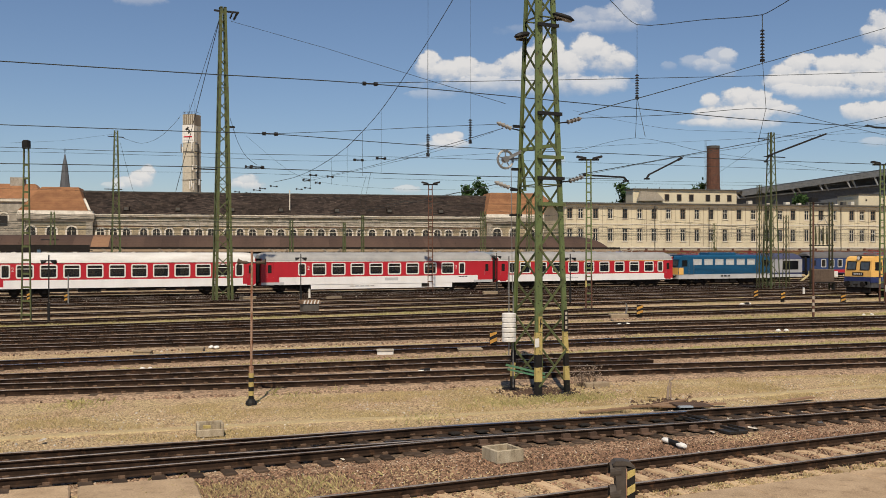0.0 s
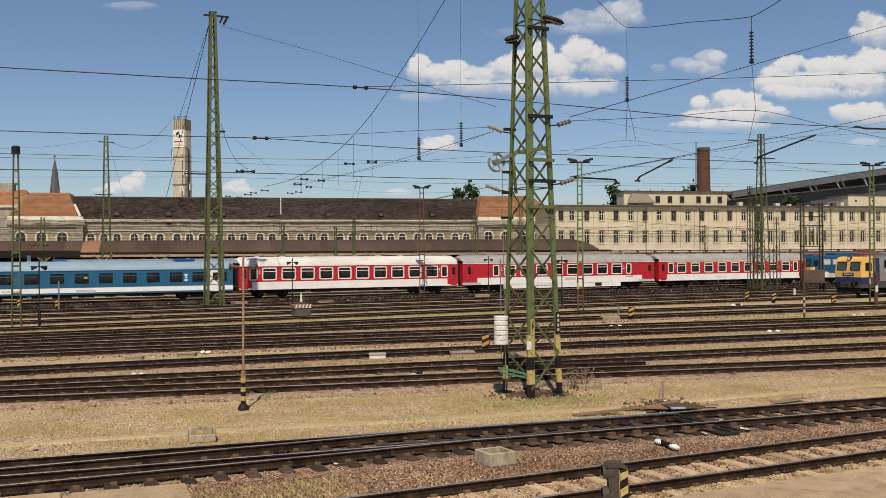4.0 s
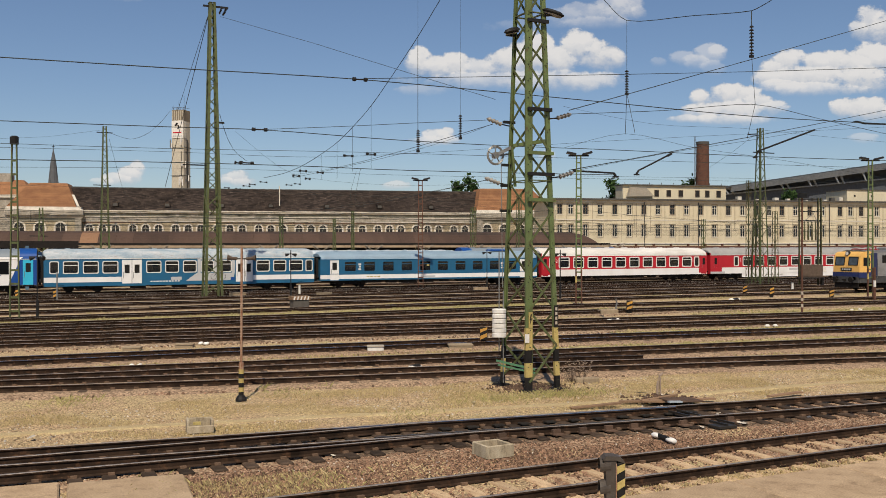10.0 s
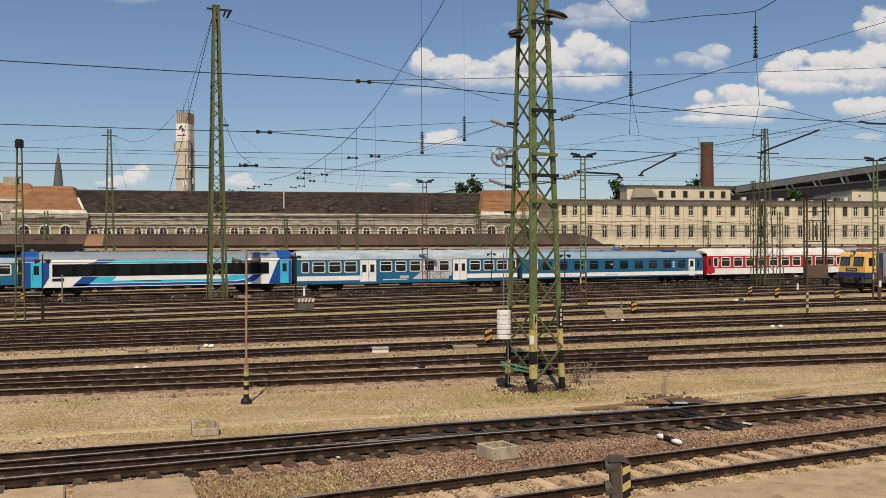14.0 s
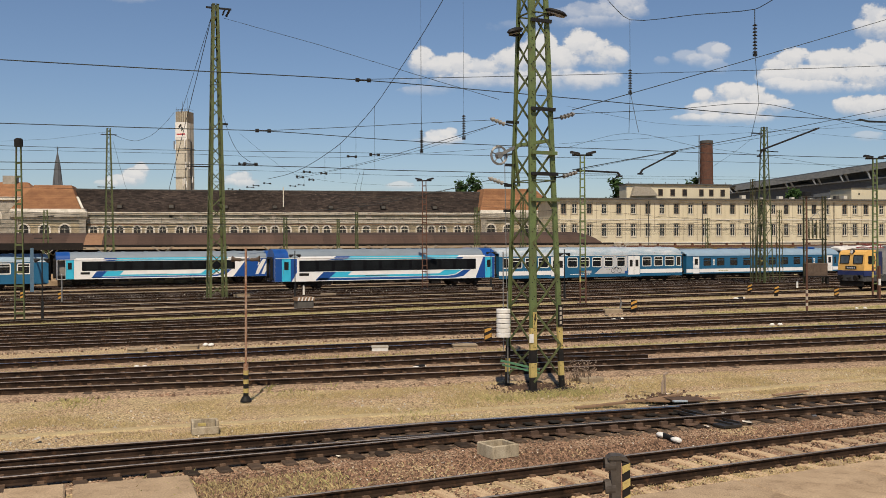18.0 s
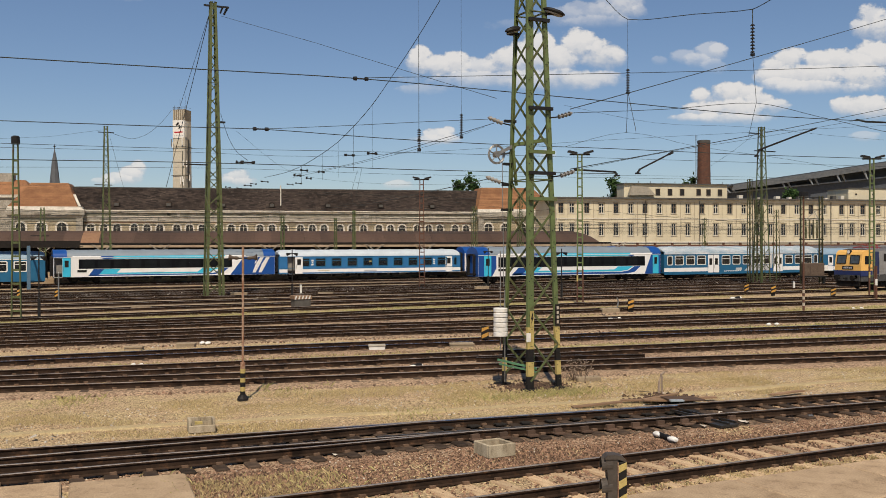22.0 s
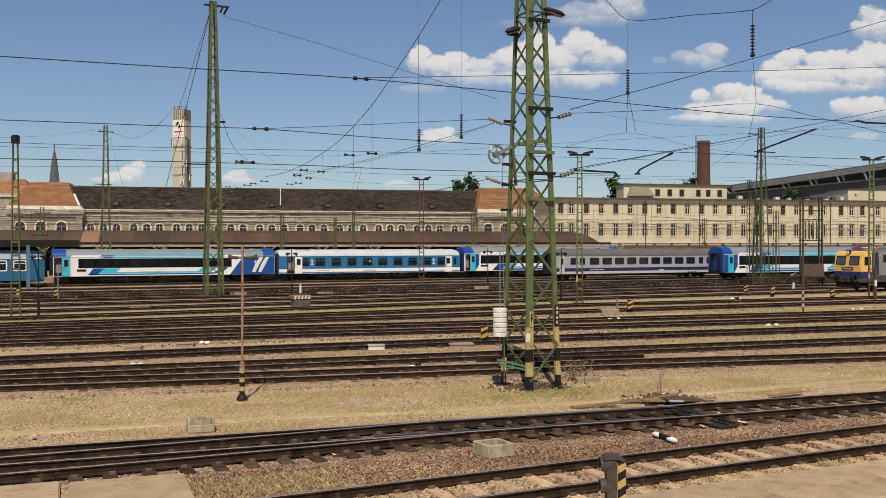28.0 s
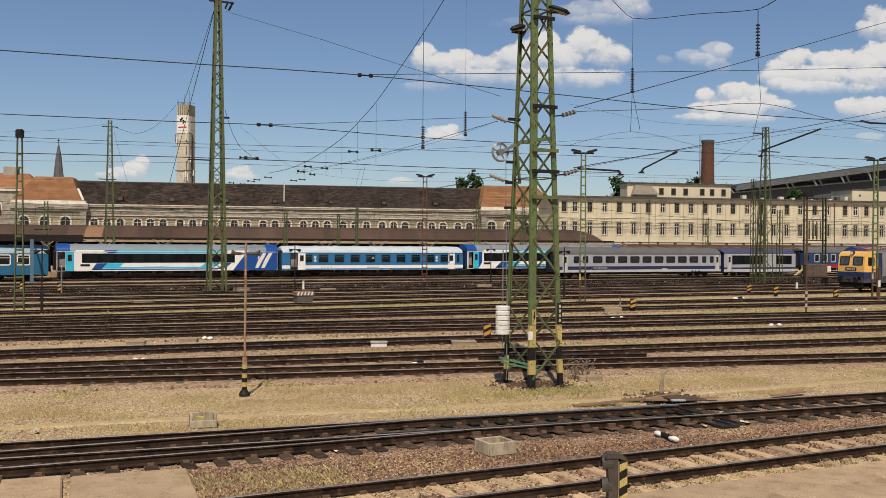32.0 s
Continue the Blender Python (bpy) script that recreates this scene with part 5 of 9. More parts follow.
    while k < L - 2.6:
        for ys in (-0.95, 0.95):
            seats.box(k - 0.1, k + 0.08, ys - 0.42, ys + 0.42, 1.24, 2.3)
            seats.box(k - 0.1, k + 0.5, ys - 0.42, ys + 0.42, 1.55, 1.7)
        k += 1.05
    tagged(part("seats", seats, M_SEAT, t), kind="stuff")
    part("partition", Shape().box(x0 + 1.9, x0 + 1.95, -1.35, 1.35, 1.24, 3.1).box(x1 - 1.95, x1 - 1.9, -1.35, 1.35, 1.24, 3.1), M_INTERIOR, t)
    if skirt:
        part("skirt", Shape().prism([(skirt[0], 0.3), (skirt[1], 0.3), (skirt[1], sill), (skirt[0], sill)], -W2 + 0.03, -W2 + 0.06, "y"), skirt[2], t)
    bogies(t, (3.7, L - 3.7), rolls=rolls)
    if band_glass:
        for a, b in band_glass:
            part("window_band", Shape().box(a, b, -W2 - 0.012, -W2 + 0.0, wz0 - 0.08, wz1 + 0.05), M_BANDGLASS, t)
            k = a + 0.35
            while k < b - 1.0:
                part("pane", Shape().box(k, k + 1.35, -W2 - 0.016, -W2 - 0.012, wz0 + 0.02, wz1 - 0.03), M_BANDPANE, t)
                k += 1.72
    for nm, mat2, ring, lift in decals:
        part(nm, Shape().prism(ring, -W2 - 0.004 - lift * 0.003, -W2 - lift * 0.003, "y"), mat2, t)
    for body, size, mat2, tx, tz in texts:
        letters(body, size, mat2, t, pose(tx, -W2 - 0.006, tz, 90, 0, 0))
    if low != 1.0:
        for o in t.children:
            if not o.name.startswith(("bogie", "wheelset", "buffer", "coupling")):
                o.matrix_basis = Matrix.Diagonal((1, 1, low, 1)) @ o.matrix_basis
    return t


M_BANDGLASS = paint("black_window_band", (0.006, 0.0065, 0.008), (0.009, 0.0095, 0.011), rough=0.35, bump=0.0, grit=0.05, spec=0.03)
M_BANDPANE = paint("smoked_pane", (0.014, 0.016, 0.018), (0.007, 0.008, 0.009), rough=0.25, bump=0.0, grit=0.05, scale=0.6, spec=0.05)


def even(a, b, n, w):
    """n windows of width w with their centres evenly from a to b."""
    return [(a + (b - a) * i / (n - 1) - w / 2, a + (b - a) * i / (n - 1) + w / 2) for i in range(n)]


MOVING = []
RED_BANDS = [(0.0, M_COACHWHITE), (1.55, M_RED)]
BLUE_BANDS = [(0.0, M_BLUE), (0.95, M_COACHWHITE), (1.42, M_BLUE)]


def bars(x, z, n, w, h, gap, mat, nm="inscription"):
    """A line of unreadable writing as plain bars."""
    return [(nm, mat, [(x + i * (w + gap), z), (x + i * (w + gap) + w, z), (x + i * (w + gap) + w, z + h), (x + i * (w + gap), z + h)], 1) for i in range(n)]


def quad(nm, mat, x0, x1, z0, z1, lift=0, slant=0.0):
    return (nm, mat, [(x0, z0), (x1, z0), (x1 + slant, z1), (x0 + slant, z1)], lift)


def red_coaches():
    # first class, grey roof, yellow line over the windows
    L = 24.5
    d = [quad("yellow_stripe", M_LOCOYELLOW, 1.6, L - 1.6, 3.0, 3.06), quad("red_door_panel", M_RED, 0.28, 1.55, 0.95, 1.56), quad("red_door_panel", M_RED, L - 1.55, L - 0.28, 0.95, 1.56)] + bars(9, 1.1, 3, 0.5, 0.08, 0.12, M_COACHGREY)
    c = coach("red and white first-class coach with grey roof", L, 49.95, TRAIN_Y, RED_BANDS, M_ROOFGREY, [(3.1 + 2.12 * i, 4.4 + 2.12 * i) for i in range(9)], [(0.55, 1.35), (23.12, 23.95)], True, small=[(1.75, 2.5), (22.02, 22.75)],
              decals=d, texts=[("1", 0.5, M_WHITE, 2.72, 2.3), ("1", 0.5, M_WHITE, 21.6, 2.3)], door_mat=M_RED, group="moving coaches")
    MOVING.append(c)
    # second class with deep skirt
    L = 26.4
    d = [quad("red_end_panel", M_RED, 0.28, 2.1, 0.95, 1.56), quad("red_end_panel", M_RED, L - 2.1, L - 0.28, 0.95, 1.56), quad("grey_sill", M_COACHGREY, 0.28, 2.6, 0.78, 1.05, 1), quad("grey_sill", M_COACHGREY, L - 2.6, L - 0.28, 0.78, 1.05, 1), quad("vent_grille", M_COACHGREY, 13.4, 14.9, 1.1, 1.4)]
    d += bars(9.5, 0.55, 5, 0.45, 0.07, 0.12, M_ROOFGREY) + bars(22.0, 1.38, 3, 0.3, 0.1, 0.06, M_UNDER)
    c = coach("red and white second-class coach with deep white skirt", L, 23.45, TRAIN_Y, RED_BANDS, M_ROOFGREY, [(5.54 + 2.06 * i, 6.94 + 2.06 * i) for i in range(8)], [(0.75, 1.5), (25.05, 25.8)], True, small=[(4.1, 4.8), (22.05, 22.7)],
              decals=d, skirt=(5.4, L - 5.2, M_COACHWHITE), texts=[("2", 0.55, M_WHITE, 4.98, 2.3), ("2", 0.55, M_WHITE, 21.52, 2.3)], door_mat=M_RED, group="moving coaches")
    part("skirt_hatch", Shape().box(17.6, 18.5, -1.4, -1.38, 0.38, 0.75), M_UNDER, c)
    MOVING.append(c)
    # second class with white roof
    L = 24.5
    d = [quad("red_end_panel", M_RED, 0.28, 1.55, 0.95, 1.56), quad("red_end_panel", M_RED, L - 1.55, L - 0.28, 0.95, 1.56)]
    c = coach("red and white second-class coach with white roof", L, -1.05, TRAIN_Y, RED_BANDS, M_ROOFWHITE, [(2.62 + 1.975 * i, 4.0 + 1.975 * i) for i in range(10)], [(0.4, 1.15), (23.35, 24.1)], True, small=[(1.35, 2.05), (22.25, 22.95)],
              decals=d, texts=[("2", 0.5, M_WHITE, 2.17, 2.35), ("2", 0.5, M_WHITE, 21.85, 2.35)], door_mat=M_RED, group="moving coaches")
    MOVING.append(c)


def blue_coach(label, x, y, rolls, group, roof, bands=BLUE_BANDS, open_at=None, L=26.2):
    d = [quad("blue_line", M_BLUE, 0.3, L - 0.3, 1.5, 1.54, 0)] + bars(5.3, 1.12, 4, 0.3, 0.09, 0.1, M_YELLOW) + [quad("pictogram", M_WHITE, a, a + w, z, z + h) for e in (4.4, 21.25) for a, w, z, h in ((e, 0.3, 2.45, 0.22), (e + 0.06, 0.2, 2.2, 0.18), (e, 0.3, 1.92, 0.2))] + [quad("yellow_mark", M_YELLOW, 12.2, 12.5, 2.3, 2.5), quad("vent_grille", M_COACHGREY, 11.5, 13.2, 1.02, 1.2)]
    return coach(label, L, x, y, bands, roof, [(2.85 + 2.12 * i, 4.18 + 2.12 * i) for i in range(10)], [(1.32, 2.28), (L - 2.5, L - 1.5)], rolls, small=[(L - 1.25, L - 0.8)], rim_mat=M_BLUE, door_mat=M_COACHWHITE, decals=d, group=group, open_door=open_at, low=0.925)


def blue_coaches():
    L = 26.4
    c = blue_coach("blue coach with white waist stripe and pale doors", -27.3, TRAIN_Y, True, "moving coaches", M_ROOFBLUE)
    part("roof_cover", Shape().box(20.4, 22.4, -0.7, 0.7, 3.7, 3.9, ch=0.15), M_DEEPBLUE, c)
    MOVING.append(c)
    # bicycle coach with two double doors
    L = 26.0
    pale = M_COACHGREY
    d = [("pale_panel", pale, [(12.9, 0.95), (17.45, 0.95), (17.6, 1.68), (13.9, 1.68)], 1), quad("pale_panel", pale, 14.0, 14.3, 1.68, 2.98, 1), quad("pale_panel", pale, 15.6, 16.02, 1.68, 2.98, 1), quad("pale_panel", pale, 17.32, 17.62, 1.68, 2.98, 1), ("pale_panel", pale, [(14.0, 2.98), (17.62, 2.98), (17.7, 3.1), (14.3, 3.1)], 1)]
    d += bars(9.6, 0.9, 10, 0.2, 0.1, 0.08, M_COACHWHITE) + [quad("vent_grille", M_COACHGREY, 11.5, 12.5, 1.05, 1.35, 1), quad("blue_tag", M_DEEPBLUE, 17.2, 17.6, 0.95, 1.25, 2)] + bars(14.6, 1.4, 2, 0.16, 0.12, 0.2, M_GREENDOT, "green_dot")
    c = coach("blue and white bicycle coach with flaking roof and double doors", L, -53.4, TRAIN_Y, BLUE_BANDS, M_ROOFPEEL, [(1.95, 3.2), (3.66, 4.93), (5.36, 6.66), (9.28, 10.56), (11.02, 12.2), (12.68, 13.87), (14.37, 15.52), (16.1, 17.25), (19.8, 21.05), (21.52, 22.74), (23.15, 24.48)],
              [(7.04, 8.83), (17.72, 19.4)], True, small=[(0.8, 1.5), (24.86, 25.5)], win_z=(1.8, 2.85), rim_w=0.085, stripe_gap=(7.0, 19.45), door_mat=M_COACHWHITE, door_z=(0.6, 3.02), decals=d, group="moving coaches")
    for a, b in ((6.2, 9.7), (16.9, 20.2)):
        part("door_skirt", Shape().prism([(a, 0.79), (a + 0.55, 0.56), (b - 0.55, 0.56), (b, 0.79)], -1.415, -1.40, "y"), M_BLUE, c)
    for cx in (15.55, 16.45):
        part("bicycle_wheel", Shape().path([(cx + 0.27 * math.cos(a), -1.435, 1.32 + 0.27 * math.sin(a)) for a in [2 * math.pi * i / 18 for i in range(19)]], 0.02, 4), M_BLACK, c)
    part("bicycle_sign", Shape().path([(15.55, -1.435, 1.32), (15.82, -1.435, 1.66), (16.25, -1.435, 1.64), (16.45, -1.435, 1.32)], 0.02, 4).path([(15.82, -1.435, 1.66), (16.0, -1.435, 1.32), (16.25, -1.435, 1.64)], 0.02, 4).path([(15.7, -1.435, 1.7), (15.95, -1.435, 1.7)], 0.02, 4), M_BLACK, c)
    MOVING.append(c)


M_GREENDOT = paint("green_dot", (0.12, 0.35, 0.08), (0.12, 0.33, 0.08), rough=0.5)


def new_coach(label, x, y, rolls, group, restaurant=False, open_at=None, L=26.0):
    """Modern blue, cyan and white coach with a black window band and slanting stripes."""
    if restaurant:
        stripes = [
            ("blue_stripe", M_DEEPBLUE, [(4.0, 0.95), (5.0, 0.95), (5.7, 1.72), (4.55, 1.72)], 2),
            ("cyan_stripe", M_CYAN, [(5.0, 1.08), (6.9, 1.08), (7.5, 1.72), (5.7, 1.72)], 1),
            ("cyan_stripe", M_CYAN, [(6.9, 1.08), (17.2, 1.08), (19.0, 1.72), (16.9, 1.72), (16.3, 1.26), (7.05, 1.26)], 1),
            ("blue_stripe", M_DEEPBLUE, [(4.0, 0.9), (18.2, 0.9), (19.3, 1.1), (20.0, 1.72), (19.2, 1.72), (18.4, 1.12), (17.6, 1.04), (4.0, 1.04)], 2),
            ("blue_panel", M_DEEPBLUE, [(20.2, 0.8), (25.7, 0.8), (25.7, 3.12), (21.9, 3.12)], 2),
            ("cyan_stripe", M_CYAN, [(6.4, 2.95), (19.3, 2.95), (19.6, 3.1), (7.0, 3.1)], 1),
            ("blue_stripe", M_DEEPBLUE, [(5.2, 2.93), (6.4, 2.93), (7.2, 3.1), (6.0, 3.1)], 2)]
        for k in range(2):
            stripes.append(("white_fork_mark", M_WHITE, [(22.9 + k * 0.75, 1.05), (23.3 + k * 0.75, 1.05), (24.3 + k * 0.75, 2.98), (23.85 + k * 0.75, 2.98), (23.3 + k * 0.75, 2.1)], 3))
        stripes.append(("white_fork_mark", M_WHITE, [(23.15, 2.2), (23.3, 2.2), (23.62, 2.98), (23.48, 2.98)], 3))
        glassband = [(2.95, 20.4)]
    else:
        k = L / 26.0
        stripes = [
            ("blue_stripe", M_DEEPBLUE, [(4.6 * k, 0.9), (5.9 * k, 0.9), (6.9 * k, 1.72), (5.5 * k, 1.72)], 2),
            ("cyan_stripe", M_CYAN, [(5.9 * k, 1.14), (7.9 * k, 1.14), (8.6 * k, 1.72), (6.6 * k, 1.72)], 1),
            ("cyan_stripe", M_CYAN, [(7.9 * k, 1.14), (19.6 * k, 1.14), (20.8 * k, 1.3), (21.6 * k, 1.72), (19.4 * k, 1.72), (18.8 * k, 1.36), (8.1 * k, 1.34)], 1),
            ("blue_stripe", M_DEEPBLUE, [(4.6 * k, 0.86), (20.6 * k, 0.86), (21.8 * k, 1.05), (22.7 * k, 1.72), (21.8 * k, 1.72), (20.9 * k, 1.22), (20.0 * k, 1.08), (5.0 * k, 1.08)], 2),
            ("cyan_stripe", M_CYAN, [(7.6 * k, 2.95), (20.8 * k, 2.95), (21.1 * k, 3.1), (8.2 * k, 3.1)], 1),
            ("blue_stripe", M_DEEPBLUE, [(5.9 * k, 2.93), (7.6 * k, 2.93), (8.4 * k, 3.1), (6.9 * k, 3.1)], 2),
            ("blue_stripe", M_DEEPBLUE, [(20.8 * k, 2.93), (21.6 * k, 2.93), (21.8 * k, 3.1), (21.1 * k, 3.1)], 2),
            ("blue_panel", M_DEEPBLUE, [(23.3 * k, 0.8), (25.7 * k, 0.8), (25.7 * k, 3.12), (24.3 * k, 3.12)], 2)]
        glassband = [(2.8, 22.8)]
    a = 1.22 if open_at is not None else 0.3
    stripes.append(("blue_panel", M_DEEPBLUE, [(a, 0.8), (2.0, 0.8), (2.55, 1.7), (2.55, 3.12), (a, 3.12)] if not restaurant else [(a, 0.8), (2.1, 0.8), (2.1, 3.12), (a, 3.12)], 2))
    stripes += bars(9.9, 1.22, 6, 0.34, 0.1, 0.08, M_COACHGREY) + [quad("dark_display", M_BLACK, 2.8, 3.8, 1.35, 1.62, 3)]
    ends = Shape()
    doors = [(1.0 if rolls else 0.45, 1.9 if rolls else 1.2), (L - 1.45, L - 0.6)] if not restaurant else [(0.35, 1.2)]
    c = coach(label, L, x, y, [(0.0, M_COACHWHITE)], M_ROOFIC, [], doors, rolls, door_out=0.05, decals=stripes, door_mat=M_CYAN, band_glass=glassband, end_mat=M_DEEPBLUE, group=group, open_door=open_at, win_z=(1.85, 2.85), low=0.95 if restaurant else 1.0)
    q = L / 26.0
    run = ((2.1, 5.2, M_COACHWHITE, "white_shoulder"), (5.2, 6.6, M_DEEPBLUE, "blue_shoulder"), (6.6, 19.4, M_CYAN, "cyan_shoulder"), (19.4, 21.9, M_COACHWHITE, "white_shoulder")) if restaurant else ((2.6, 6.6 * q, M_COACHWHITE, "white_shoulder"), (6.6 * q, 8.2 * q, M_DEEPBLUE, "blue_shoulder"), (8.2 * q, 21.0 * q, M_CYAN, "cyan_shoulder"), (21.0 * q, 24.3 * q, M_COACHWHITE, "white_shoulder"))
    for a, b, m, nm in run:
        part(nm, Shape().add([(a, -1.437, 3.13), (b, -1.437, 3.13), (b + 0.25, -1.398, 3.30), (a + 0.25, -1.398, 3.30)], [(0, 1, 2, 3)]), m, c)
    for a, b in ((0.24, 1.7), (L - 1.7, L - 0.24)):
        prof = [(-1.435, 3.1), (-1.38, 3.39), (-1.22, 3.64), (-0.96, 3.84), (-0.6, 3.98), (0.0, 4.08), (0.6, 3.98), (0.96, 3.84), (1.22, 3.64), (1.38, 3.39), (1.435, 3.1)]
        part("roof_end", smooth_mesh(Shape().prism(prof, a, b, "x"), "roof_end", M_DEEPBLUE, 35), None, c, "deep blue raised roof end")
    if restaurant:
        for o in c.children:
            if o.name.startswith(("roof_end", "white_shoulder", "blue_shoulder", "cyan_shoulder")):
                o.matrix_basis = Matrix.Diagonal((1, 1, 0.95, 1))
    return c


def standing_stock():
    new_coach("blue, cyan and white restaurant coach standing at the platform", 6.5, 118.0, False, "standing coaches", True, open_at=0.35)
    blue_coach("blue coach with white stripe standing with an open door", 32.5, 118.0, False, "standing coaches", M_ROOFPALE, open_at=1.32, L=25.6, bands=[(0.0, M_COACHWHITE), (0.8, M_BLUE2), (0.98, M_COACHWHITE), (1.42, M_BLUE2)])
    new_coach("blue, cyan and white open coach standing behind others", 58.2, 118.0, False, "standing coaches", open_at=0.45)
    L = 26.2
    coach("silver-grey coach with navy waist band and dark roof", L, 62.9, 102.6, [(0.0, M_SILVERLOW), (1.05, M_NAVY), (1.5, M_SILVER)], M_ROOFDARK, [(5.5 + 1.9 * i, 6.82 + 1.9 * i) for i in range(9)], [(1.0, 1.75), (L - 1.2, L - 0.5)], win_z=(1.98, 2.78), rim_w=0.07, rim_mat=M_NAVY, low=0.95, small=[(2.65, 3.35), (4.0, 4.7), (22.8, 23.4), (24.1, 24.65)], sill=0.72,
          decals=bars(5.5, 1.22, 6, 0.3, 0.12, 0.06, M_COACHGREY) + [quad("round_emblem", M_COACHGREY, 16.2, 17.0, 0.85, 1.2, 1)] + bars(21, 0.68, 3, 0.25, 0.18, 0.3, M_UNDER), end_mat=M_NAVY, split_pane=False, group="standing coaches", door_mat=M_COACHGREY)
    L = 13.2
    coach("navy and grey driving coach with wide windows", L + 0.2, 89.1, 102.6, [(0.0, M_SILVERLOW), (1.0, M_NAVY), (1.25, M_SILVER)], M_ROOFNAVY, [], [(0.9, 1.6)], low=0.95, band_glass=[(1.7, 7.1), (9.6, 12.4)], sill=0.6, group="standing coaches", door_mat=M_COACHGREY, end_mat=M_NAVY)
    coach("plain blue coach standing under the platform roof", 24.5, -18.6, 112.0, [(0.0, M_BLUE)], M_ROOFBLUE, even(3, 21.8, 11, 1.2), [(0.8, 1.6)], low=0.92, group="standing coaches", sill=0.6)
    L = 24.5
    coach("blue sleeping coach with red lower lettering band", L, 110.0, 109.0, [(0.0, M_NAVY2), (0.9, M_RED), (1.35, M_NAVY2)], M_ROOFDARK, even(3, L - 3, 12, 0.9), [(0.8, 1.6)], rim_mat=M_COACHGREY, group="standing coaches", split_pane=False)
    t = thing("buffer_stop", "yellow steel buffer stop at the end of a siding", "buffer stop", (105.4, 101.8, RAIL_TOP - STATION_DROP))
    for y in (-0.75, 0.75):
        part("rear_strut", Shape().beam((2.6, y, -0.1), (0.2, y, 1.3), 0.22), M_YELLOW2, t)
        part("upright", Shape().beam((0, y, -0.15), (0.3, y, 1.6), 0.25), M_YELLOW2, t)
        part("front_strut", Shape().beam((-2.0, y, -0.1), (0.2, y, 1.2), 0.2), M_YELLOW2, t)
    part("cross_beam", Shape().box(-0.1, 0.3, -1.3, 1.3, 0.9, 1.35), M_YELLOW2, t)


M_SILVER = paint("silver_grey_coach_paint", (0.36, 0.365, 0.38), (0.31, 0.315, 0.33), rough=0.4, scale=0.8, fine=12, bump=0.02, grit=0.08)
M_SILVERLOW = paint("pale_silver_coach_paint", (0.46, 0.465, 0.48), (0.39, 0.395, 0.41), rough=0.4, scale=0.8, fine=12, bump=0.02, grit=0.08)
M_BLUE2 = paint("bright_blue_coach_paint", (0.03, 0.15, 0.34), (0.026, 0.13, 0.30), rough=0.38, scale=0.8, fine=12, bump=0.02, grit=0.08)
M_NAVY2 = paint("dusty_blue_coach_paint", (0.03, 0.055, 0.15), (0.027, 0.05, 0.13), rough=0.42, scale=0.8, fine=12, bump=0.02, grit=0.08)
M_ROOFNAVY = paint("navy_coach_roof", (0.06, 0.065, 0.12), (0.05, 0.055, 0.10), rough=0.5, scale=0.8)
M_YELLOW2 = paint("buffer_stop_yellow", (0.58, 0.49, 0.27), (0.45, 0.37, 0.2), rough=0.6)


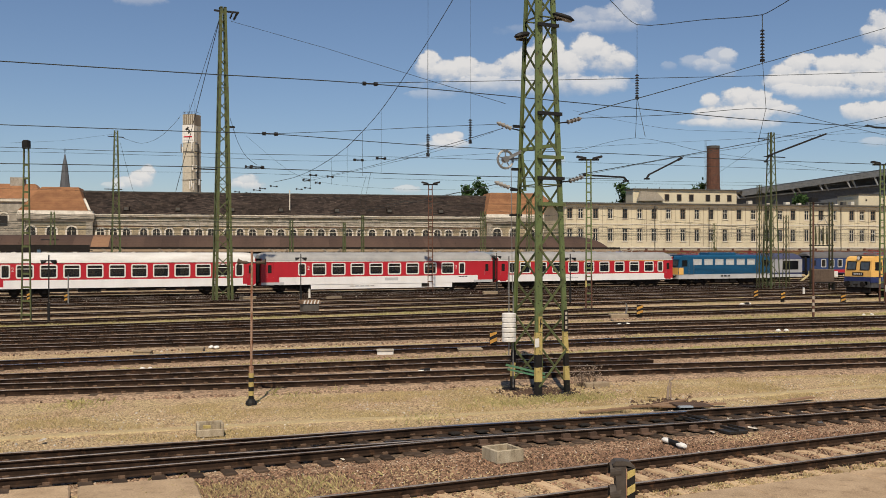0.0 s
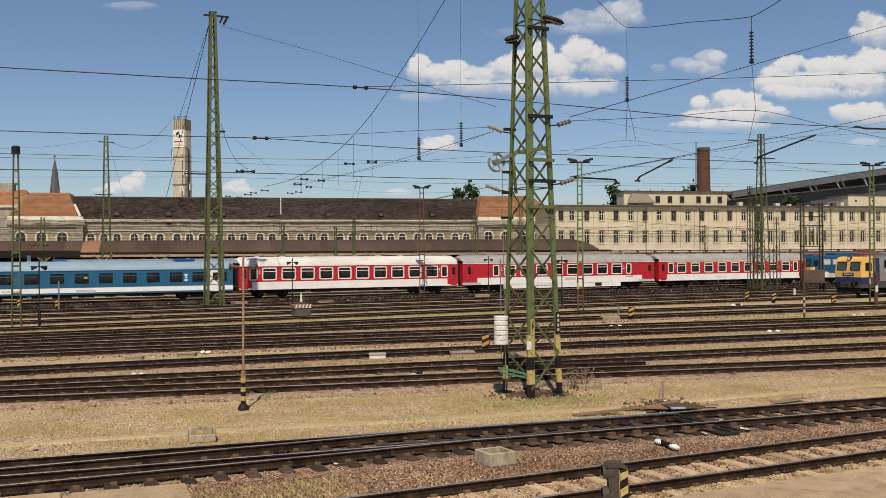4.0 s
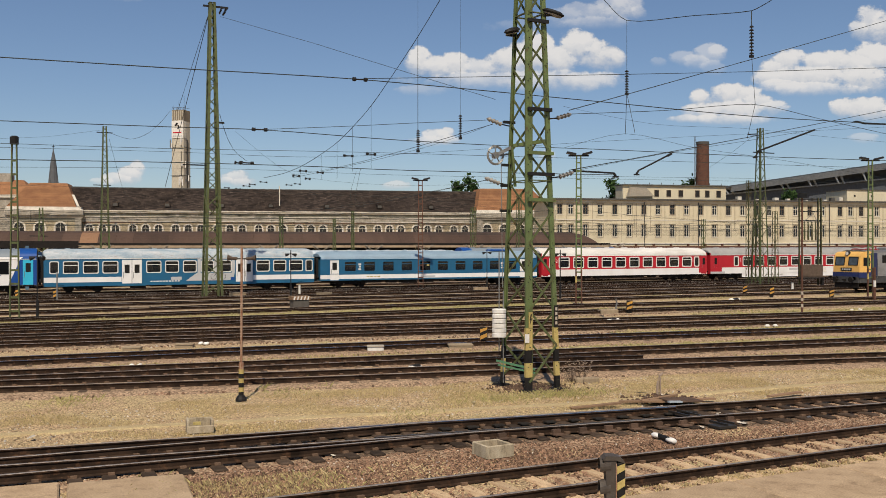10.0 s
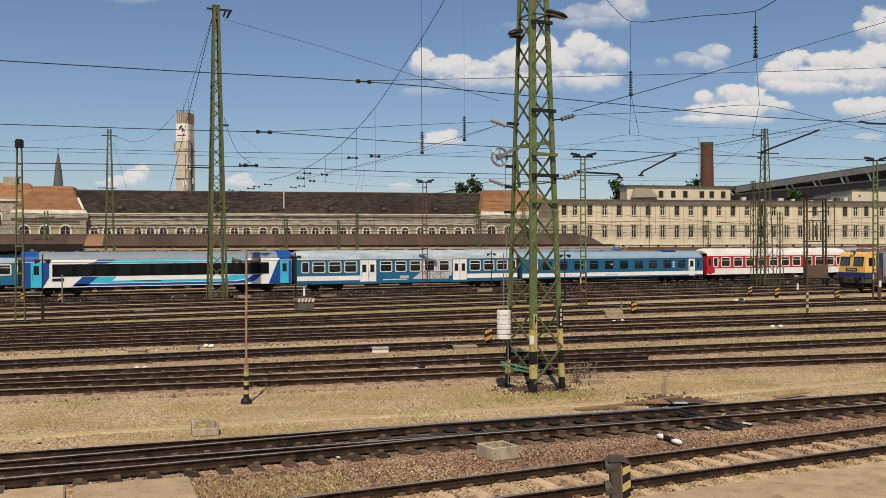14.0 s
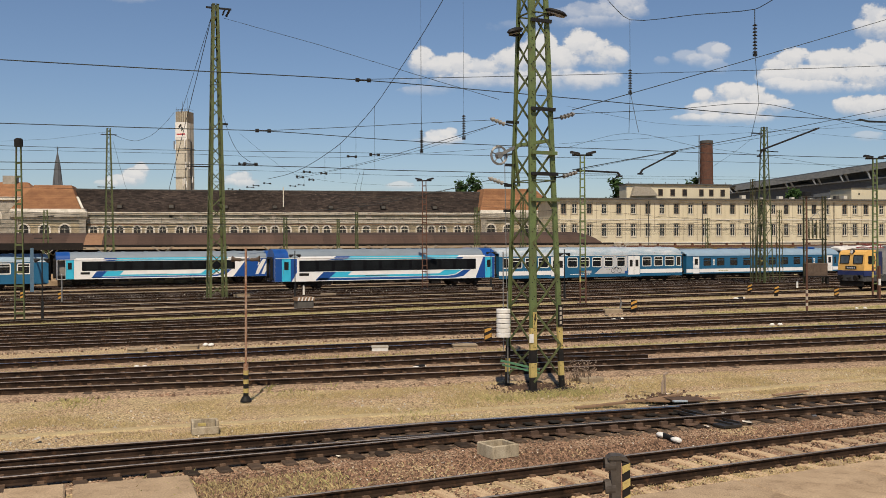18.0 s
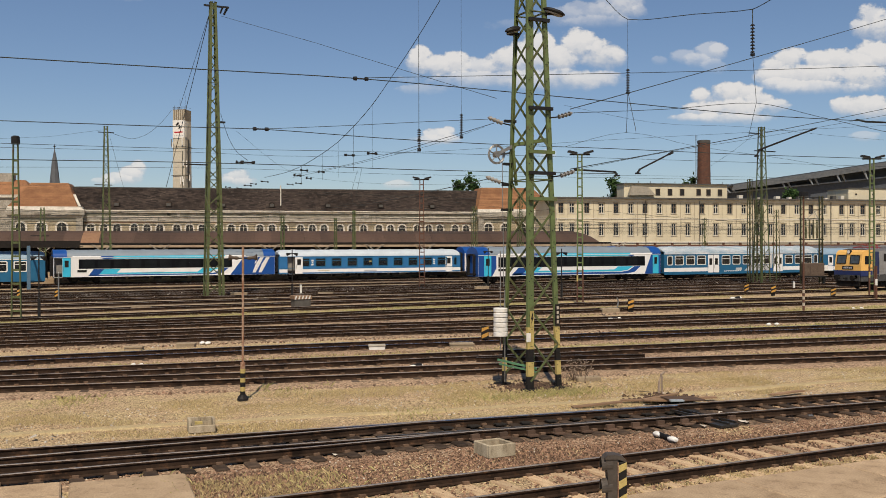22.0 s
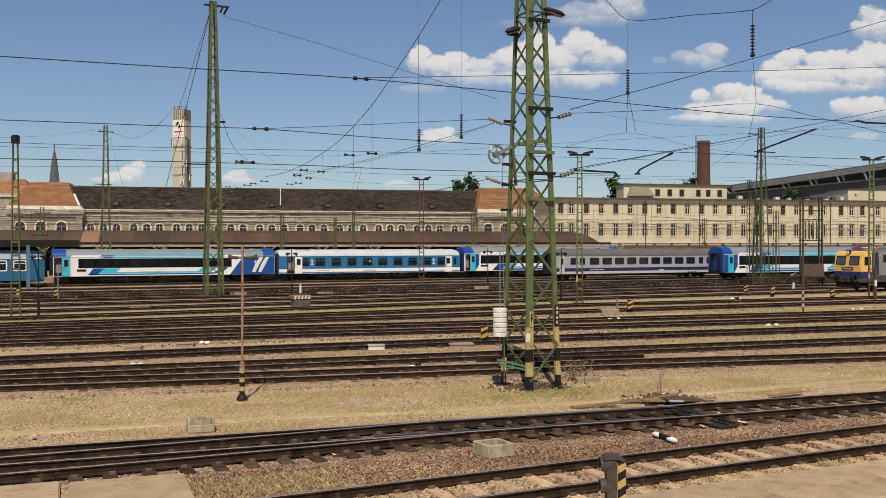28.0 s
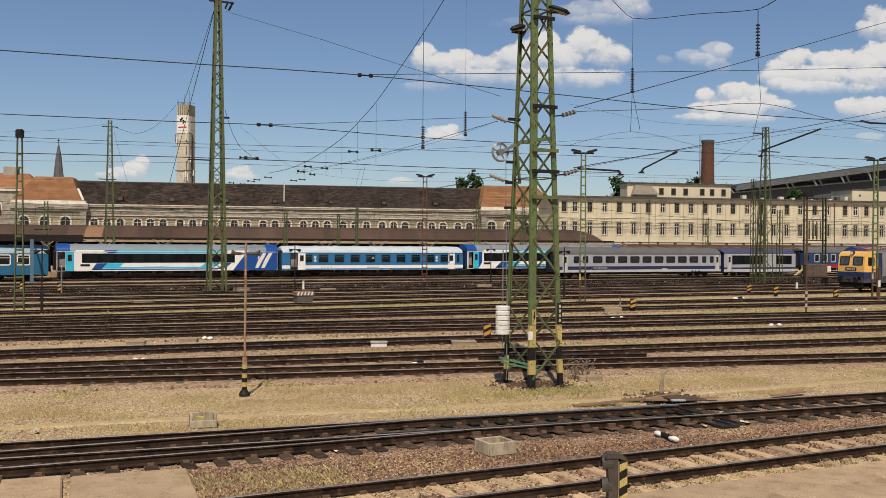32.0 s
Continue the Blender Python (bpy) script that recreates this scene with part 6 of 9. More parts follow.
def locomotive(label, at, side, cab, low, rolls=False, panes=6, group="locomotives", flip=False):
    """A four-axle box locomotive with a cab at each end."""
    L = 15.7
    t = thing("electric_locomotive", label, "locomotive", at, group)
    W2 = 1.48
    x0, x1 = 0.5, L - 0.5
    # frame and body between the cabs
    part("underframe", Shape().box(x0 + 0.05, x1 - 0.05, -W2 + 0.02, W2 - 0.02, 0.75, 1.35, ch=0.03), low, t)
    holes = [(2.75 + i * 1.7, 3.95 + i * 1.7, 2.5, 3.15) for i in range(panes)]
    for sg in (-1, 1):
        s = Shape().wall([2.0, L - 2.0], [1.35, 3.5], holes, -W2, 0.06, reveal=0)
        if sg > 0:
            s.v = [(a, -b, c) for a, b, c in s.v]
        part("side_wall", s, side, t)
    for a, b, z0, z1 in holes:
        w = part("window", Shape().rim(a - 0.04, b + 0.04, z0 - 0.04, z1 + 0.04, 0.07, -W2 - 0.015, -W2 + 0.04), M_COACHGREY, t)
        part("pane", Shape().box(a, b, -W2 + 0.03, -W2 + 0.04, z0, z1), M_PALEPANE, w)
    for k in range(5):
        part("rib", Shape().box(2.2, L - 2.2, -W2 - 0.012, -W2, 1.5 + 0.14 * k, 1.54 + 0.14 * k), side, t)
    # cabs: leaning front with raked windows
    for sg in (-1, 1):
        def X(d):
            return x0 + d if sg < 0 else x1 - d
        prof = [(0.0, 1.35), (0.0, 2.2), (0.16, 3.2), (0.28, 3.42), (0.55, 3.56), (1.0, 3.6), (1.5, 3.6), (1.5, 1.35)]
        ring = [(X(a), b) for a, b in prof]
        c = part("cab", Shape().prism(ring, -W2 + 0.0, W2, "y"), cab, t)
        for yy in (-0.75, 0.75):
            p = Shape().add([(X(0.03), yy - 0.5, 2.36), (X(0.03), yy + 0.5, 2.36), (X(0.15), yy + 0.5, 3.1), (X(0.15), yy - 0.5, 3.1)], [(0, 1, 2, 3)])
            p.v = [(a + sg * 0.02, b, c2) for a, b, c2 in p.v]
            part("windscreen", p, M_CABGLASS, c)
            fr = Shape()
            q = [Vector(v) for v in p.v]
            for i in range(4):
                fr.beam(q[i], q[(i + 1) % 4], 0.07, 0.05)
            part("windscreen_seal", fr, M_BLACK, c)
        part("side_window", Shape().box(min(X(0.5), X(1.3)), max(X(0.5), X(1.3)), -W2 - 0.02, -W2 - 0.005, 2.3, 3.05), M_BANDPANE, c)
        part("cab_door", Shape().box(min(X(1.55), X(2.2)), max(X(1.55), X(2.2)), -W2 - 0.02, -W2, 1.35, 3.3), side, t)
        for hx in (1.5, 2.25):
            part("handrail", Shape().tube((X(hx), -W2 - 0.06, 1.2), (X(hx), -W2 - 0.06, 2.9), 0.025), M_GREYMETAL, t)
        part("waist_band", Shape().box(min(X(-0.012), X(1.45)), max(X(-0.012), X(1.45)), -W2 - 0.012, W2 + 0.012, 1.36, 1.72), side, c)
        part("headlamp", Shape().tube((X(0.35), 0, 3.42), (X(0.1), 0, 3.42), 0.2, n=14), M_DARKMETAL, c)
        part("headlamp_glass", Shape().tube((X(0.1), 0, 3.42), (X(0.08), 0, 3.42), 0.16, n=14), M_WHITE, c)
        for yy in (-1.0, 1.0):
            part("marker_lamp", Shape().tube((X(0.05), yy, 1.15), (X(-0.1), yy, 1.15), 0.17, n=12), M_GREYMETAL, t)
        part("class_plate", Shape().box(min(X(0.0), X(-0.02)), max(X(0.0), X(-0.02)), -0.62, 0.62, 1.82, 2.12), M_BLACK, c, "dark plate with pale bars")
        for k in range(5):
            part("plate_bar", Shape().box(min(X(-0.02), X(-0.025)), max(X(-0.02), X(-0.025)), -0.48 + k * 0.2, -0.34 + k * 0.2, 1.9, 2.05), M_COACHGREY, c)
        part("snow_guard", Shape().box(min(X(0.0), X(0.12)), max(X(0.0), X(0.12)), -1.3, 1.3, 0.3, 0.8), M_UNDER, t)
        bx = X(-0.5)
        buffers(t, bx, sg)
        part("buffer_beam", Shape().box(min(X(0.0), X(-0.1)), max(X(0.0), X(-0.1)), -1.4, 1.4, 0.78, 1.32), low, t)
        part("steps", Shape().box(min(X(1.6), X(2.2)), max(X(1.6), X(2.2)), -W2, -W2 + 0.25, 0.45, 0.5), M_UNDER, t)
    ring = [(-W2, 3.45), (-1.3, 3.62), (-0.8, 3.72), (0.8, 3.72), (1.3, 3.62), (W2, 3.45)]
    part("roof", Shape().prism(ring, 1.4, L - 1.4, "x"), M_ROOFDARK if not flip else side, t)
    part("roof_hood", Shape().box(5.6, 9.9, -1.0, 1.0, 3.7, 4.0, ch=0.1), side, t)
    for px in (2.9, L - 2.9):
        p = Shape()
        for yy in (-0.75, 0.75):
            p.beam((px - 0.9, yy, 3.78), (px + 0.9, yy, 3.78), 0.07).beam((px - 0.8, yy, 3.82), (px + 0.9, yy * 0.7, 4.02), 0.045).beam((px + 0.9, yy * 0.7, 4.02), (px - 0.4, yy * 0.8, 4.12), 0.04)
        p.beam((px - 0.9, -0.75, 3.78), (px - 0.9, 0.75, 3.78), 0.07).beam((px + 0.9, -0.75, 3.78), (px + 0.9, 0.75, 3.78), 0.07)
        p.beam((px - 0.4, -0.9, 4.15), (px - 0.4, 0.9, 4.15), 0.06).beam((px - 0.1, -0.9, 4.15), (px - 0.1, 0.9, 4.15), 0.06)
        part("pantograph", p, M_REDMETAL, t, "folded red pantograph")
    for k in range(5):
        part("roof_insulator", insulator_shape((5.0 + k * 1.4, 0.6, 3.7), (5.0 + k * 1.4, 0.6, 4.1), 0.09, 3), M_REDMETAL, t)
    r = random.Random(3)
    for k in range(3):
        part("equipment_box", Shape().box(6.2 + k * 1.2, 7.2 + k * 1.2, -1.3, -0.5, 0.35, 0.76), M_UNDER, t)
    bogies(t, (3.7, L - 3.7), half=1.15, rolls=rolls)
    for k in range(3):
        part("white_mark", Shape().box(7.0 + k * 0.55, 7.35 + k * 0.55, -W2 - 0.005, -W2 + 0.02, 1.0, 1.18), M_UNDER, t)
    return t


M_CABGLASS = paint("grey_cab_glass", (0.09, 0.115, 0.13), (0.05, 0.06, 0.07), rough=0.12, bump=0.0, scale=1.2)
M_PALEPANE = paint("frosted_loco_pane", (0.55, 0.56, 0.54), (0.45, 0.46, 0.45), rough=0.3)
M_SILVERSIDE = paint("silver_grey_loco_side", (0.26, 0.255, 0.25), (0.2, 0.195, 0.19), rough=0.45)
M_LOCONAVY = paint("navy_loco_band", (0.018, 0.03, 0.12), (0.015, 0.025, 0.095), rough=0.45)
M_LOCOGREY = paint("grey_loco_frame", (0.075, 0.075, 0.077), (0.05, 0.05, 0.05), rough=0.6)


def locomotives():
    MOVING.append(locomotive("blue electric locomotive with yellow nose and pale side windows", (74.55, TRAIN_Y, RAIL_TOP - STATION_DROP), M_LOCOBLUE, M_LOCOBLUE, M_COACHGREY, rolls=True, flip=True))
    m = MOVING[-1]
    part("yellow_nose", Shape().box(0.44, 0.505, -1.4, 1.4, 1.3, 2.15).box(0.5, 1.2, -1.5, -1.46, 1.3, 2.15), M_LOCOYELLOW, m)
    t = locomotive("parked electric locomotive with yellow cab and grey sides", (70.6, 63.7, RAIL_TOP), M_SILVERSIDE, M_LOCOYELLOW, M_LOCOGREY, panes=0)
    part("blue_cab_band", Shape().box(0.46, 1.9, -1.505, 1.505, 1.22, 1.72), M_LOCONAVY, t)
    part("blue_side_panel", Shape().box(1.95, 2.75, -1.51, -1.485, 1.4, 3.45), M_NAVY, t)
    part("side_louvre", Shape().box(3.4, 13.0, -1.5, -1.482, 2.55, 3.25), M_UNDER, t)


red_coaches()
blue_coaches()
MOVING.append(new_coach("blue, cyan and white modern coach at the tail of the train", -78.8, TRAIN_Y, True, "moving coaches", L=25.4))
standing_stock()
locomotives()

# ---- buildings ----
TURN = -12.8


def lunette(t, x, z, r, y=0.0):
    """A round-headed window: recess, pane with bars, pale surround."""
    w = part("window", ring_arch(x, z, r + 0.34, r, y - 0.18, y + 0.02), M_ARCH, t)
    pts = [(x + r * math.cos(math.pi * i / 10), z + r * math.sin(math.pi * i / 10)) for i in range(11)] + [(x - r, z - 0.9), (x + r, z - 0.9)]
    part("pane", Shape().prism(pts, y - 0.03, y - 0.01, "y"), M_GLASSHOUSE2, w)
    part("glazing_bar", Shape().box(x - 0.04, x + 0.04, y - 0.06, y - 0.03, z - 0.9, z + r).box(x - r, x + r, y - 0.06, y - 0.03, z - 0.05, z + 0.05), M_CREAMTRIM, w)


def ring_arch(x, z, R, r, y0, y1):
    s = Shape()
    n = 12
    for i in range(n):
        a, b = math.pi * i / n, math.pi * (i + 1) / n
        q = [(x + R * math.cos(a), z + R * math.sin(a)), (x + R * math.cos(b), z + R * math.sin(b)), (x + r * math.cos(b), z + r * math.sin(b)), (x + r * math.cos(a), z + r * math.sin(a))]
        s.prism(q, y0, y1, "y")
    s.box(x - R, x - r, y0, y1, z - 0.9, z)
    s.box(x + r, x + R, y0, y1, z - 0.9, z)
    return s


M_ARCH = paint("limewashed_arch", (0.74, 0.69, 0.60), (0.56, 0.51, 0.43), rough=0.9, scale=0.9, fine=6, grit=0.3)
M_PALECORNICE = paint("pale_weathered_cornice", (0.62, 0.57, 0.49), (0.42, 0.38, 0.31), rough=0.9, scale=0.9, fine=5, grit=0.35)
M_GLASSHOUSE2 = paint("dark_hall_pane", (0.018, 0.017, 0.016), (0.035, 0.031, 0.028), rough=0.3, bump=0.0, spec=0.2)


def hip_roof(x0, x1, y0, y1, z0, z1, inset_x, inset_y, over=0.4):
    s = Shape()
    a = [(x0 - over, y0 - over, z0), (x1 + over, y0 - over, z0), (x1 + over, y1 + over, z0), (x0 - over, y1 + over, z0)]
    b = [(x0 + inset_x, y0 + inset_y, z1), (x1 - inset_x, y0 + inset_y, z1), (x1 - inset_x, y1 - inset_y, z1), (x0 + inset_x, y1 - inset_y, z1)]
    return s.add(a + b, [(0, 1, 5, 4), (1, 2, 6, 5), (2, 3, 7, 6), (3, 0, 4, 7), (4, 5, 6, 7), (3, 2, 1, 0)])


def station_hall():
    ox, oy = 18.68, 217.76
    at = pose(ox, oy, 0, 0, 0, TURN)
    t = thing("station_hall", "long station hall with brown slate roof and round-headed windows", "building", at)
    part("wall", Shape().box(0, 86.3, 0, 22, 0, 9.9), M_HALLWALL, t)
    part("base_wall", Shape().box(-0.05, 86.35, -0.08, 0, 0, 6.6), M_CORNICE, t)
    part("cornice", Shape().box(-0.1, 86.4, -0.45, 0.2, 11.5, 11.8).box(-0.1, 86.4, -0.6, 0.2, 11.8, 12.05), M_PALECORNICE, t)
    part("frieze", Shape().box(-0.05, 86.35, -0.12, 0.2, 10.75, 11.5), M_OCHREBAND, t)
    part("string_course", Shape().box(-0.05, 86.35, -0.22, 0.2, 10.6, 10.75), M_PALECORNICE, t)
    part("gutter_band", Shape().box(-0.05, 86.35, -0.08, 0.2, 9.9, 10.6), M_CORNICE, t)
    part("string_course", Shape().box(-0.05, 86.35, -0.2, 0.05, 9.62, 9.85), M_PALECORNICE, t)
    part("service_pipe", Shape().tube((0, -0.3, 9.35), (86.3, -0.3, 9.35), 0.06), M_RUSTPOST, t)
    rr = random.Random(8)
    for k in range(40):
        x = rr.uniform(0.5, 85)
        part("frieze_panel", Shape().box(x, x + rr.uniform(0.5, 1.2), -0.15, -0.115, 10.85, 11.4), M_CORNICE if k % 2 else M_OCHREBAND, t)
    x = 1.4
    k = 0
    while x < 85.5:
        lunette(t, x, 8.25, 0.72, -0.02)
        k += 1
        x += 2.65 if k % 3 else 3.55
    # mansard roof in courses of slate
    roof = part("roof", Shape().add([(-9, 0, 11.9), (95, 0, 11.9), (95, 9.5, 17.35), (-9, 9.5, 17.35), (95, 22, 11.9), (-9, 22, 11.9)], [(0, 1, 2, 3), (3, 2, 4, 5), (0, 3, 5), (1, 4, 2)]), M_BROWNROOF, t)
    slates = Shape()
    rr = random.Random(5)
    for j in range(22):
        a, b = j / 22, (j + 1) / 22
        x = -9 - rr.random()
        while x < 95:
            w = rr.uniform(0.55, 1.15)
            x0, x1 = max(x, -8.98), min(x + w - 0.025, 94.98)
            if x1 > x0 + 0.1:
                lift = rr.uniform(0.03, 0.09)
                slates.add([(x0, 9.5 * a - 0.02, 11.9 + 5.45 * a + lift), (x1, 9.5 * a - 0.02, 11.9 + 5.45 * a + lift), (x1, 9.5 * b, 11.9 + 5.45 * b + 0.02), (x0, 9.5 * b, 11.9 + 5.45 * b + 0.02)], [(0, 1, 2, 3)])
            x += w
    tagged(part("slating", slates, M_BROWNROOF, roof), kind="stuff")
    part("ridge_cap", Shape().box(-9, 95, 9.3, 9.8, 17.3, 17.5), M_DARKROOF, roof)
    for x in (6.5, 17.3, 28.8, 39.5, 52.0, 64.0, 76.0):
        d = part("dormer", Shape().prism([(x - 0.6, 12.9), (x + 0.6, 12.9), (x + 0.6, 13.7), (x, 14.1), (x - 0.6, 13.7)], 1.2, 3.6, "y"), M_BROWNROOF, roof)
        part("louvre", Shape().box(x - 0.45, x + 0.45, 1.15, 1.2, 13.0, 13.6), M_DARKROOF, d)
    part("vent_pipe", Shape().tube((41.5, 2.5, 13.0), (41.5, 2.5, 17.8), 0.13), M_CREAMTRIM, t)
    # end pavilions with hipped tile roofs
    for x0, x1, lab in ((-14.6, -0.1, ""), (86.4, 106.0, "")):
        p = thing("station_pavilion", "station end pavilion with hipped orange tile roof", "building", at, "end pavilions")
        part("wall", Shape().box(x0, x1, -1.2, 22, 0, 10.9), M_HALLWALL, p)
        part("pier", Shape().box(x0 - 0.1, x0 + 1.2, -1.5, -1.2, 0, 10.9), M_CORNICE, p)
        part("pier", Shape().box(x1 - 1.2, x1 + 0.1, -1.5, -1.2, 0, 10.9), M_CORNICE, p)
        part("cornice", Shape().box(x0 - 0.5, x1 + 0.5, -1.9, 22.2, 10.9, 11.9).box(x0 - 0.3, x1 + 0.3, -1.6, 22.1, 10.4, 10.9), M_CORNICE, p)
        part("frieze", Shape().box(x0, x1, -1.3, -1.2, 9.6, 10.4), M_OCHREBAND, p)
        part("roof", hip_roof(x0 + 0.3, x1 - 1.4, -1.0, 21, 12.6, 18.1, 2.6, 8, 0.5), M_TILE, p)
        rows_ = Shape()
        for j in range(14):
            a, b = j / 14, (j + 1) / 14
            xa, xb = x0 - 0.2 + 3.1 * a, x1 - 0.9 - 3.1 * a
            xc, xd = x0 - 0.2 + 3.1 * b, x1 - 0.9 - 3.1 * b
            rows_.add([(xa, -1.52 + 8.5 * a, 12.66 + 5.5 * a), (xb, -1.52 + 8.5 * a, 12.66 + 5.5 * a), (xd, -1.5 + 8.5 * b, 12.62 + 5.5 * b), (xc, -1.5 + 8.5 * b, 12.62 + 5.5 * b)], [(0, 1, 2, 3)])
        tagged(part("tiling", rows_, M_TILE, p), kind="stuff")
        part("roof_base", Shape().box(x0, x1, -1.3, 21.5, 11.9, 12.62), M_CREAMTRIM, p)
        part("hip_flashing", Shape().beam((x1 - 0.5, -1.5, 12.7), (x1 - 2.2, 3.0, 15.4), 0.5, 0.12), M_CREAMTRIM, p)
        part("roof_skirt", Shape().add([(x0 - 0.4, -1.9, 11.9), (x1 + 0.5, -1.9, 11.9), (x1 - 0.6, -1.5, 12.66), (x0 - 0.2, -1.5, 12.66), (x1 + 0.5, 21.8, 11.9), (x1 - 0.6, 21.5, 12.66)], [(0, 1, 2, 3), (1, 4, 5, 2)]), M_PALECORNICE, p)
        k = x0 + 2.3
        while k < x1 - 1.2:
            lunette(p, k, 8.35, 0.95, -1.22)
            k += 4.05
    # older building further off
    p = thing("old_building", "distant building with brown and orange tiled roof", "building", pose(-26, 236, 0, 0, 0, TURN))
    part("wall", Shape().box(0, 36, 0, 16, 0, 15.5), M_CORNICE, p)
    part("roof", hip_roof(0, 36, 0, 16, 15.5, 19.2, 3, 7, 0.5), M_TILE, p)
    part("parapet", Shape().box(-0.3, 36.3, -0.4, 0, 14.9, 15.6), M_CREAMTRIM, p)
    for k in range(7):
        part("window", ring_arch(3 + k * 5, 11.6, 1.1, 0.8, -0.1, 0.02), M_CREAMTRIM, p)
        part("pane", Shape().box(2.2 + k * 5, 3.8 + k * 5, -0.04, -0.01, 9.5, 11.8), M_GLASSHOUSE2, p)
    part("chimney_stack", Shape().box(28, 31, 6, 8, 18, 20.6), M_CORNICE, p)


def office_building():
    ox, oy = 109.76, 175.41
    t = thing("office_building", "long cream-rendered office building with tall paired windows", "building", pose(ox, oy, 0, 0, 0, TURN))
    LX = 130.0
    centres = [0.26 + 3.37 * i for i in range(0, 13)] + [44.2, 47.6, 50.8, 54.0, 57.4, 61.0, 64.3, 68.8, 71.5, 74.3, 78.4, 81.8, 85.2, 89, 92.5, 96, 100]
    centres = [c + 0.9 if c < 1 else c for c in centres]
    holes = []
    for c in centres:
        for z0, z1 in ((11.15, 13.3), (6.3, 8.95)):
            holes.append((c - 0.56, c + 0.56, z0, z1))
    part("wall", Shape().wall([0, LX], [0, 5.0, 14.2], holes, 0, 0.3), M_CREAM, t)
    part("end_wall", Shape().add([(0, 0, 0), (0, 14, 0), (0, 14, 14.2), (0, 0, 14.2)], [(0, 3, 2, 1)]), M_CREAM, t)
    part("back_wall", Shape().box(0.02, LX, 13.9, 14, 0, 14.2), M_CREAM, t)
    part("inner_floor", Shape().box(0.1, LX, 0.35, 13.8, 9.6, 9.9).box(0.1, LX, 3.0, 3.2, 0, 14.0), M_INTERIOR, t)
    for i, (x0, x1, z0, z1) in enumerate(holes):
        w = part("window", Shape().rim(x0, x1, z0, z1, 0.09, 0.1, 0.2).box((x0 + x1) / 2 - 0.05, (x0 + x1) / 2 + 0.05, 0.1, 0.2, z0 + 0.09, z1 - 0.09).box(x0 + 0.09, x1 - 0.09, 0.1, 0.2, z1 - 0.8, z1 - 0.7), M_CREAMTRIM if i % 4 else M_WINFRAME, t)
        part("pane", Shape().box(x0, x1, 0.15, 0.16, z0, z1), M_GLASSHOUSE, w)
        part("sill", Shape().box(x0 - 0.15, x1 + 0.15, -0.12, 0.1, z0 - 0.14, z0 - 0.01), M_CREAMTRIM, w)
    for i, (x0, x1, z0, z1) in enumerate(holes):
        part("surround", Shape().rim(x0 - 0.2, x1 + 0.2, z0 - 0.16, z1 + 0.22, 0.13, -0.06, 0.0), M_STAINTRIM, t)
    part("string_course", Shape().box(-0.05, LX, -0.1, 0.0, 9.85, 10.05), M_CREAMTRIM, t)
    for c in centres:
        part("pilaster_strip", Shape().box(c - 0.9, c - 0.72, -0.05, 0.0, 5.2, 13.9).box(c + 0.72, c + 0.9, -0.05, 0.0, 5.2, 13.9), M_CREAM, t)
        part("stain_streak", Shape().box(c + 1.5, c + 1.58 + 0.06 * (int(c * 7) % 3), -0.012, -0.004, 5.2 + (int(c * 5) % 4), 13.6), M_STAINTRIM, t)
    part("eaves", Shape().box(-0.6, LX + 0.5, -0.8, 14.6, 14.2, 14.55), M_DARKROOF, t)
    part("frieze", Shape().box(-0.05, LX, -0.12, 0.0, 13.7, 14.2), M_CREAMTRIM, t)
    part("string_course", Shape().box(-0.05, LX, -0.18, 0.0, 4.75, 5.0), M_CREAMTRIM, t)
    part("canopy_strip", Shape().box(-0.05, LX, -2.2, 0.0, 3.9, 4.3), M_RUSTPOST, t)
    for x in (20.6, 33.4, 58.9, 66.0):
        part("downpipe", Shape().tube((x, -0.12, 0), (x, -0.12, 13.9), 0.09), M_DARKROOF, t)
    for k in range(24):
        part("bracket", Shape().box(2 + 4.1 * k, 2.35 + 4.1 * k, -0.5, 0.0, 4.3, 4.75), M_RUSTPOST, t)
    # upper storeys set back on the roof
    u = part("roof_storey", Shape().box(16.4, 41.2, 2.0, 6, 14.55, 17.6), M_CREAM, t)
    part("roof_storey_eaves", Shape().box(16.2, 41.5, 1.6, 6.4, 17.6, 17.85), M_DARKROOF, t)
    for c in (24.4, 27.3, 30.2, 34.2, 36.6, 39.4):
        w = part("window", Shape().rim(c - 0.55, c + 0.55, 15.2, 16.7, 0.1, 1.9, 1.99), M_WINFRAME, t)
        part("pane", Shape().box(c - 0.45, c + 0.45, 1.95, 1.98, 15.3, 16.6), M_GLASSHOUSE2, w)
    part("lean_to", Shape().prism([(17.2, 15.1), (23.4, 15.2), (21.6, 17.0), (17.9, 17.2)], 0.9, 1.95, "y"), M_LEANTO, t)
    part("roof_storey", Shape().box(72.0, 84.0, 2.0, 10, 14.55, 17.2), M_CREAM, t)
    for c in (74.0, 78.5):
        part("vent_hole", Shape().box(c - 0.2, c + 0.2, 1.95, 2.0, 15.7, 16.1), M_BLACK, t)
    part("roof_storey_eaves", Shape().box(71.8, 84.2, 1.8, 10.2, 17.2, 17.4), M_DARKROOF, t)
    # chimneys and pots along the roof
    rr = random.Random(2)
    for k in range(14):
        x = 43 + k * 2.1 + rr.uniform(-0.5, 0.5)
        part("roof_stub", Shape().box(x, x + rr.uniform(0.4, 1.1), 3.0, 4.0, 14.55, 14.55 + rr.uniform(0.3, 1.2)), M_CREAMTRIM if k % 2 else M_DARKROOF, t)
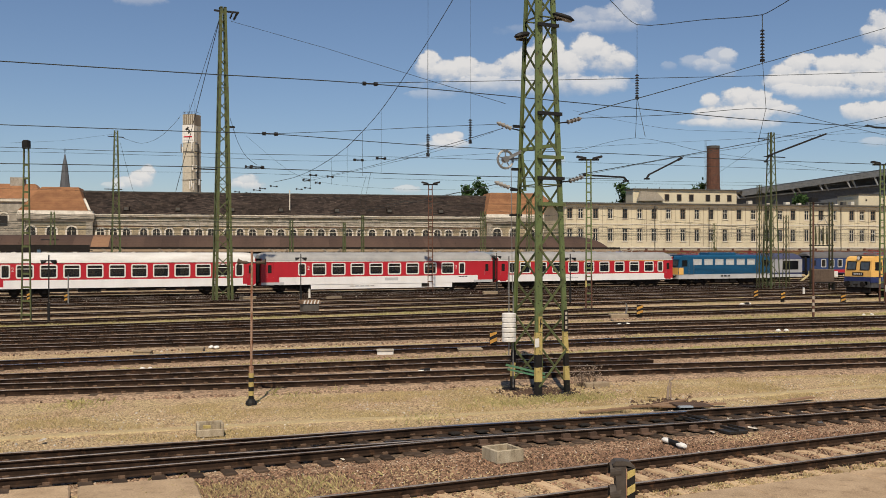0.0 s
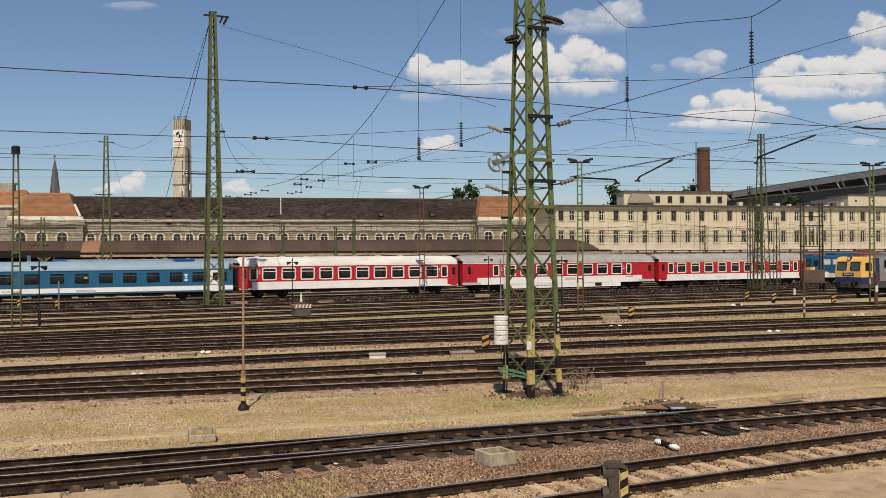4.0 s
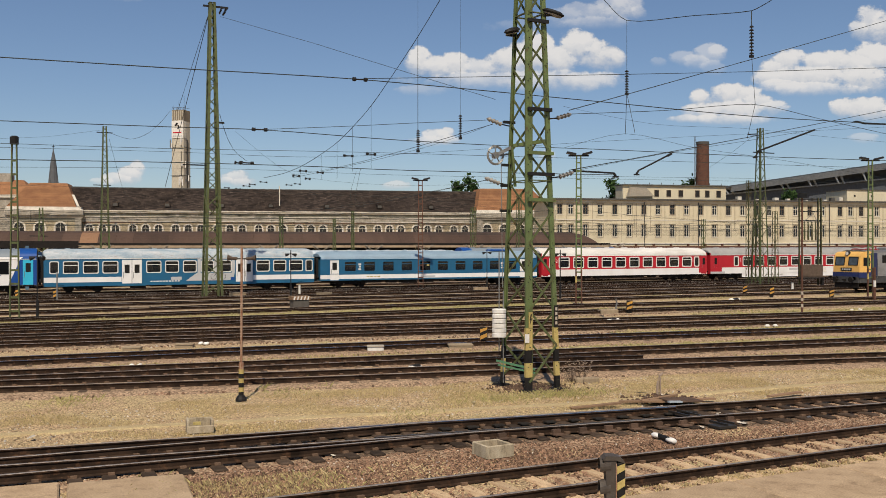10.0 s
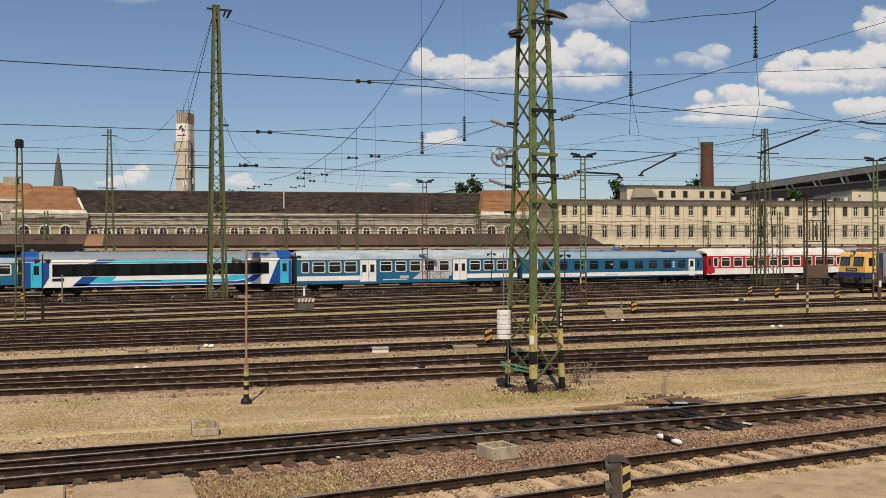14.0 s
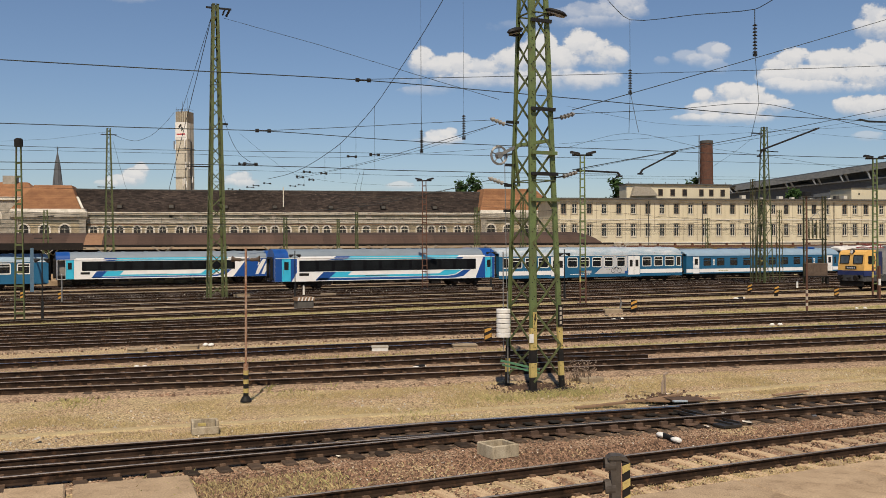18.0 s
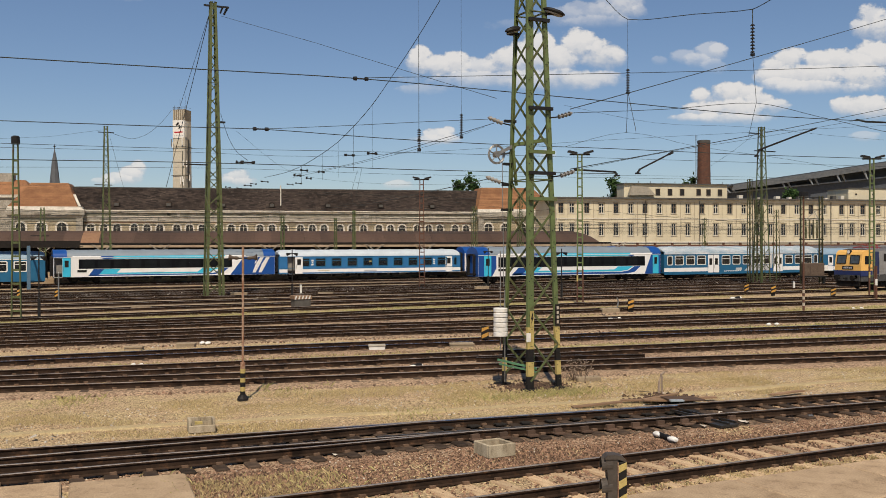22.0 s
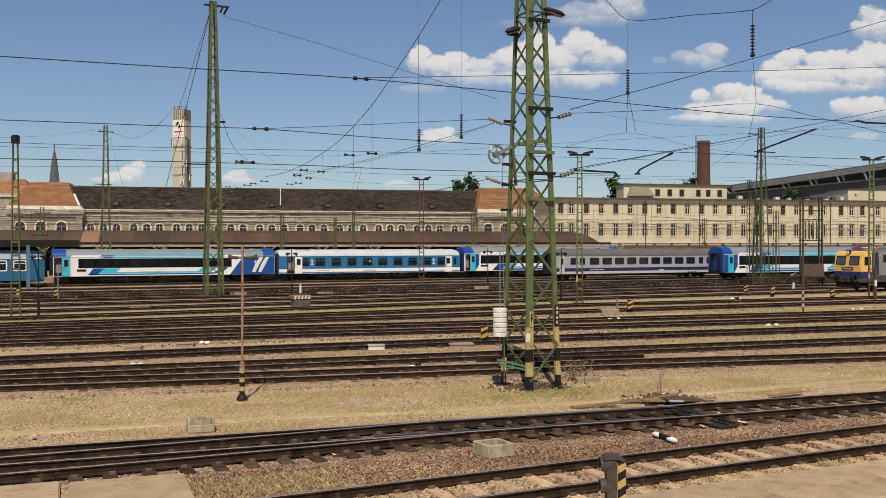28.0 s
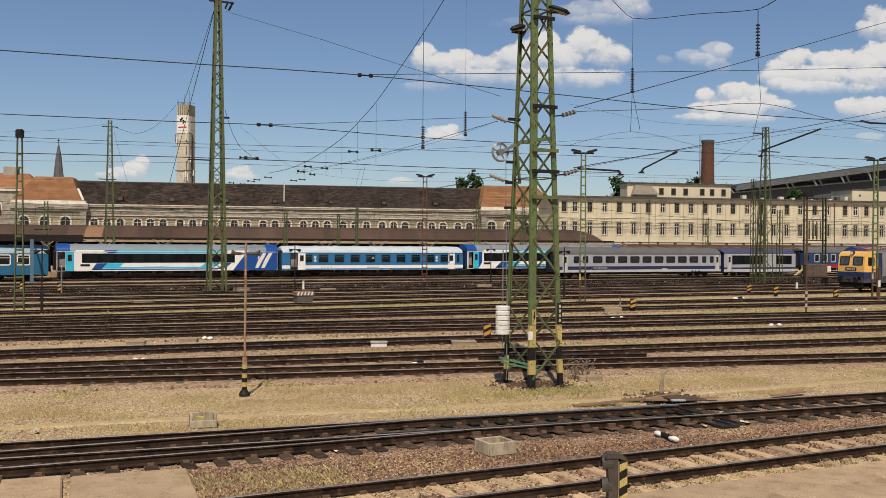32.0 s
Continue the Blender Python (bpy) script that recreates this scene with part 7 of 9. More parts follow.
    for k in range(9):
        part("roof_aerial", Shape().tube((17 + k * 2.9, 2.2, 17.8), (17 + k * 2.9, 2.2, 18.3), 0.06), M_DARKROOF, t)


M_STAINTRIM = paint("stained_render_edge", (0.42, 0.36, 0.27), (0.30, 0.25, 0.18), rough=0.9, scale=0.9, fine=6, grit=0.4)
M_WINFRAME = paint("brown_window_frame", (0.16, 0.12, 0.09), (0.12, 0.09, 0.07), rough=0.7)
# tan of the sunlit wall glimpsed below the canopy edge
M_LITSTRIP = paint("tan_sunlit_wall_strip", (0.40, 0.31, 0.21), (0.30, 0.22, 0.15), rough=0.85, scale=0.6, fine=8)
M_LEANTO = paint("grey_brown_sheet", (0.36, 0.32, 0.26), (0.28, 0.25, 0.2), rough=0.8)
# dark roof steel; its near-black also stands in for shade under the canopies
M_TRUSS_SHADE = paint("dark_steel_and_canopy_shade", (0.022, 0.018, 0.015), (0.015, 0.0125, 0.011), rough=0.7)
M_TANROOF = paint("tan_patch_sheet", (0.26, 0.15, 0.085), (0.22, 0.12, 0.07), rough=0.7)


def platform_roofs():
    at = pose(87.64, 124.0, 0, 0, 0, TURN)
    t = thing("platform_canopy", "long rust-brown barrel platform roof on braced posts", "platform roof", at)
    def prof(k):
        return [(9.5 * i / 10, 4.72 + 1.75 * k * math.sin(math.pi * i / 10) ** 0.75) for i in range(11)]
    edges = [-118 + 2.36 * i for i in range(49)]
    for i in range(48):
        a, b = edges[i], edges[i + 1] - 0.012
        s = Shape()
        lift = 0.004 * (i % 2)
        p = prof(1.0)
        s.v = [(a, y, z + lift) for y, z in p] + [(b, y, z + lift) for y, z in p]
        s.f = [(j, 11 + j, 12 + j, j + 1) for j in range(10)]
        s.s = [0] * 10
        part("roof_sheet", s, M_TANROOF if i == 17 else M_CANOPYROOF, t)
    s = Shape()
    st = [edges[48] - 2.0 + 5.2 * i / 8 for i in range(9)]
    for i, x in enumerate(st):
        k = (1 - (i / 8) ** 3) ** 0.5
        s.v += [(x, y, z) for y, z in prof(max(k, 0.02))]
    s.f = [(i * 11 + j, (i + 1) * 11 + j, (i + 1) * 11 + j + 1, i * 11 + j + 1) for i in range(8) for j in range(10)]
    s.s = [0] * len(s.f)
    part("rounded_end", smooth_mesh(s, "rounded_end", M_CANOPYROOF, 60), None, t)
    part("fascia", Shape().box(-118, 0, -0.08, 0.0, 4.5, 4.76), M_TRUSS_SHADE, t)
    for k in range(16):
        x = -113 + 7.6 * k
        part("post", Shape().box(x - 0.12, x + 0.12, 4.6, 4.85, 0, 4.6), M_TRUSS_SHADE, t)
        part("brace", Shape().beam((x, 4.7, 3.3), (x - 1.6, 0.4, 4.65), 0.12).beam((x, 4.7, 3.3), (x + 1.6, 0.4, 4.65), 0.12).beam((x, 4.7, 4.5), (x, 0.1, 4.5), 0.14).beam((x - 1.6, 0.4, 4.6), (x, 0.6, 4.05), 0.1).beam((x + 1.6, 0.4, 4.6), (x, 0.6, 4.05), 0.1), M_CORNICE, t)
        part("strut", Shape().beam((x, -0.35, 3.5), (x - 1.3, -0.35, 4.5), 0.1).beam((x, -0.35, 3.5), (x + 1.3, -0.35, 4.5), 0.1).beam((x, -0.35, 3.5), (x, 0.4, 3.2), 0.1), M_CORNICE, t)
    # added beam in place of the sunlit wall beyond, seen through the gap
    part("valance", Shape().box(-118, 0, -0.26, -0.12, 4.1, 4.42), M_LITSTRIP, t)
    # added dark sheets behind and overhead that paint the shadow under the roof
    part("rear_screen", Shape().box(-118, -1, 9.3, 9.5, 0.7, 4.75), M_TRUSS_SHADE, t)
    part("ceiling_boards", Shape().box(-118, -1, 0.2, 9.3, 4.5, 4.56), M_TRUSS_SHADE, t)
    # platform under it
    solid("platform", Shape().box(-118, 2, 1.5, 9.5, -0.2, 0.72, ch=0.03), M_SLAB, "low concrete passenger platform", "platform", at, kind="structure")
    solid("platform", Shape().box(-34, 102, 119.95, 123.4, -0.4, 0.6, ch=0.03), M_SLAB, "low concrete passenger platform behind the standing coaches", "platform", kind="structure")
    # the nearer, dark canopy at the edge of the station
    t = thing("platform_canopy", "dark flat platform roof with open steel trusses", "platform roof", pose(8.75, 110.2, 0, 0, 0, -3))
    part("roof", Shape().prism([(0.0, 4.78), (0.35, 4.85), (0.7, 4.78), (0.7, 4.62), (0.0, 4.62)], -60, 0, "x"), M_TRUSS_SHADE, t)
    # deepened near-black face: the shadow among the trusses, put in as colour
    part("fascia", Shape().box(-60, 0.3, -0.12, -0.02, 4.14, 4.86), M_TRUSS_SHADE, t)
    part("truss", Shape().box(-60, 0.6, -0.05, 0.05, 4.22, 4.3), M_TRUSS_SHADE, t)
    for k in range(20):
        part("brace", Shape().beam((-3 * k, 0, 4.3), (-3 * k - 1.5, 0, 4.6), 0.08).beam((-3 * k - 1.5, 0, 4.6), (-3 * k - 3, 0, 4.3), 0.08), M_TRUSS_SHADE, t)
    for k in range(6):
        part("post", Shape().box(-4.9 - 8 * k, -4.55 - 8 * k, -2.5, -2.2, -0.25, 4.35), M_POSTBLUE, t)
        part("tie_beam", Shape().box(-4.8 - 8 * k, -4.65 - 8 * k, -2.5, 0.3, 4.35, 4.47), M_TRUSS_SHADE, t)
        part("knee", Shape().beam((-4.7 - 8 * k, -2.35, 3.4), (-4.7 - 8 * k, -1.2, 4.38), 0.1), M_POSTBLUE, t)


M_POSTBLUE = paint("blue_grey_post", (0.10, 0.17, 0.24), (0.08, 0.13, 0.18), rough=0.6)


def skyline():
    # concrete tower with aerials
    x, y = 59.5, 330.0
    t = thing("telecom_tower", "tall stained concrete tower with sign panel and aerials", "tower", pose(x, y, 0, 0, 0, -40) @ Matrix.Diagonal((0.87, 0.87, 1, 1)))
    part("shaft", Shape().add([(-2.65, -2.65, 0), (2.65, -2.65, 0), (2.65, 2.65, 0), (-2.65, 2.65, 0), (-2.45, -2.45, 49.0), (2.45, -2.45, 49.0), (2.45, 2.45, 49.0), (-2.45, 2.45, 49.0)], [(0, 1, 5, 4), (1, 2, 6, 5), (2, 3, 7, 6), (3, 0, 4, 7), (4, 5, 6, 7)]), M_TOWER, t)
    part("head", Shape().box(-2.5, 2.5, -2.5, 2.5, 46.2, 49.9, ch=0.1), M_TOWERTOP, t, "brown weathered head course")
    for k in range(6):
        part("head_fin", Shape().box(-2.4 + k * 0.9, -2.1 + k * 0.9, -2.62, -2.5, 46.4, 49.6), M_TOWER, t)
    part("sign_panel", Shape().box(-2.5, 2.5, -2.68, -2.58, 40.4, 46.3), M_WHITE, t, "white panel with small dark emblem")
    part("sign_panel", Shape().box(2.58, 2.66, -2.3, -0.6, 40.6, 46.0), M_CREAMTRIM, t)
    part("emblem", Shape().prism([(-1.2, 44.8), (-0.2, 45.7), (0.3, 45.3), (-0.5, 44.5), (-0.9, 44.4)], -2.74, -2.69, "y").prism([(0.2, 44.9), (1.1, 44.1), (0.2, 43.3), (-0.1, 43.6), (0.4, 44.1), (-0.1, 44.6)], -2.74, -2.69, "y"), M_BLACK, t)
    part("sign_line", Shape().box(-1.9, 1.7, -2.74, -2.69, 42.1, 42.5), M_RED, t)
    for k in range(5):
        part("sign_mark", Shape().box(-2.0 + 0.85 * k, -1.4 + 0.85 * k, -2.74, -2.69, 41.0, 41.35), M_COACHGREY, t)
    for k in range(9):
        part("railing_post", Shape().tube((-2.4 + 0.6 * k, -2.4, 49.9), (-2.4 + 0.6 * k, -2.4, 50.7), 0.05), M_DARKROOF, t)
    part("railing", Shape().tube((-2.4, -2.4, 50.65), (2.4, -2.4, 50.65), 0.05).tube((2.4, -2.4, 50.65), (2.4, 2.4, 50.65), 0.05), M_DARKROOF, t)
    for x, y, h in ((-2.2, -2.0, 51.4), (-1.0, -1.0, 51.0), (0.4, -2.2, 53.2), (1.6, 0.5, 51.4), (2.2, -1.5, 54.5)):
        part("aerial", Shape().tube((x, y, 49.9), (x, y, h), 0.055), M_DARKROOF, t)
    for xx, yy, z, h in ((-2.9, -2.9, 37.4, 2.6), (-2.3, -2.95, 36.9, 2.0), (1.7, -2.95, 38.0, 2.4), (2.1, -2.95, 31.0, 1.8), (2.95, -1.9, 30.6, 2.2), (2.95, 0.4, 26.2, 2.0), (0.9, -2.95, 24.8, 2.6), (1.7, -2.95, 25.6, 2.0), (2.3, -2.95, 24.4, 2.2)):
        part("antenna", Shape().box(xx - 0.2, xx + 0.2, yy - 0.15, yy + 0.15, z, z + h, ch=0.05), M_WHITE if xx > -2.5 else M_GREYMETAL, t)
    for z in (27.8, 37.3):
        part("antenna_frame", Shape().box(-3.0, 3.0, -2.85, -2.75, z, z + 0.16).box(2.75, 2.9, -2.85, 2.6, z, z + 0.16), M_DARKMETAL, t)
    part("cable_run", Shape().box(2.66, 2.74, -0.4, 0.6, 14, 40).box(1.5, 1.75, -2.74, -2.66, 14, 36), M_DARKROOF, t)
    # church spire
    t = thing("church_spire", "slender grey slate church spire", "spire", (26.8, 450.0, 0))
    part("tower", Shape().box(-2.4, 2.4, -2.4, 2.4, 0, 31), M_TOWER, t)
    part("spire", Shape().tube((0, 0, 31), (0, 0, 41), 2.2, 1.15, n=8).tube((0, 0, 41), (0, 0, 46.5), 1.15, 0.12, n=8), M_SLATE, t)
    for k in range(4):
        a = math.pi / 4 + k * math.pi / 2
        part("pinnacle", Shape().tube((2.2 * math.cos(a), 2.2 * math.sin(a), 30), (2.2 * math.cos(a), 2.2 * math.sin(a), 34.5), 0.5, 0.05, n=6), M_SLATE, t)
    part("cross", Shape().box(-0.12, 0.12, -0.1, 0.1, 46.3, 48.6).box(-0.55, 0.55, -0.1, 0.1, 47.5, 47.75), M_BLACK, t)
    # brick chimney
    t = thing("brick_chimney", "tall square sooty red-brick chimney with iron ladder", "chimney", (170.9, 200.0, 0, 0, 0, -35))
    part("shaft", Shape().tube((0, 0, 0), (0, 0, 31.3), 1.95, 1.6, n=16), M_BRICKRED, t)
    part("cap", Shape().tube((0, 0, 31.0), (0, 0, 31.75), 1.68, 1.68, n=16), M_DARKROOF, t)
    part("ladder", Shape().tube((-1.85, -0.7, 15), (-1.85, -0.7, 33.2), 0.05).tube((-2.1, -0.2, 15), (-2.1, -0.2, 33.2), 0.05), M_DARKROOF, t)
    # stadium beyond
    t = thing("stadium", "large dark stadium with a sweeping ribbed roof rim", "stadium", (0, 0, 0))
    N = 72

    def plan(s):
        return 312 + 380 * s, 352 - 75 * math.sin(math.pi * min(s, 1)), 31.9 + 40 * math.sin(1.6 * s), 28.4 + 26 * math.sin(1.6 * s)
    top, face, rim = Shape(), Shape(), Shape()
    for i in range(N):
        (xa, ya, ta, la), (xb, yb, tb, lb) = plan(i / N), plan((i + 1) / N)
        top.add([(xa, ya - 7, ta), (xb, yb - 7, tb), (xb, yb + 25, tb - 6), (xa, ya + 25, ta - 6)], [(0, 1, 2, 3)])
        top.add([(xa, ya - 7, ta), (xb, yb - 7, tb), (xb, yb - 6, tb - 2.6), (xa, ya - 6, ta - 2.6)], [(3, 2, 1, 0)])
        face.add([(xa, ya, 0), (xb, yb, 0), (xb, yb, lb), (xa, ya, la)], [(0, 1, 2, 3)])
        face.add([(xa, ya + 4, la), (xb, yb + 4, lb), (xb, yb + 4, tb), (xa, ya + 4, ta)], [(0, 1, 2, 3)])
        rim.beam((xa, ya - 1, la), (xb, yb - 1, lb), 0.7, 0.6)
        if i % 2 == 0:
            for dx in (0.0, 3.6):
                part("rib", Shape().prism([(xa + dx, la), (xa + dx + 0.7, la), (xa + dx - 2.0, ta - 0.8), (xa + dx - 3.6, ta - 0.8)], ya - 4.6, ya - 4.2, "y"), M_STADIUMRIB, t)
    part("roof", top, M_STADIUM2, t)
    part("outer_wall", face, M_STADIUM, t)
    part("rim_beam", rim, M_STADIUMRIB, t)


M_STADIUM2 = paint("grey_stadium_roof", (0.16, 0.178, 0.20), (0.13, 0.146, 0.165), rough=0.55, scale=0.05, fine=1)


def tree(x, y, z, h, w, seed, label="far green tree rising above the roofs"):
    """Trunk, limbs and a crown of many small leaf clumps."""
    rr = random.Random(seed)
    t = thing("tree", label, "tree", (x, y, z), "far trees")
    trunk = Shape().tube((0, 0, 0), (0, 0, h * 0.5), 0.05 * h * 0.5, 0.02 * h, n=8)
    tips = []
    for k in range(9):
        a, up = rr.uniform(0, 6.28), rr.uniform(0.45, 0.9)
        p = Vector((math.cos(a) * w * rr.uniform(0.2, 0.42), math.sin(a) * w * rr.uniform(0.2, 0.42), h * up))
        trunk.tube((0, 0, h * rr.uniform(0.25, 0.5)), p, 0.012 * h, 0.004 * h, n=5)
        tips.append(p)
    part("trunk", trunk, M_BARK, t)
    s = Shape()
    for p in tips + [Vector((0, 0, h * 0.92))]:
        for k in range(300):
            d = Vector((rr.gauss(0, 1), rr.gauss(0, 1), rr.gauss(0, 0.8)))
            c = p + d.normalized() * abs(rr.gauss(0, 0.5)) * w * 0.3
            q = rr.uniform(0.1, 0.26) * w * 0.36
            u, v = Vector((rr.gauss(0, 1), rr.gauss(0, 1), rr.gauss(0, 1))).normalized() * q, Vector((rr.gauss(0, 1), rr.gauss(0, 1), rr.gauss(0, 1))).normalized() * q
            s.add([c - u, c + v, c + u, c - v], [(0, 1, 2, 3)])
    part("crown", s, M_LEAF, t)


def far_trees():
    tree(121.9, 240.0, 0, 24.6, 6.0, 1)
    tree(118.6, 241.0, 0, 23.6, 4.5, 2)
    tree(145.3, 205.0, 0, 22.2, 5.5, 3)
    tree(171.5, 205.0, 0, 23.4, 5.0, 4)
    tree(172.0, 170.0, 14.5, 2.4, 4.0, 7, "shrub growing on the flat roof")


station_hall()
office_building()
platform_roofs()
skyline()
far_trees()


# ---- overhead wires ----


def wire(points, r):
    """One overhead wire through its supports, sagging a little between them."""
    out = []
    pts = [Vector(q) for q in points]
    for i, (a, b) in enumerate(zip(pts, pts[1:])):
        before, after = pts[max(i - 1, 0)], pts[min(i + 2, len(pts) - 1)]
        ln = (b - a).length
        n = max(2, int(ln / 4)) if len(pts) < 4 else max(4, int(ln / 2))
        for j in range(n):
            u = j / n
            if len(pts) < 4:
                out.append(a.lerp(b, u) - Vector((0, 0, 0.00005 * ln ** 2 * 4 * u * (1 - u))))
            else:
                ta, tb = (b - before) * 0.5 * min(1, ln / max((a - before).length, 0.01)), (after - a) * 0.5 * min(1, ln / max((after - b).length, 0.01))
                out.append(a * (2 * u ** 3 - 3 * u ** 2 + 1) + ta * (u ** 3 - 2 * u ** 2 + u) + b * (3 * u ** 2 - 2 * u ** 3) + tb * (u ** 3 - u ** 2))
    out.append(pts[-1])
    solid("overhead_wire", Shape().path(out, r if r > 0.013 else r * 0.9, 5), M_WIRE, "thin dark overhead wire strung over the tracks", "overhead wire", group="overhead wires")


def hanging_insulator(xy, z0, z1):
    t = thing("insulator_string", "dark ribbed insulator string hanging from a span wire", "insulator", (xy[0], xy[1], 0), "hanging insulators")
    n = 9
    part("rod", Shape().tube((0, 0, z1), (0, 0, z0), 0.02), M_DARKMETAL, t)
    for i in range(n):
        z = z1 + (z0 - z1) * (i + 0.5) / n
        part("disc", Shape().lathe([(0.0, 0.05), (0.04, 0.04), (0.1, -0.01), (0.1, -0.03), (0.0, -0.02)], (0, 0, z), "z", 10), M_DARKMETAL, t)
    part("clamp", Shape().box(-0.07, 0.07, -0.07, 0.07, z1 - 0.12, z1), M_DARKMETAL, t)


def section_bar(a, b):
    a, b = Vector(a), Vector(b)
    t = thing("section_insulator", "dark section insulator spliced into an overhead wire", "insulator", tuple(a), "section insulators")
    d = b - a
    part("core", Shape().tube((0, 0, 0), d, 0.035), M_DARKMETAL, t)
    for k in (0.12, 0.88):
        p = d * k
        part("clamp", Shape().tube(p - d * 0.1, p + d * 0.1, 0.09, n=10), M_DARKMETAL, t)


def arm(a, b, c):
    t = thing("cantilever_tube", "dark insulated cantilever tube held by the overhead wires", "cantilever", None, "cantilever tubes")
    part("tube", Shape().tube(b, c, 0.07), M_DARKMETAL, t)
    part("foot", Shape().tube(a, b, 0.09).box(a[0] - 0.22, a[0] + 0.22, a[1] - 0.1, a[1] + 0.1, a[2] - 0.12, a[2]), M_DARKMETAL, t)
    part("tip", Shape().tube(Vector(c) - (Vector(c) - Vector(b)) * 0.12, Vector(c), 0.11), M_DARKMETAL, t)


def contact_lines():
    """Contact wire, carrying wire and droppers over the further tracks."""
    for y, z, x0, x1 in ((63.8, 5.8, 0, 130), (70, 5.8, -5, 130), (74.5, 5.8, -5, 130), (80, 5.9, -10, 130), (87.2, 5.9, -10, 140), (95.5, 5.9, -10, 140), (102.6, 5.9, -10, 150), (110, 5.9, -10, 150), (118, 5.9, -10, 150)):
        t = thing("catenary", "contact wire hung from a carrying wire by droppers", "overhead line", None, "catenaries")
        part("contact_wire", Shape().tube((x0, y, z), (x1, y, z), 0.011, n=4), M_WIRE, t)
        pts, drops = [], Shape()
        for i in range(53):
            x = x0 + (x1 - x0) * i / 52
            k = ((x + y * 1.7) % 50) / 50
            h = 0.35 + 1.05 * (2 * k - 1) ** 2
            pts.append((x, y, z + h))
            if i % 3 == 1:
                drops.tube((x, y, z), (x, y, z + h), 0.007, n=4)
        part("carrying_wire", Shape().path(pts, 0.012, 4), M_WIRE, t)
        tagged(part("droppers", drops, M_WIRE, t), kind="stuff")


contact_lines()
wire([(-0.70, 40.00, 11.40), (6.68, 40.00, 11.50), (14.83, 40.00, 11.64), (27.52, 40.00, 11.47), (37.81, 40.00, 11.31), (50.67, 40.00, 11.51)], 0.022)
wire([(15.42, 40.50, 11.79), (27.87, 40.50, 12.90), (38.70, 40.50, 13.91), (51.32, 40.50, 15.17)], 0.016)
wire([(-0.82, 46.00, 9.71), (7.67, 46.00, 9.84), (12.23, 46.00, 9.93), (19.05, 46.00, 9.77), (25.72, 46.00, 9.75), (32.02, 46.00, 9.82), (43.93, 46.00, 9.88), (58.27, 46.00, 10.10)], 0.020)
wire([(11.75, 46.30, 9.94), (16.69, 46.30, 10.38), (20.46, 46.30, 10.75), (25.19, 46.30, 11.18)], 0.014)
wire([(-0.93, 52.00, 8.51), (8.67, 52.00, 8.70), (16.07, 52.00, 8.76), (21.18, 52.00, 8.73), (29.07, 52.00, 8.80), (37.30, 52.00, 8.93)], 0.022)
wire([(-1.04, 58.00, 9.91), (9.03, 58.00, 10.01), (21.67, 58.00, 10.30), (39.88, 58.00, 10.56), (73.46, 58.00, 10.93)], 0.014)
wire([(-1.15, 64.00, 10.23), (10.67, 64.00, 10.41), (20.59, 64.00, 10.45), (31.02, 64.00, 11.29), (44.01, 64.00, 12.60), (81.08, 64.00, 15.85)], 0.012)
wire([(-1.26, 70.00, 9.46), (15.67, 70.00, 9.91), (28.98, 70.00, 9.88), (48.13, 70.00, 10.14), (88.66, 70.00, 10.76)], 0.012)
wire([(26.81, 42.00, 11.04), (33.29, 42.00, 11.62), (39.70, 42.00, 12.34), (44.51, 42.00, 11.83), (53.20, 42.00, 10.87)], 0.016)
wire([(38.30, 60.00, 14.52), (46.48, 60.00, 13.66), (55.51, 60.00, 13.80), (65.54, 60.00, 13.53), (76.00, 60.00, 13.40)], 0.010)
wire([(49.69, 75.00, 10.77), (67.90, 75.00, 11.11), (94.99, 75.00, 11.48)], 0.012)
wire([(35.09, 55.00, 10.86), (40.18, 55.00, 12.08), (46.12, 55.00, 11.39), (55.35, 55.00, 10.73), (69.66, 55.00, 9.37)], 0.012)
wire([(41.08, 62.00, 10.12), (49.13, 62.00, 11.68), (59.22, 62.00, 13.35), (70.51, 62.00, 15.38), (78.55, 62.00, 16.86)], 0.014)
wire([(17.78, 60.00, 8.66), (22.42, 60.00, 9.76), (27.36, 60.00, 11.09), (31.74, 60.00, 12.62)], 0.012)
wire([(21.22, 90.00, 15.06), (26.68, 90.00, 11.29), (37.26, 90.00, 10.46), (50.31, 90.00, 11.02)], 0.010)
wire([(-1.55, 86.00, 9.29), (14.33, 86.00, 9.28), (35.60, 86.00, 8.99), (59.12, 86.00, 8.94)], 0.010)
wire([(24.71, 80.00, 8.94), (33.12, 80.00, 8.76), (44.71, 80.00, 7.80)], 0.010)
wire([(20.83, 60.00, 6.89), (25.67, 60.00, 7.65), (31.27, 60.00, 8.75)], 0.010)
wire([(1.19, 110.00, 15.46), (6.08, 110.00, 15.91), (11.48, 110.00, 16.89)], 0.012)
wire([(69.52, 82.00, 11.99), (74.25, 82.00, 14.61), (78.16, 82.00, 17.16)], 0.014)
wire([(24.00, 49.45, 19.30), (24.00, 50.74, 18.70), (24.00, 54.08, 17.12), (24.00, 57.90, 15.52), (24.00, 61.98, 13.94), (24.00, 65.72, 12.88), (24.00, 69.08, 12.11), (24.00, 73.59, 11.47), (24.00, 78.48, 10.99), (24.00, 83.60, 10.77), (24.00, 90.36, 10.81)], 0.022)
wire([(24.00, 54.08, 17.12), (24.00, 54.08, 10.25)], 0.012)
wire([(24.00, 61.98, 13.94), (24.00, 61.98, 9.66)], 0.012)
wire([(24.00, 65.72, 12.88), (24.00, 65.72, 9.69)], 0.012)
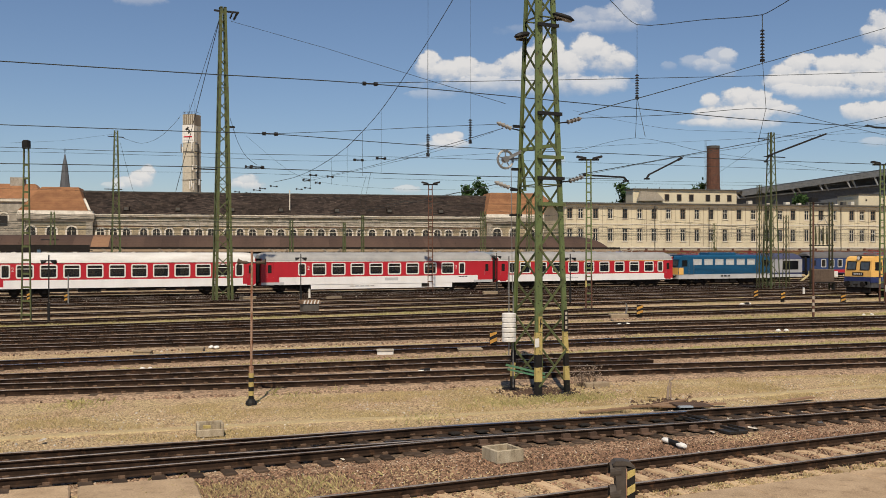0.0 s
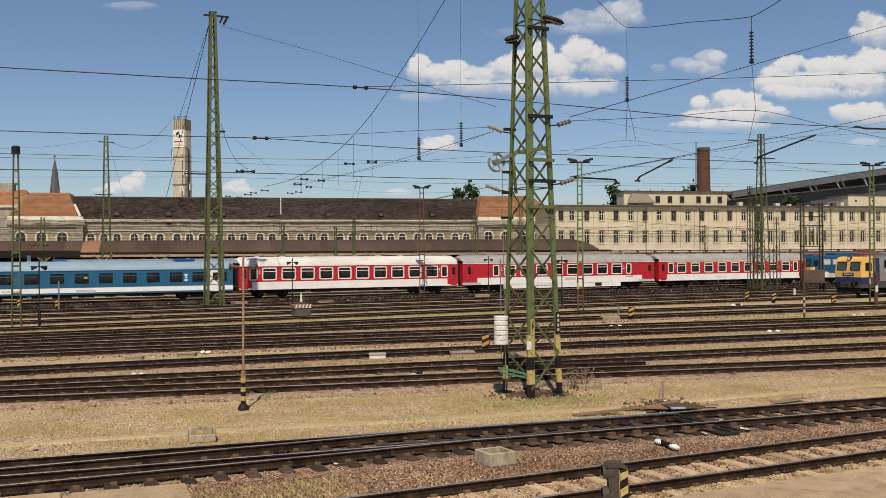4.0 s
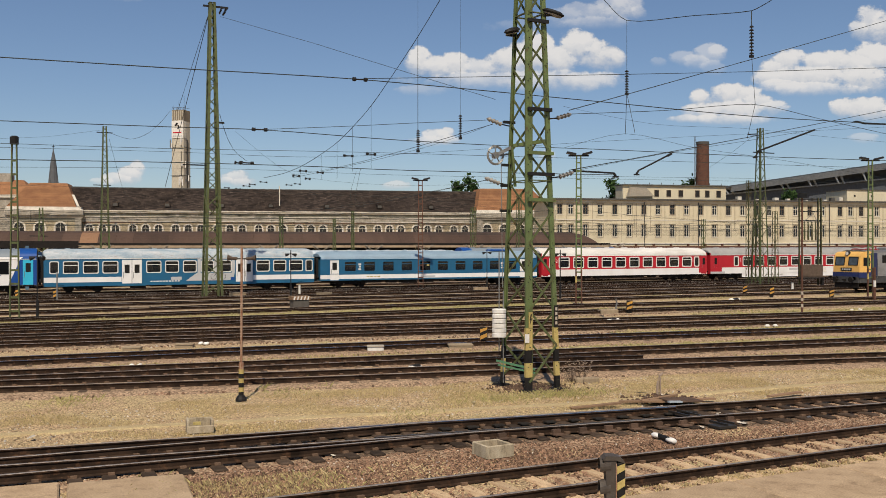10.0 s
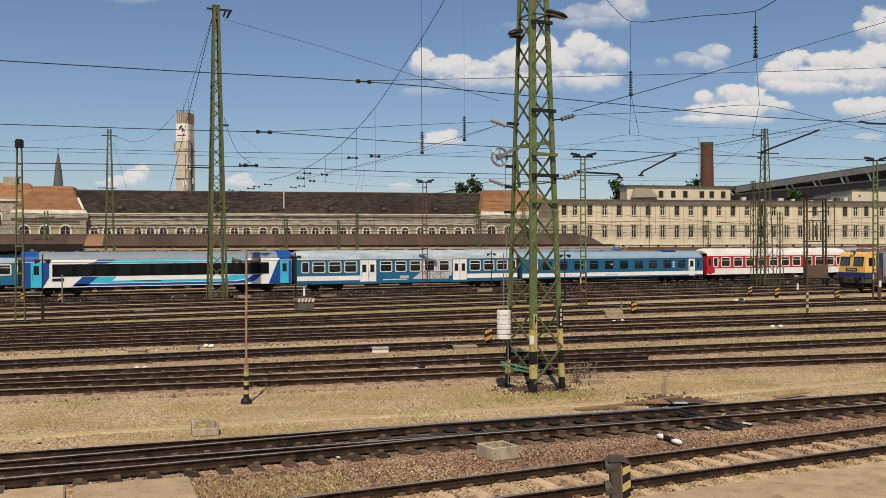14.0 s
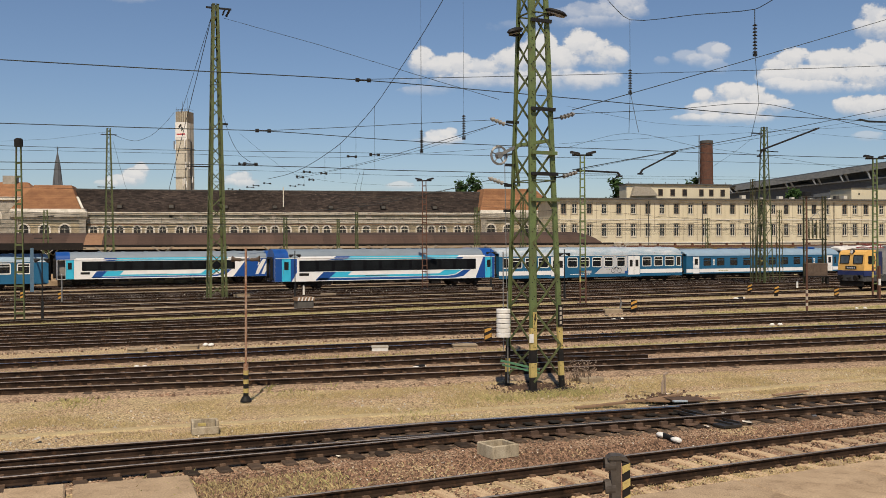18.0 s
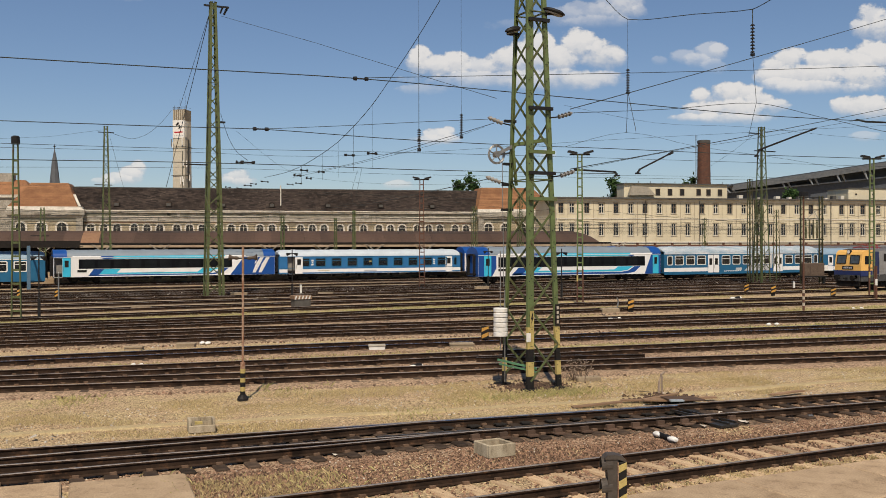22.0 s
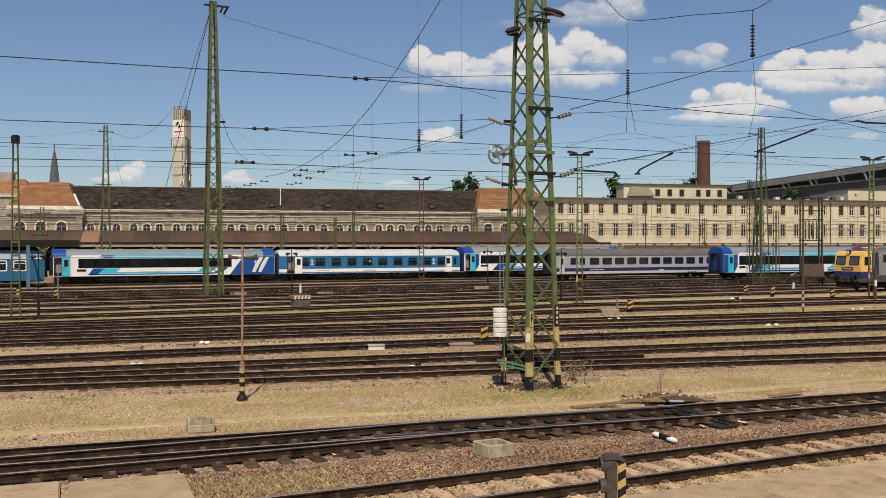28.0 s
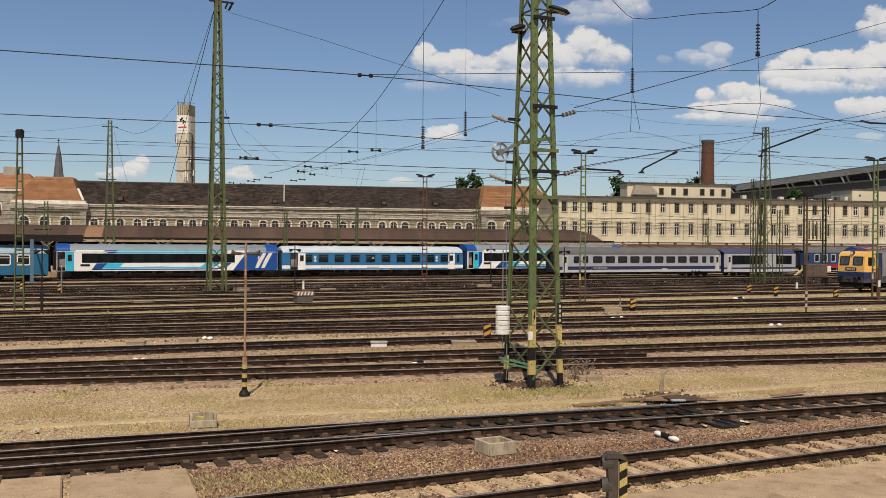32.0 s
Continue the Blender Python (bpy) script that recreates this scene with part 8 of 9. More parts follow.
wire([(24.00, 69.08, 12.11), (24.00, 69.08, 9.42)], 0.012)
wire([(24.00, 72.88, 11.50), (24.00, 72.88, 9.49)], 0.012)
wire([(24.00, 78.48, 10.99), (24.00, 78.48, 9.46)], 0.012)
wire([(30.00, 43.58, 17.97), (30.00, 43.05, 17.54), (30.00, 40.94, 15.94), (30.00, 35.75, 15.07), (30.00, 31.96, 14.46), (30.00, 30.73, 14.66), (30.00, 30.25, 14.78)], 0.018)
wire([(30.00, 40.94, 15.94), (30.00, 40.94, 13.39)], 0.012)
hanging_insulator((30.00, 40.94), 13.39, 12.20)
wire([(30.00, 40.94, 12.20), (30.00, 41.07, 10.10)], 0.014)
wire([(30.00, 40.94, 12.20), (30.00, 40.25, 10.07)], 0.014)
hanging_insulator((30.00, 31.96), 13.85, 12.55)
wire([(30.00, 31.96, 14.46), (30.00, 31.96, 13.85)], 0.02)
wire([(30.00, 31.96, 12.55), (30.00, 31.74, 10.39), (30.00, 32.22, 8.96)], 0.012)
hanging_insulator((22.90, 46.00), 11.29, 10.09)
wire([(22.90, 46.00, 18.68), (22.90, 46.00, 11.29)], 0.008)
hanging_insulator((20.43, 46.00), 10.36, 9.30)
wire([(20.43, 46.00, 18.39), (20.43, 46.00, 10.36)], 0.008)
wire([(16.81, 26.00, 8.60), (43.51, 34.00, 16.40)], 0.014)
wire([(16.80, 26.00, 6.69), (51.17, 40.00, 12.96)], 0.014)
wire([(14.05, 26.00, 8.01), (29.64, 100.00, 11.95)], 0.012)
wire([(13.90, 26.00, 6.31), (32.15, 100.00, 8.36)], 0.012)
wire([(17.90, 81.20, 23.60), (22.55, 70.00, 19.62), (28.29, 52.00, 13.28)], 0.016)
wire([(17.00, 81.20, 24.00), (18.41, 112.00, 10.98)], 0.03)
wire([(17.00, 81.20, 24.00), (16.81, 95.00, 17.36)], 0.02)
wire([(12.35, 110.00, 16.57), (14.42, 110.00, 16.04), (16.22, 110.00, 16.75), (17.74, 110.00, 18.20), (18.66, 110.00, 19.38)], 0.018)
wire([(18.43, 84.00, 15.80), (19.06, 84.00, 13.86), (19.80, 84.00, 12.56), (20.80, 84.00, 11.80)], 0.02)
wire([(12.40, 112.00, 16.16), (13.28, 112.00, 12.74), (14.05, 112.00, 10.25), (15.56, 112.00, 8.83)], 0.014)
wire([(33.27, 90.00, 11.71), (32.66, 90.00, 9.51), (32.90, 90.00, 8.40), (34.21, 90.00, 8.25)], 0.014)
wire([(33.74, 90.00, 12.06), (33.20, 90.00, 9.52), (33.14, 90.00, 8.96), (33.61, 90.00, 8.52)], 0.014)
section_bar((14.61, 40.00, 11.63), (15.31, 40.00, 11.65))
section_bar((11.64, 46.00, 9.93), (12.42, 46.00, 9.94))
section_bar((12.47, 52.00, 8.83), (13.28, 52.00, 8.82))
section_bar((12.22, 52.00, 8.82), (12.59, 52.00, 8.80))
section_bar((21.32, 70.00, 9.96), (21.93, 70.00, 9.94))
section_bar((20.79, 70.00, 9.57), (21.40, 70.00, 9.54))
section_bar((21.76, 70.00, 9.38), (22.20, 70.00, 9.35))
section_bar((22.69, 70.00, 9.88), (23.23, 70.00, 9.85))
section_bar((22.10, 58.00, 10.21), (22.80, 58.00, 10.20))
section_bar((22.69, 64.00, 10.64), (23.45, 64.00, 10.63))
section_bar((29.27, 112.00, 11.90), (30.22, 112.00, 11.85))
section_bar((27.25, 112.00, 11.38), (28.19, 112.00, 11.34))
section_bar((27.99, 112.00, 11.60), (28.80, 112.00, 11.55))
section_bar((26.38, 112.00, 11.03), (27.05, 112.00, 10.98))
section_bar((25.07, 112.00, 11.13), (25.72, 112.00, 11.08))
section_bar((33.47, 112.00, 11.80), (34.31, 112.00, 11.75))
section_bar((32.43, 112.00, 11.64), (33.26, 112.00, 11.59))
arm((47.86, 64.00, 10.15), (48.08, 64.00, 10.44), (51.42, 64.00, 11.94))
arm((70.37, 62.00, 15.42), (71.57, 62.00, 15.28), (76.29, 62.00, 15.43))
arm((42.94, 60.00, 9.56), (42.78, 60.00, 9.77), (39.16, 60.00, 9.83))

# ---- things along the near tracks ----


def slabs():
    """Old concrete platform edges on both sides of the view."""
    lay = thing("platform_edge", "worn sandy concrete slabs with grass in the joints", "platform", kind="structure")
    for x0, x1, y0, y1, dz, a in ((-9.0, -2.4, 13.0, 18.7, 0.05, -1), (-2.35, 1.0, 13.0, 18.72, 0.045, -4), (1.06, 3.08, 12.6, 18.3, 0.06, -5)):
        o = part("slab", Shape().box(-(x1 - x0) / 2, (x1 - x0) / 2, -(y1 - y0) / 2, (y1 - y0) / 2, -0.25, 0, ch=0.03), M_SLAB, lay)
        o.matrix_basis = pose((x0 + x1) / 2, (y0 + y1) / 2, dz, 0, 0, a)
    # bank at the other side
    lay2 = thing("platform_edge", "sandy concrete platform slabs beside the track", "platform", kind="structure")
    x = 9.6
    rr = random.Random(12)
    while x < 60:
        w = rr.uniform(2.3, 2.7)
        for y0, y1 in ((11.35, 13.35), (8.0, 11.28)):
            o = part("slab", Shape().box(-w / 2 + 0.02, w / 2 - 0.02, -(y1 - y0) / 2, (y1 - y0) / 2, -0.3, 0, ch=0.025), M_SLAB, lay2)
            o.matrix_basis = pose(x + w / 2, (y0 + y1) / 2 + 0.012 * (x - 10), 0.06 + rr.uniform(-0.015, 0.015), rr.uniform(-0.3, 0.3), rr.uniform(-0.3, 0.3), 0.9)
        x += w


def trough(x, y, w, d, h, wall, label, turn, z=0.0, front=0.0):
    t = thing("concrete_trough", label, "cable box", (x, y, z, 0, 0, turn), "concrete boxes")
    for e in (-1, 1):
        y0 = e * (d / 2 - wall / 2)
        part("long_side", Shape().box(-w / 2, w / 2, y0 - wall / 2, y0 + wall / 2, 0, h - (front if e < 0 else 0), ch=0.012), M_TROUGH, t)
        x0 = e * (w / 2 - wall / 2)
        part("short_side", Shape().box(x0 - wall / 2, x0 + wall / 2, -d / 2 + wall, d / 2 - wall, 0, h - 0.004, ch=0.01), M_TROUGH, t)
    # earth floor, its colour darkened for the shade inside the box
    part("bottom", Shape().box(-w / 2 + wall, w / 2 - wall, -d / 2 + wall, d / 2 - wall, -0.05, 0.06), M_TROUGHSHADE, t)
    return t


M_TROUGH = paint("pale_cast_concrete", (0.47, 0.40, 0.29), (0.31, 0.25, 0.165), rough=0.9, scale=4.0, fine=45, bump=0.25, grit=0.3, stretch=(1, 1, 0.35), rust=((0.20, 0.155, 0.10), 0.25))
# earth brown with the box's inner shade mixed into the colour
M_TROUGHSHADE = paint("shaded_earth_in_trough", (0.15, 0.10, 0.06), (0.10, 0.065, 0.04), rough=0.95)


M_HOOD = paint("dusty_dark_hood", (0.085, 0.07, 0.058), (0.05, 0.041, 0.035), rough=0.55, scale=5)


def dwarf_signal():
    t = thing("dwarf_signal", "small dusty black ground signal with two hooded lamps and striped board", "signal", (9.14, 12.84, 0.04, 0, 0, -25))
    prof = [(-0.13, 0.0), (0.03, 0.0), (0.035, 0.74), (0.02, 0.82), (-0.05, 0.86), (-0.15, 0.855), (-0.19, 0.82), (-0.15, 0.74), (-0.13, 0.45)]
    part("case", Shape().prism(prof, -0.12, 0.12, "y"), M_HOOD, t)
    part("crown", smooth_mesh(Shape().prism([(-0.19, 0.80), (-0.14, 0.868), (-0.02, 0.872), (0.09, 0.85), (0.165, 0.78), (0.165, 0.75), (0.03, 0.8)], -0.135, 0.12, "y"), "crown", M_HOOD, 35), None, t)
    b = part("striped_board", Shape().box(0.035, 0.17, -0.13, 0.11, 0.0, 0.76, ch=0.015), M_BLACK, t)
    for k in range(3):
        z = 0.06 + k * 0.26
        part("yellow_stripe", Shape().prism([(0.04, z), (0.166, z + 0.075), (0.166, min(z + 0.2, 0.755)), (0.04, z + 0.125)], -0.136, -0.13, "y"), M_YELLOW, b)
    part("edge_strip", Shape().box(0.02, 0.034, -0.142, -0.12, 0.0, 0.75), M_RUSTY, t)
    for z in (0.70, 0.34):
        hood = Shape()
        n = 14
        for i in range(n):
            a, c = math.pi * (-0.15 + 1.3 * i / n), math.pi * (-0.15 + 1.3 * (i + 1) / n)
            for ri in (1.0, 0.93):
                hood.add([(-0.06, ri * 0.135 * math.cos(a), z + ri * 0.15 * math.sin(a)), (-0.23, ri * 0.125 * math.cos(a), z + ri * 0.14 * math.sin(a) - 0.02), (-0.23, ri * 0.125 * math.cos(c), z + ri * 0.14 * math.sin(c) - 0.02), (-0.06, ri * 0.135 * math.cos(c), z + ri * 0.15 * math.sin(c))], [(0, 1, 2, 3)])
        part("lamp_hood", smooth_mesh(hood, "lamp_hood", M_HOOD), None, t)
        part("lens", Shape().tube((-0.13, 0, z), (-0.155, 0, z), 0.11, n=14), M_BANDPANE, t)
    part("foot", Shape().box(-0.22, 0.22, -0.2, 0.2, -0.3, 0.02), M_CONCRETE, t)


def stone_pair(x, y, s, dark=True, gap=1.0):
    """Two whitewashed lumps with a dark neck, as on a point lever."""
    t = thing("point_lever", "whitewashed point lever weight lying by the rails", "point lever", (x, y, 0.0, 0, 0, rng.uniform(-20, 20)), "point levers")
    for dx in (-0.24 * s * gap, 0.24 * s * gap):
        prof = [(0.0, -0.02)] + [(0.17 * s * math.sin(math.pi * i / 8) ** 0.7, 0.09 * s - 0.11 * s * math.cos(math.pi * i / 8)) for i in range(1, 8)] + [(0.0, 0.2 * s)]
        o = part("weight", smooth_mesh(Shape().lathe(prof, (0, 0, 0), "z", 12), "weight", M_WHITE), None, t)
        o.matrix_basis = pose(dx, rng.uniform(-0.05, 0.05), 0, rng.uniform(-18, 18), rng.uniform(-22, 22), 0) @ Matrix.Diagonal((rng.uniform(0.85, 1.15), 1, rng.uniform(0.75, 1), 1))
    if dark:
        part("neck", Shape().tube((-0.24 * s, 0, 0.1 * s), (0.24 * s, 0, 0.12 * s), 0.1 * s), M_BLACK, t)


def marker(x, y, h, w=0.55, turn=-25):
    t = thing("marker_board", "orange and black striped marker board on a post box", "marker board", (x, y, 0, 0, 0, turn), "marker boards")
    part("post", Shape().box(-w * 0.36, w * 0.36, 0.03, 0.2, 0, h * 0.6, ch=0.02), M_UNDER, t)
    b = part("board", Shape().box(-w / 2, w / 2, -0.03, 0.03, h * 0.28, h, ch=0.015), M_BLACK, t)
    k = h * 0.28
    while k < h - 0.12:
        part("orange_stripe", Shape().prism([(-w / 2 + 0.02, k), (w / 2 - 0.02, k + 0.14), (w / 2 - 0.02, min(k + 0.3, h - 0.01)), (-w / 2 + 0.02, min(k + 0.16, h - 0.02))], -0.036, -0.03, "y"), M_ORANGE, b)
        k += 0.3
    return t


def lumps():
    stone_pair(13.55, 30.75, 0.75)
    stone_pair(52.5, 57.7, 1.25, gap=1.5)
    stone_pair(32.0, 45.0, 1.0, gap=1.3)
    stone_pair(37.4, 38.4, 0.8, False, 1.8)
    stone_pair(9.98, 48.8, 0.8, False, 0.6)
    stone_pair(8.6, 42.4, 0.7, False, 0.7)
    stone_pair(4.84, 35.7, 0.6, False)
    stone_pair(52.1, 45.9, 0.7, False, 1.8)
    for x, y, h in ((19.54, 37.0, 0.9), (36.7, 49.8, 1.0), (59.9, 64.6, 1.0), (59.2, 60.7, 1.05), (60.8, 55.9, 0.95), (2.37, 85.0, 1.1), (5.02, 81.9, 1.1)):
        marker(x, y, h * 0.85, 0.4 if y > 45 else 0.34)
    # point machine beside a marker
    t = thing("point_machine", "grey point machine box with bent lever by the rails", "point machine", (35.7, 50.2, 0, 0, 0, -10))
    part("case", Shape().box(-0.9, 0.3, -0.25, 0.25, 0, 0.3, ch=0.05), M_BOX, t)
    part("lever", Shape().path([(0.2, 0, 0.3), (0.3, 0, 0.7), (0.2, 0, 0.95)], 0.05), M_GREYMETAL, t)
    # white cabinet and pale blocks
    for x, y, w, d, h, m, lab in ((14.35, 36.6, 0.66, 0.5, 0.24, M_WHITE, "low white relay box with grey lid"), (17.9, 36.0, 1.0, 0.7, 0.2, M_BOX, "pale concrete cable box"), (7.7, 41.9, 0.75, 0.5, 0.13, M_BOX, "pale concrete cable box"), (5.5, 41.5, 0.7, 0.5, 0.13, M_BOX, "pale concrete cable box"), (26.6, 80.0, 1.3, 0.6, 0.25, M_BOX, "pale concrete cable box"), (44.0, 84.0, 1.4, 0.6, 0.25, M_BOX, "pale concrete cable box"), (20.0, 84.0, 1.4, 0.6, 0.22, M_BOX, "pale concrete cable box"), (9.5, 68.0, 1.3, 0.6, 0.22, M_BOX, "pale concrete cable box")):
        t = thing("cable_box", lab, "cable box", (x, y, 0, 0, 0, -20), "cable boxes")
        part("body", Shape().box(-w / 2, w / 2, -d / 2, d / 2, -0.05, h - 0.05, ch=0.02), m, t)
        part("lid", Shape().box(-w / 2 - 0.02, w / 2 + 0.02, -d / 2 - 0.02, d / 2 + 0.02, h - 0.05, h, ch=0.015), M_CONCRETE if m is M_WHITE else m, t)
    # hut with a striped rim
    t = thing("signal_hut", "low grey hut with a brown and white striped rim", "hut", (19.5, 63.9, 0, 0, 0, -2))
    slim = 0.8
    part("body", Shape().box(-0.7 * slim, 0.7 * slim, -0.4, 0.6, -0.05, 0.62, ch=0.03), M_COACHGREY2, t)
    part("rim_board", Shape().box(-0.78 * slim, 0.78 * slim, -0.45, 0.65, 0.62, 0.86), M_PLANK, t)
    for k in range(5):
        part("white_stripe", Shape().prism([((-0.72 + k * 0.3) * slim, 0.62), ((-0.6 + k * 0.3) * slim, 0.62), ((-0.5 + k * 0.3) * slim, 0.86), ((-0.62 + k * 0.3) * slim, 0.86)], -0.456, -0.45, "y"), M_WHITE, t)
    # short white posts
    for x, y, h, r in ((25.6, 84.0, 0.75, 0.1), (69.9, 69.0, 0.7, 0.11), (5.1, 81.4, 2.2, 0.06)):
        t = thing("distance_post", "short whitewashed post between the tracks", "post", (x, y, 0), "distance posts")
        part("shaft", Shape().tube((0, 0, 0), (0, 0, h), r, r * 0.9, n=10), M_WHITE if r > 0.08 else M_GREYMETAL, t)
        part("cap", Shape().tube((0, 0, h), (0, 0, h + 0.08), r * 1.15, r * 0.6, n=10), M_GREYMETAL, t)


M_BOX = paint("dusty_concrete_box", (0.34, 0.27, 0.18), (0.26, 0.2, 0.135), rough=0.9, scale=3)
M_COACHGREY2 = paint("grey_hut_render", (0.12, 0.11, 0.095), (0.09, 0.08, 0.07), rough=0.9)
M_PLANK = paint("brown_weathered_plank", (0.29, 0.19, 0.115), (0.19, 0.12, 0.075), rough=0.85, scale=3, fine=40, stretch=(0.3, 3, 3), vary=0.25)
M_PALEBARK = paint("pale_dry_twig", (0.36, 0.28, 0.22), (0.26, 0.19, 0.14), rough=0.9)
M_BLUECLOTH = paint("pale_blue_plastic", (0.38, 0.44, 0.48), (0.3, 0.35, 0.4), rough=0.5)
M_OIL = paint("greasy_black_steel", (0.022, 0.02, 0.018), (0.035, 0.03, 0.025), rough=0.45, scale=3, fine=30, bump=0.2)


def debris():
    # the lying lever with white ends
    t = thing("lever_bar", "fallen black lever bar with whitewashed ends", "lever", (13.45, 17.01, 0.06, 0, 0, 82))
    part("bar", Shape().tube((-0.25, 0, 0), (0.25, 0, 0), 0.06, n=12), M_BLACK, t)
    for e in (-1, 1):
        prof = [(0.0, -0.15)] + [(0.085 * math.sin(math.pi * i / 8) ** 0.5, -0.15 * math.cos(math.pi * i / 8)) for i in range(1, 8)] + [(0.0, 0.15)]
        o = part("white_end", smooth_mesh(Shape().lathe(prof, (0, 0, 0), "x", 12), "white_end", M_WHITE), None, t)
        o.matrix_basis = pose(e * 0.29, 0.01 * e, 0.0) @ Matrix.Diagonal((1, 1.1, 0.7, 1))
    # broken boards, bag and pipe near the turnout
    t = thing("wooden_board", "weathered brown board lying on the ground", "board", (16.6, 20.9, 0.05, 2, 3, -14), "loose boards")
    part("plank", Shape().box(-0.7, 0.7, -0.09, 0.09, 0, 0.04), M_PLANK, t)
    for x, y, w, a in ((16.2, 21.3, 1.0, -35), (17.1, 21.2, 1.3, -8), (14.6, 21.3, 0.9, -12), (16.9, 21.6, 0.8, 10), (17.5, 21.0, 1.0, -20), (20.6, 20.6, 0.9, 8)):
        copy_thing(t, pose(x, y, 0.03, rng.uniform(-4, 4), rng.uniform(-4, 4), a))
    t = thing("sheet_cover", "rusty brown sheet lying over the turnout gear", "sheet", (17.0, 20.75, 0.1, 0, 2, -9))
    part("sheet", Shape().box(-0.5, 0.5, -0.35, 0.35, 0, 0.03, ch=0.01), M_CHAIR, t)
    part("blue_edge", Shape().box(-0.6, -0.2, -0.42, -0.3, 0.0, 0.04), M_BLUECLOTH, t)
    for x, y, s in ((17.0, 22.5, 0.3), (17.45, 22.1, 0.15), (16.27, 17.6, 0.2), (18.36, 17.65, 0.22), (15.1, 17.75, 0.12), (0.9, 23.2, 0.18), (1.35, 23.1, 0.16), (-0.2, 23.4, 0.15), (13.2, 19.2, 0.12), (16.7, 18.9, 0.14), (6.4, 18.6, 0.1), (12.0, 23.3, 0.1)):
        t = thing("litter", "crumpled pale scrap lying among the stones", "litter", (x, y, 0.02, 0, 0, rng.uniform(0, 180)), "scraps")
        sc = Shape()
        pts = [(rng.uniform(-1, 1) * s, rng.uniform(-0.7, 0.7) * s, rng.uniform(0, 0.35) * s) for _ in range(7)]
        for i in range(5):
            sc.add([pts[i], pts[i + 1], pts[i + 2]], [(0, 1, 2)])
        part("scrap", sc, M_PALESTONE if s != 0.22 else M_GREYMETAL, t)
    t = thing("bent_pipe", "pale bent pipe sticking out of rubble", "pipe", (17.4, 22.3, 0))
    part("pipe", Shape().path([(0, 0, 0), (0.02, 0, 0.35), (0.08, 0, 0.55), (0.2, 0, 0.62)], 0.035, 8).path([(0.12, 0, 0), (0.1, 0, 0.3), (0.12, 0, 0.5)], 0.025, 6), M_PALEBARK, t)
    t = thing("spare_rail", "dark spare rail lying between the tracks", "rail", (0, 0, 0.03))
    part("rail", rail_mesh([(17.2, 30.35), (22.1, 29.15)], 0.0, M_OIL, 0.02), None, t)
    part("rail", rail_mesh([(16.0, 30.95), (19.9, 30.0)], 0.0, M_OIL, 0.02), None, t)
    # switch blades, slide chairs and rods of the turnout
    t = thing("turnout_gear", "greasy black switch blades, slide chairs and rods", "turnout", (0, 0, 0.04))
    for off, x0, x1 in ((0.63, 7.0, 15.8), (-0.66, 7.5, 14.5)):
        line = [(x, line_y(TRACK_B, x) + off + 0.1 * (15.8 - x) / 9) for x in (x0, (x0 + x1) / 2, x1)]
        part("switch_blade", rail_mesh(line, 0.0, M_STEELBRIGHT if off > 0 else M_OIL, -0.005), None, t)
    k = 9.6
    while k < 16.4:
        y = line_y(TRACK_B, k)
        part("slide_chair", Shape().box(k - 0.13, k + 0.13, y - 1.05, y - 0.55, 0.0, 0.03).box(k - 0.1, k + 0.1, y - 0.9, y - 0.82, 0.0, 0.12), M_CHAIR, t)
        part("slide_chair", Shape().box(k - 0.13, k + 0.13, y + 0.45, y + 1.0, 0.0, 0.03), M_OIL, t)
        k += 0.66
    y = line_y(TRACK_B, 15.6)
    part("drive_rod", Shape().beam((15.6, y - 1.5, 0.06), (15.6, y + 1.0, 0.06), 0.05).beam((15.9, y - 1.4, 0.06), (15.9, y + 0.9, 0.06), 0.04), M_OIL, t)
    part("drive_cover", Shape().box(15.35, 15.9, y - 1.5, y - 1.1, -0.02, 0.04, ch=0.01), M_OIL, t)


M_CHAIR = paint("rusty_chair_plate", (0.13, 0.085, 0.06), (0.08, 0.05, 0.035), rough=0.8, vary=0.3)


def scatter(name, n, region, size, mat, label, category, flat=0.7, seed=1, zfun=None, keep=None):
    """Loose stones as one mesh: uneven wedges."""
    rr = random.Random(seed)
    v, f = [], []
    for _ in range(n):
        x, y = region(rr)
        if keep and not keep(x, y, rr):
            continue
        s = size * rr.uniform(0.55, 1.35)
        a = rr.uniform(0, 6.28)
        c, si = math.cos(a), math.sin(a)
        z = (zfun(x, y) if zfun else -0.03)
        base = len(v)
        for px, py, pz in ((-1, -0.8, 0), (0.9, -1, 0), (1.1, 0.7, 0), (-0.8, 1, 0), (-0.5, -0.4, 1), (0.6, -0.5, 0.8), (0.4, 0.55, 1.05)):
            px, py, pz = px * s * rr.uniform(0.75, 1.2) / 2, py * s * rr.uniform(0.75, 1.2) / 2, pz * s * flat
            v.append((x + px * c - py * si, y + px * si + py * c, z + pz))
        f += [(base, base + 1, base + 5, base + 4), (base + 1, base + 2, base + 6, base + 5), (base + 2, base + 3, base + 6), (base + 3, base, base + 4), (base + 3, base + 4, base + 6), (base + 4, base + 5, base + 6)]
    me = bpy.data.meshes.new(name)
    me.from_pydata(v, [], f)
    me.materials.append(mat)
    tagged(new(name, me), label, category, kind="stuff")


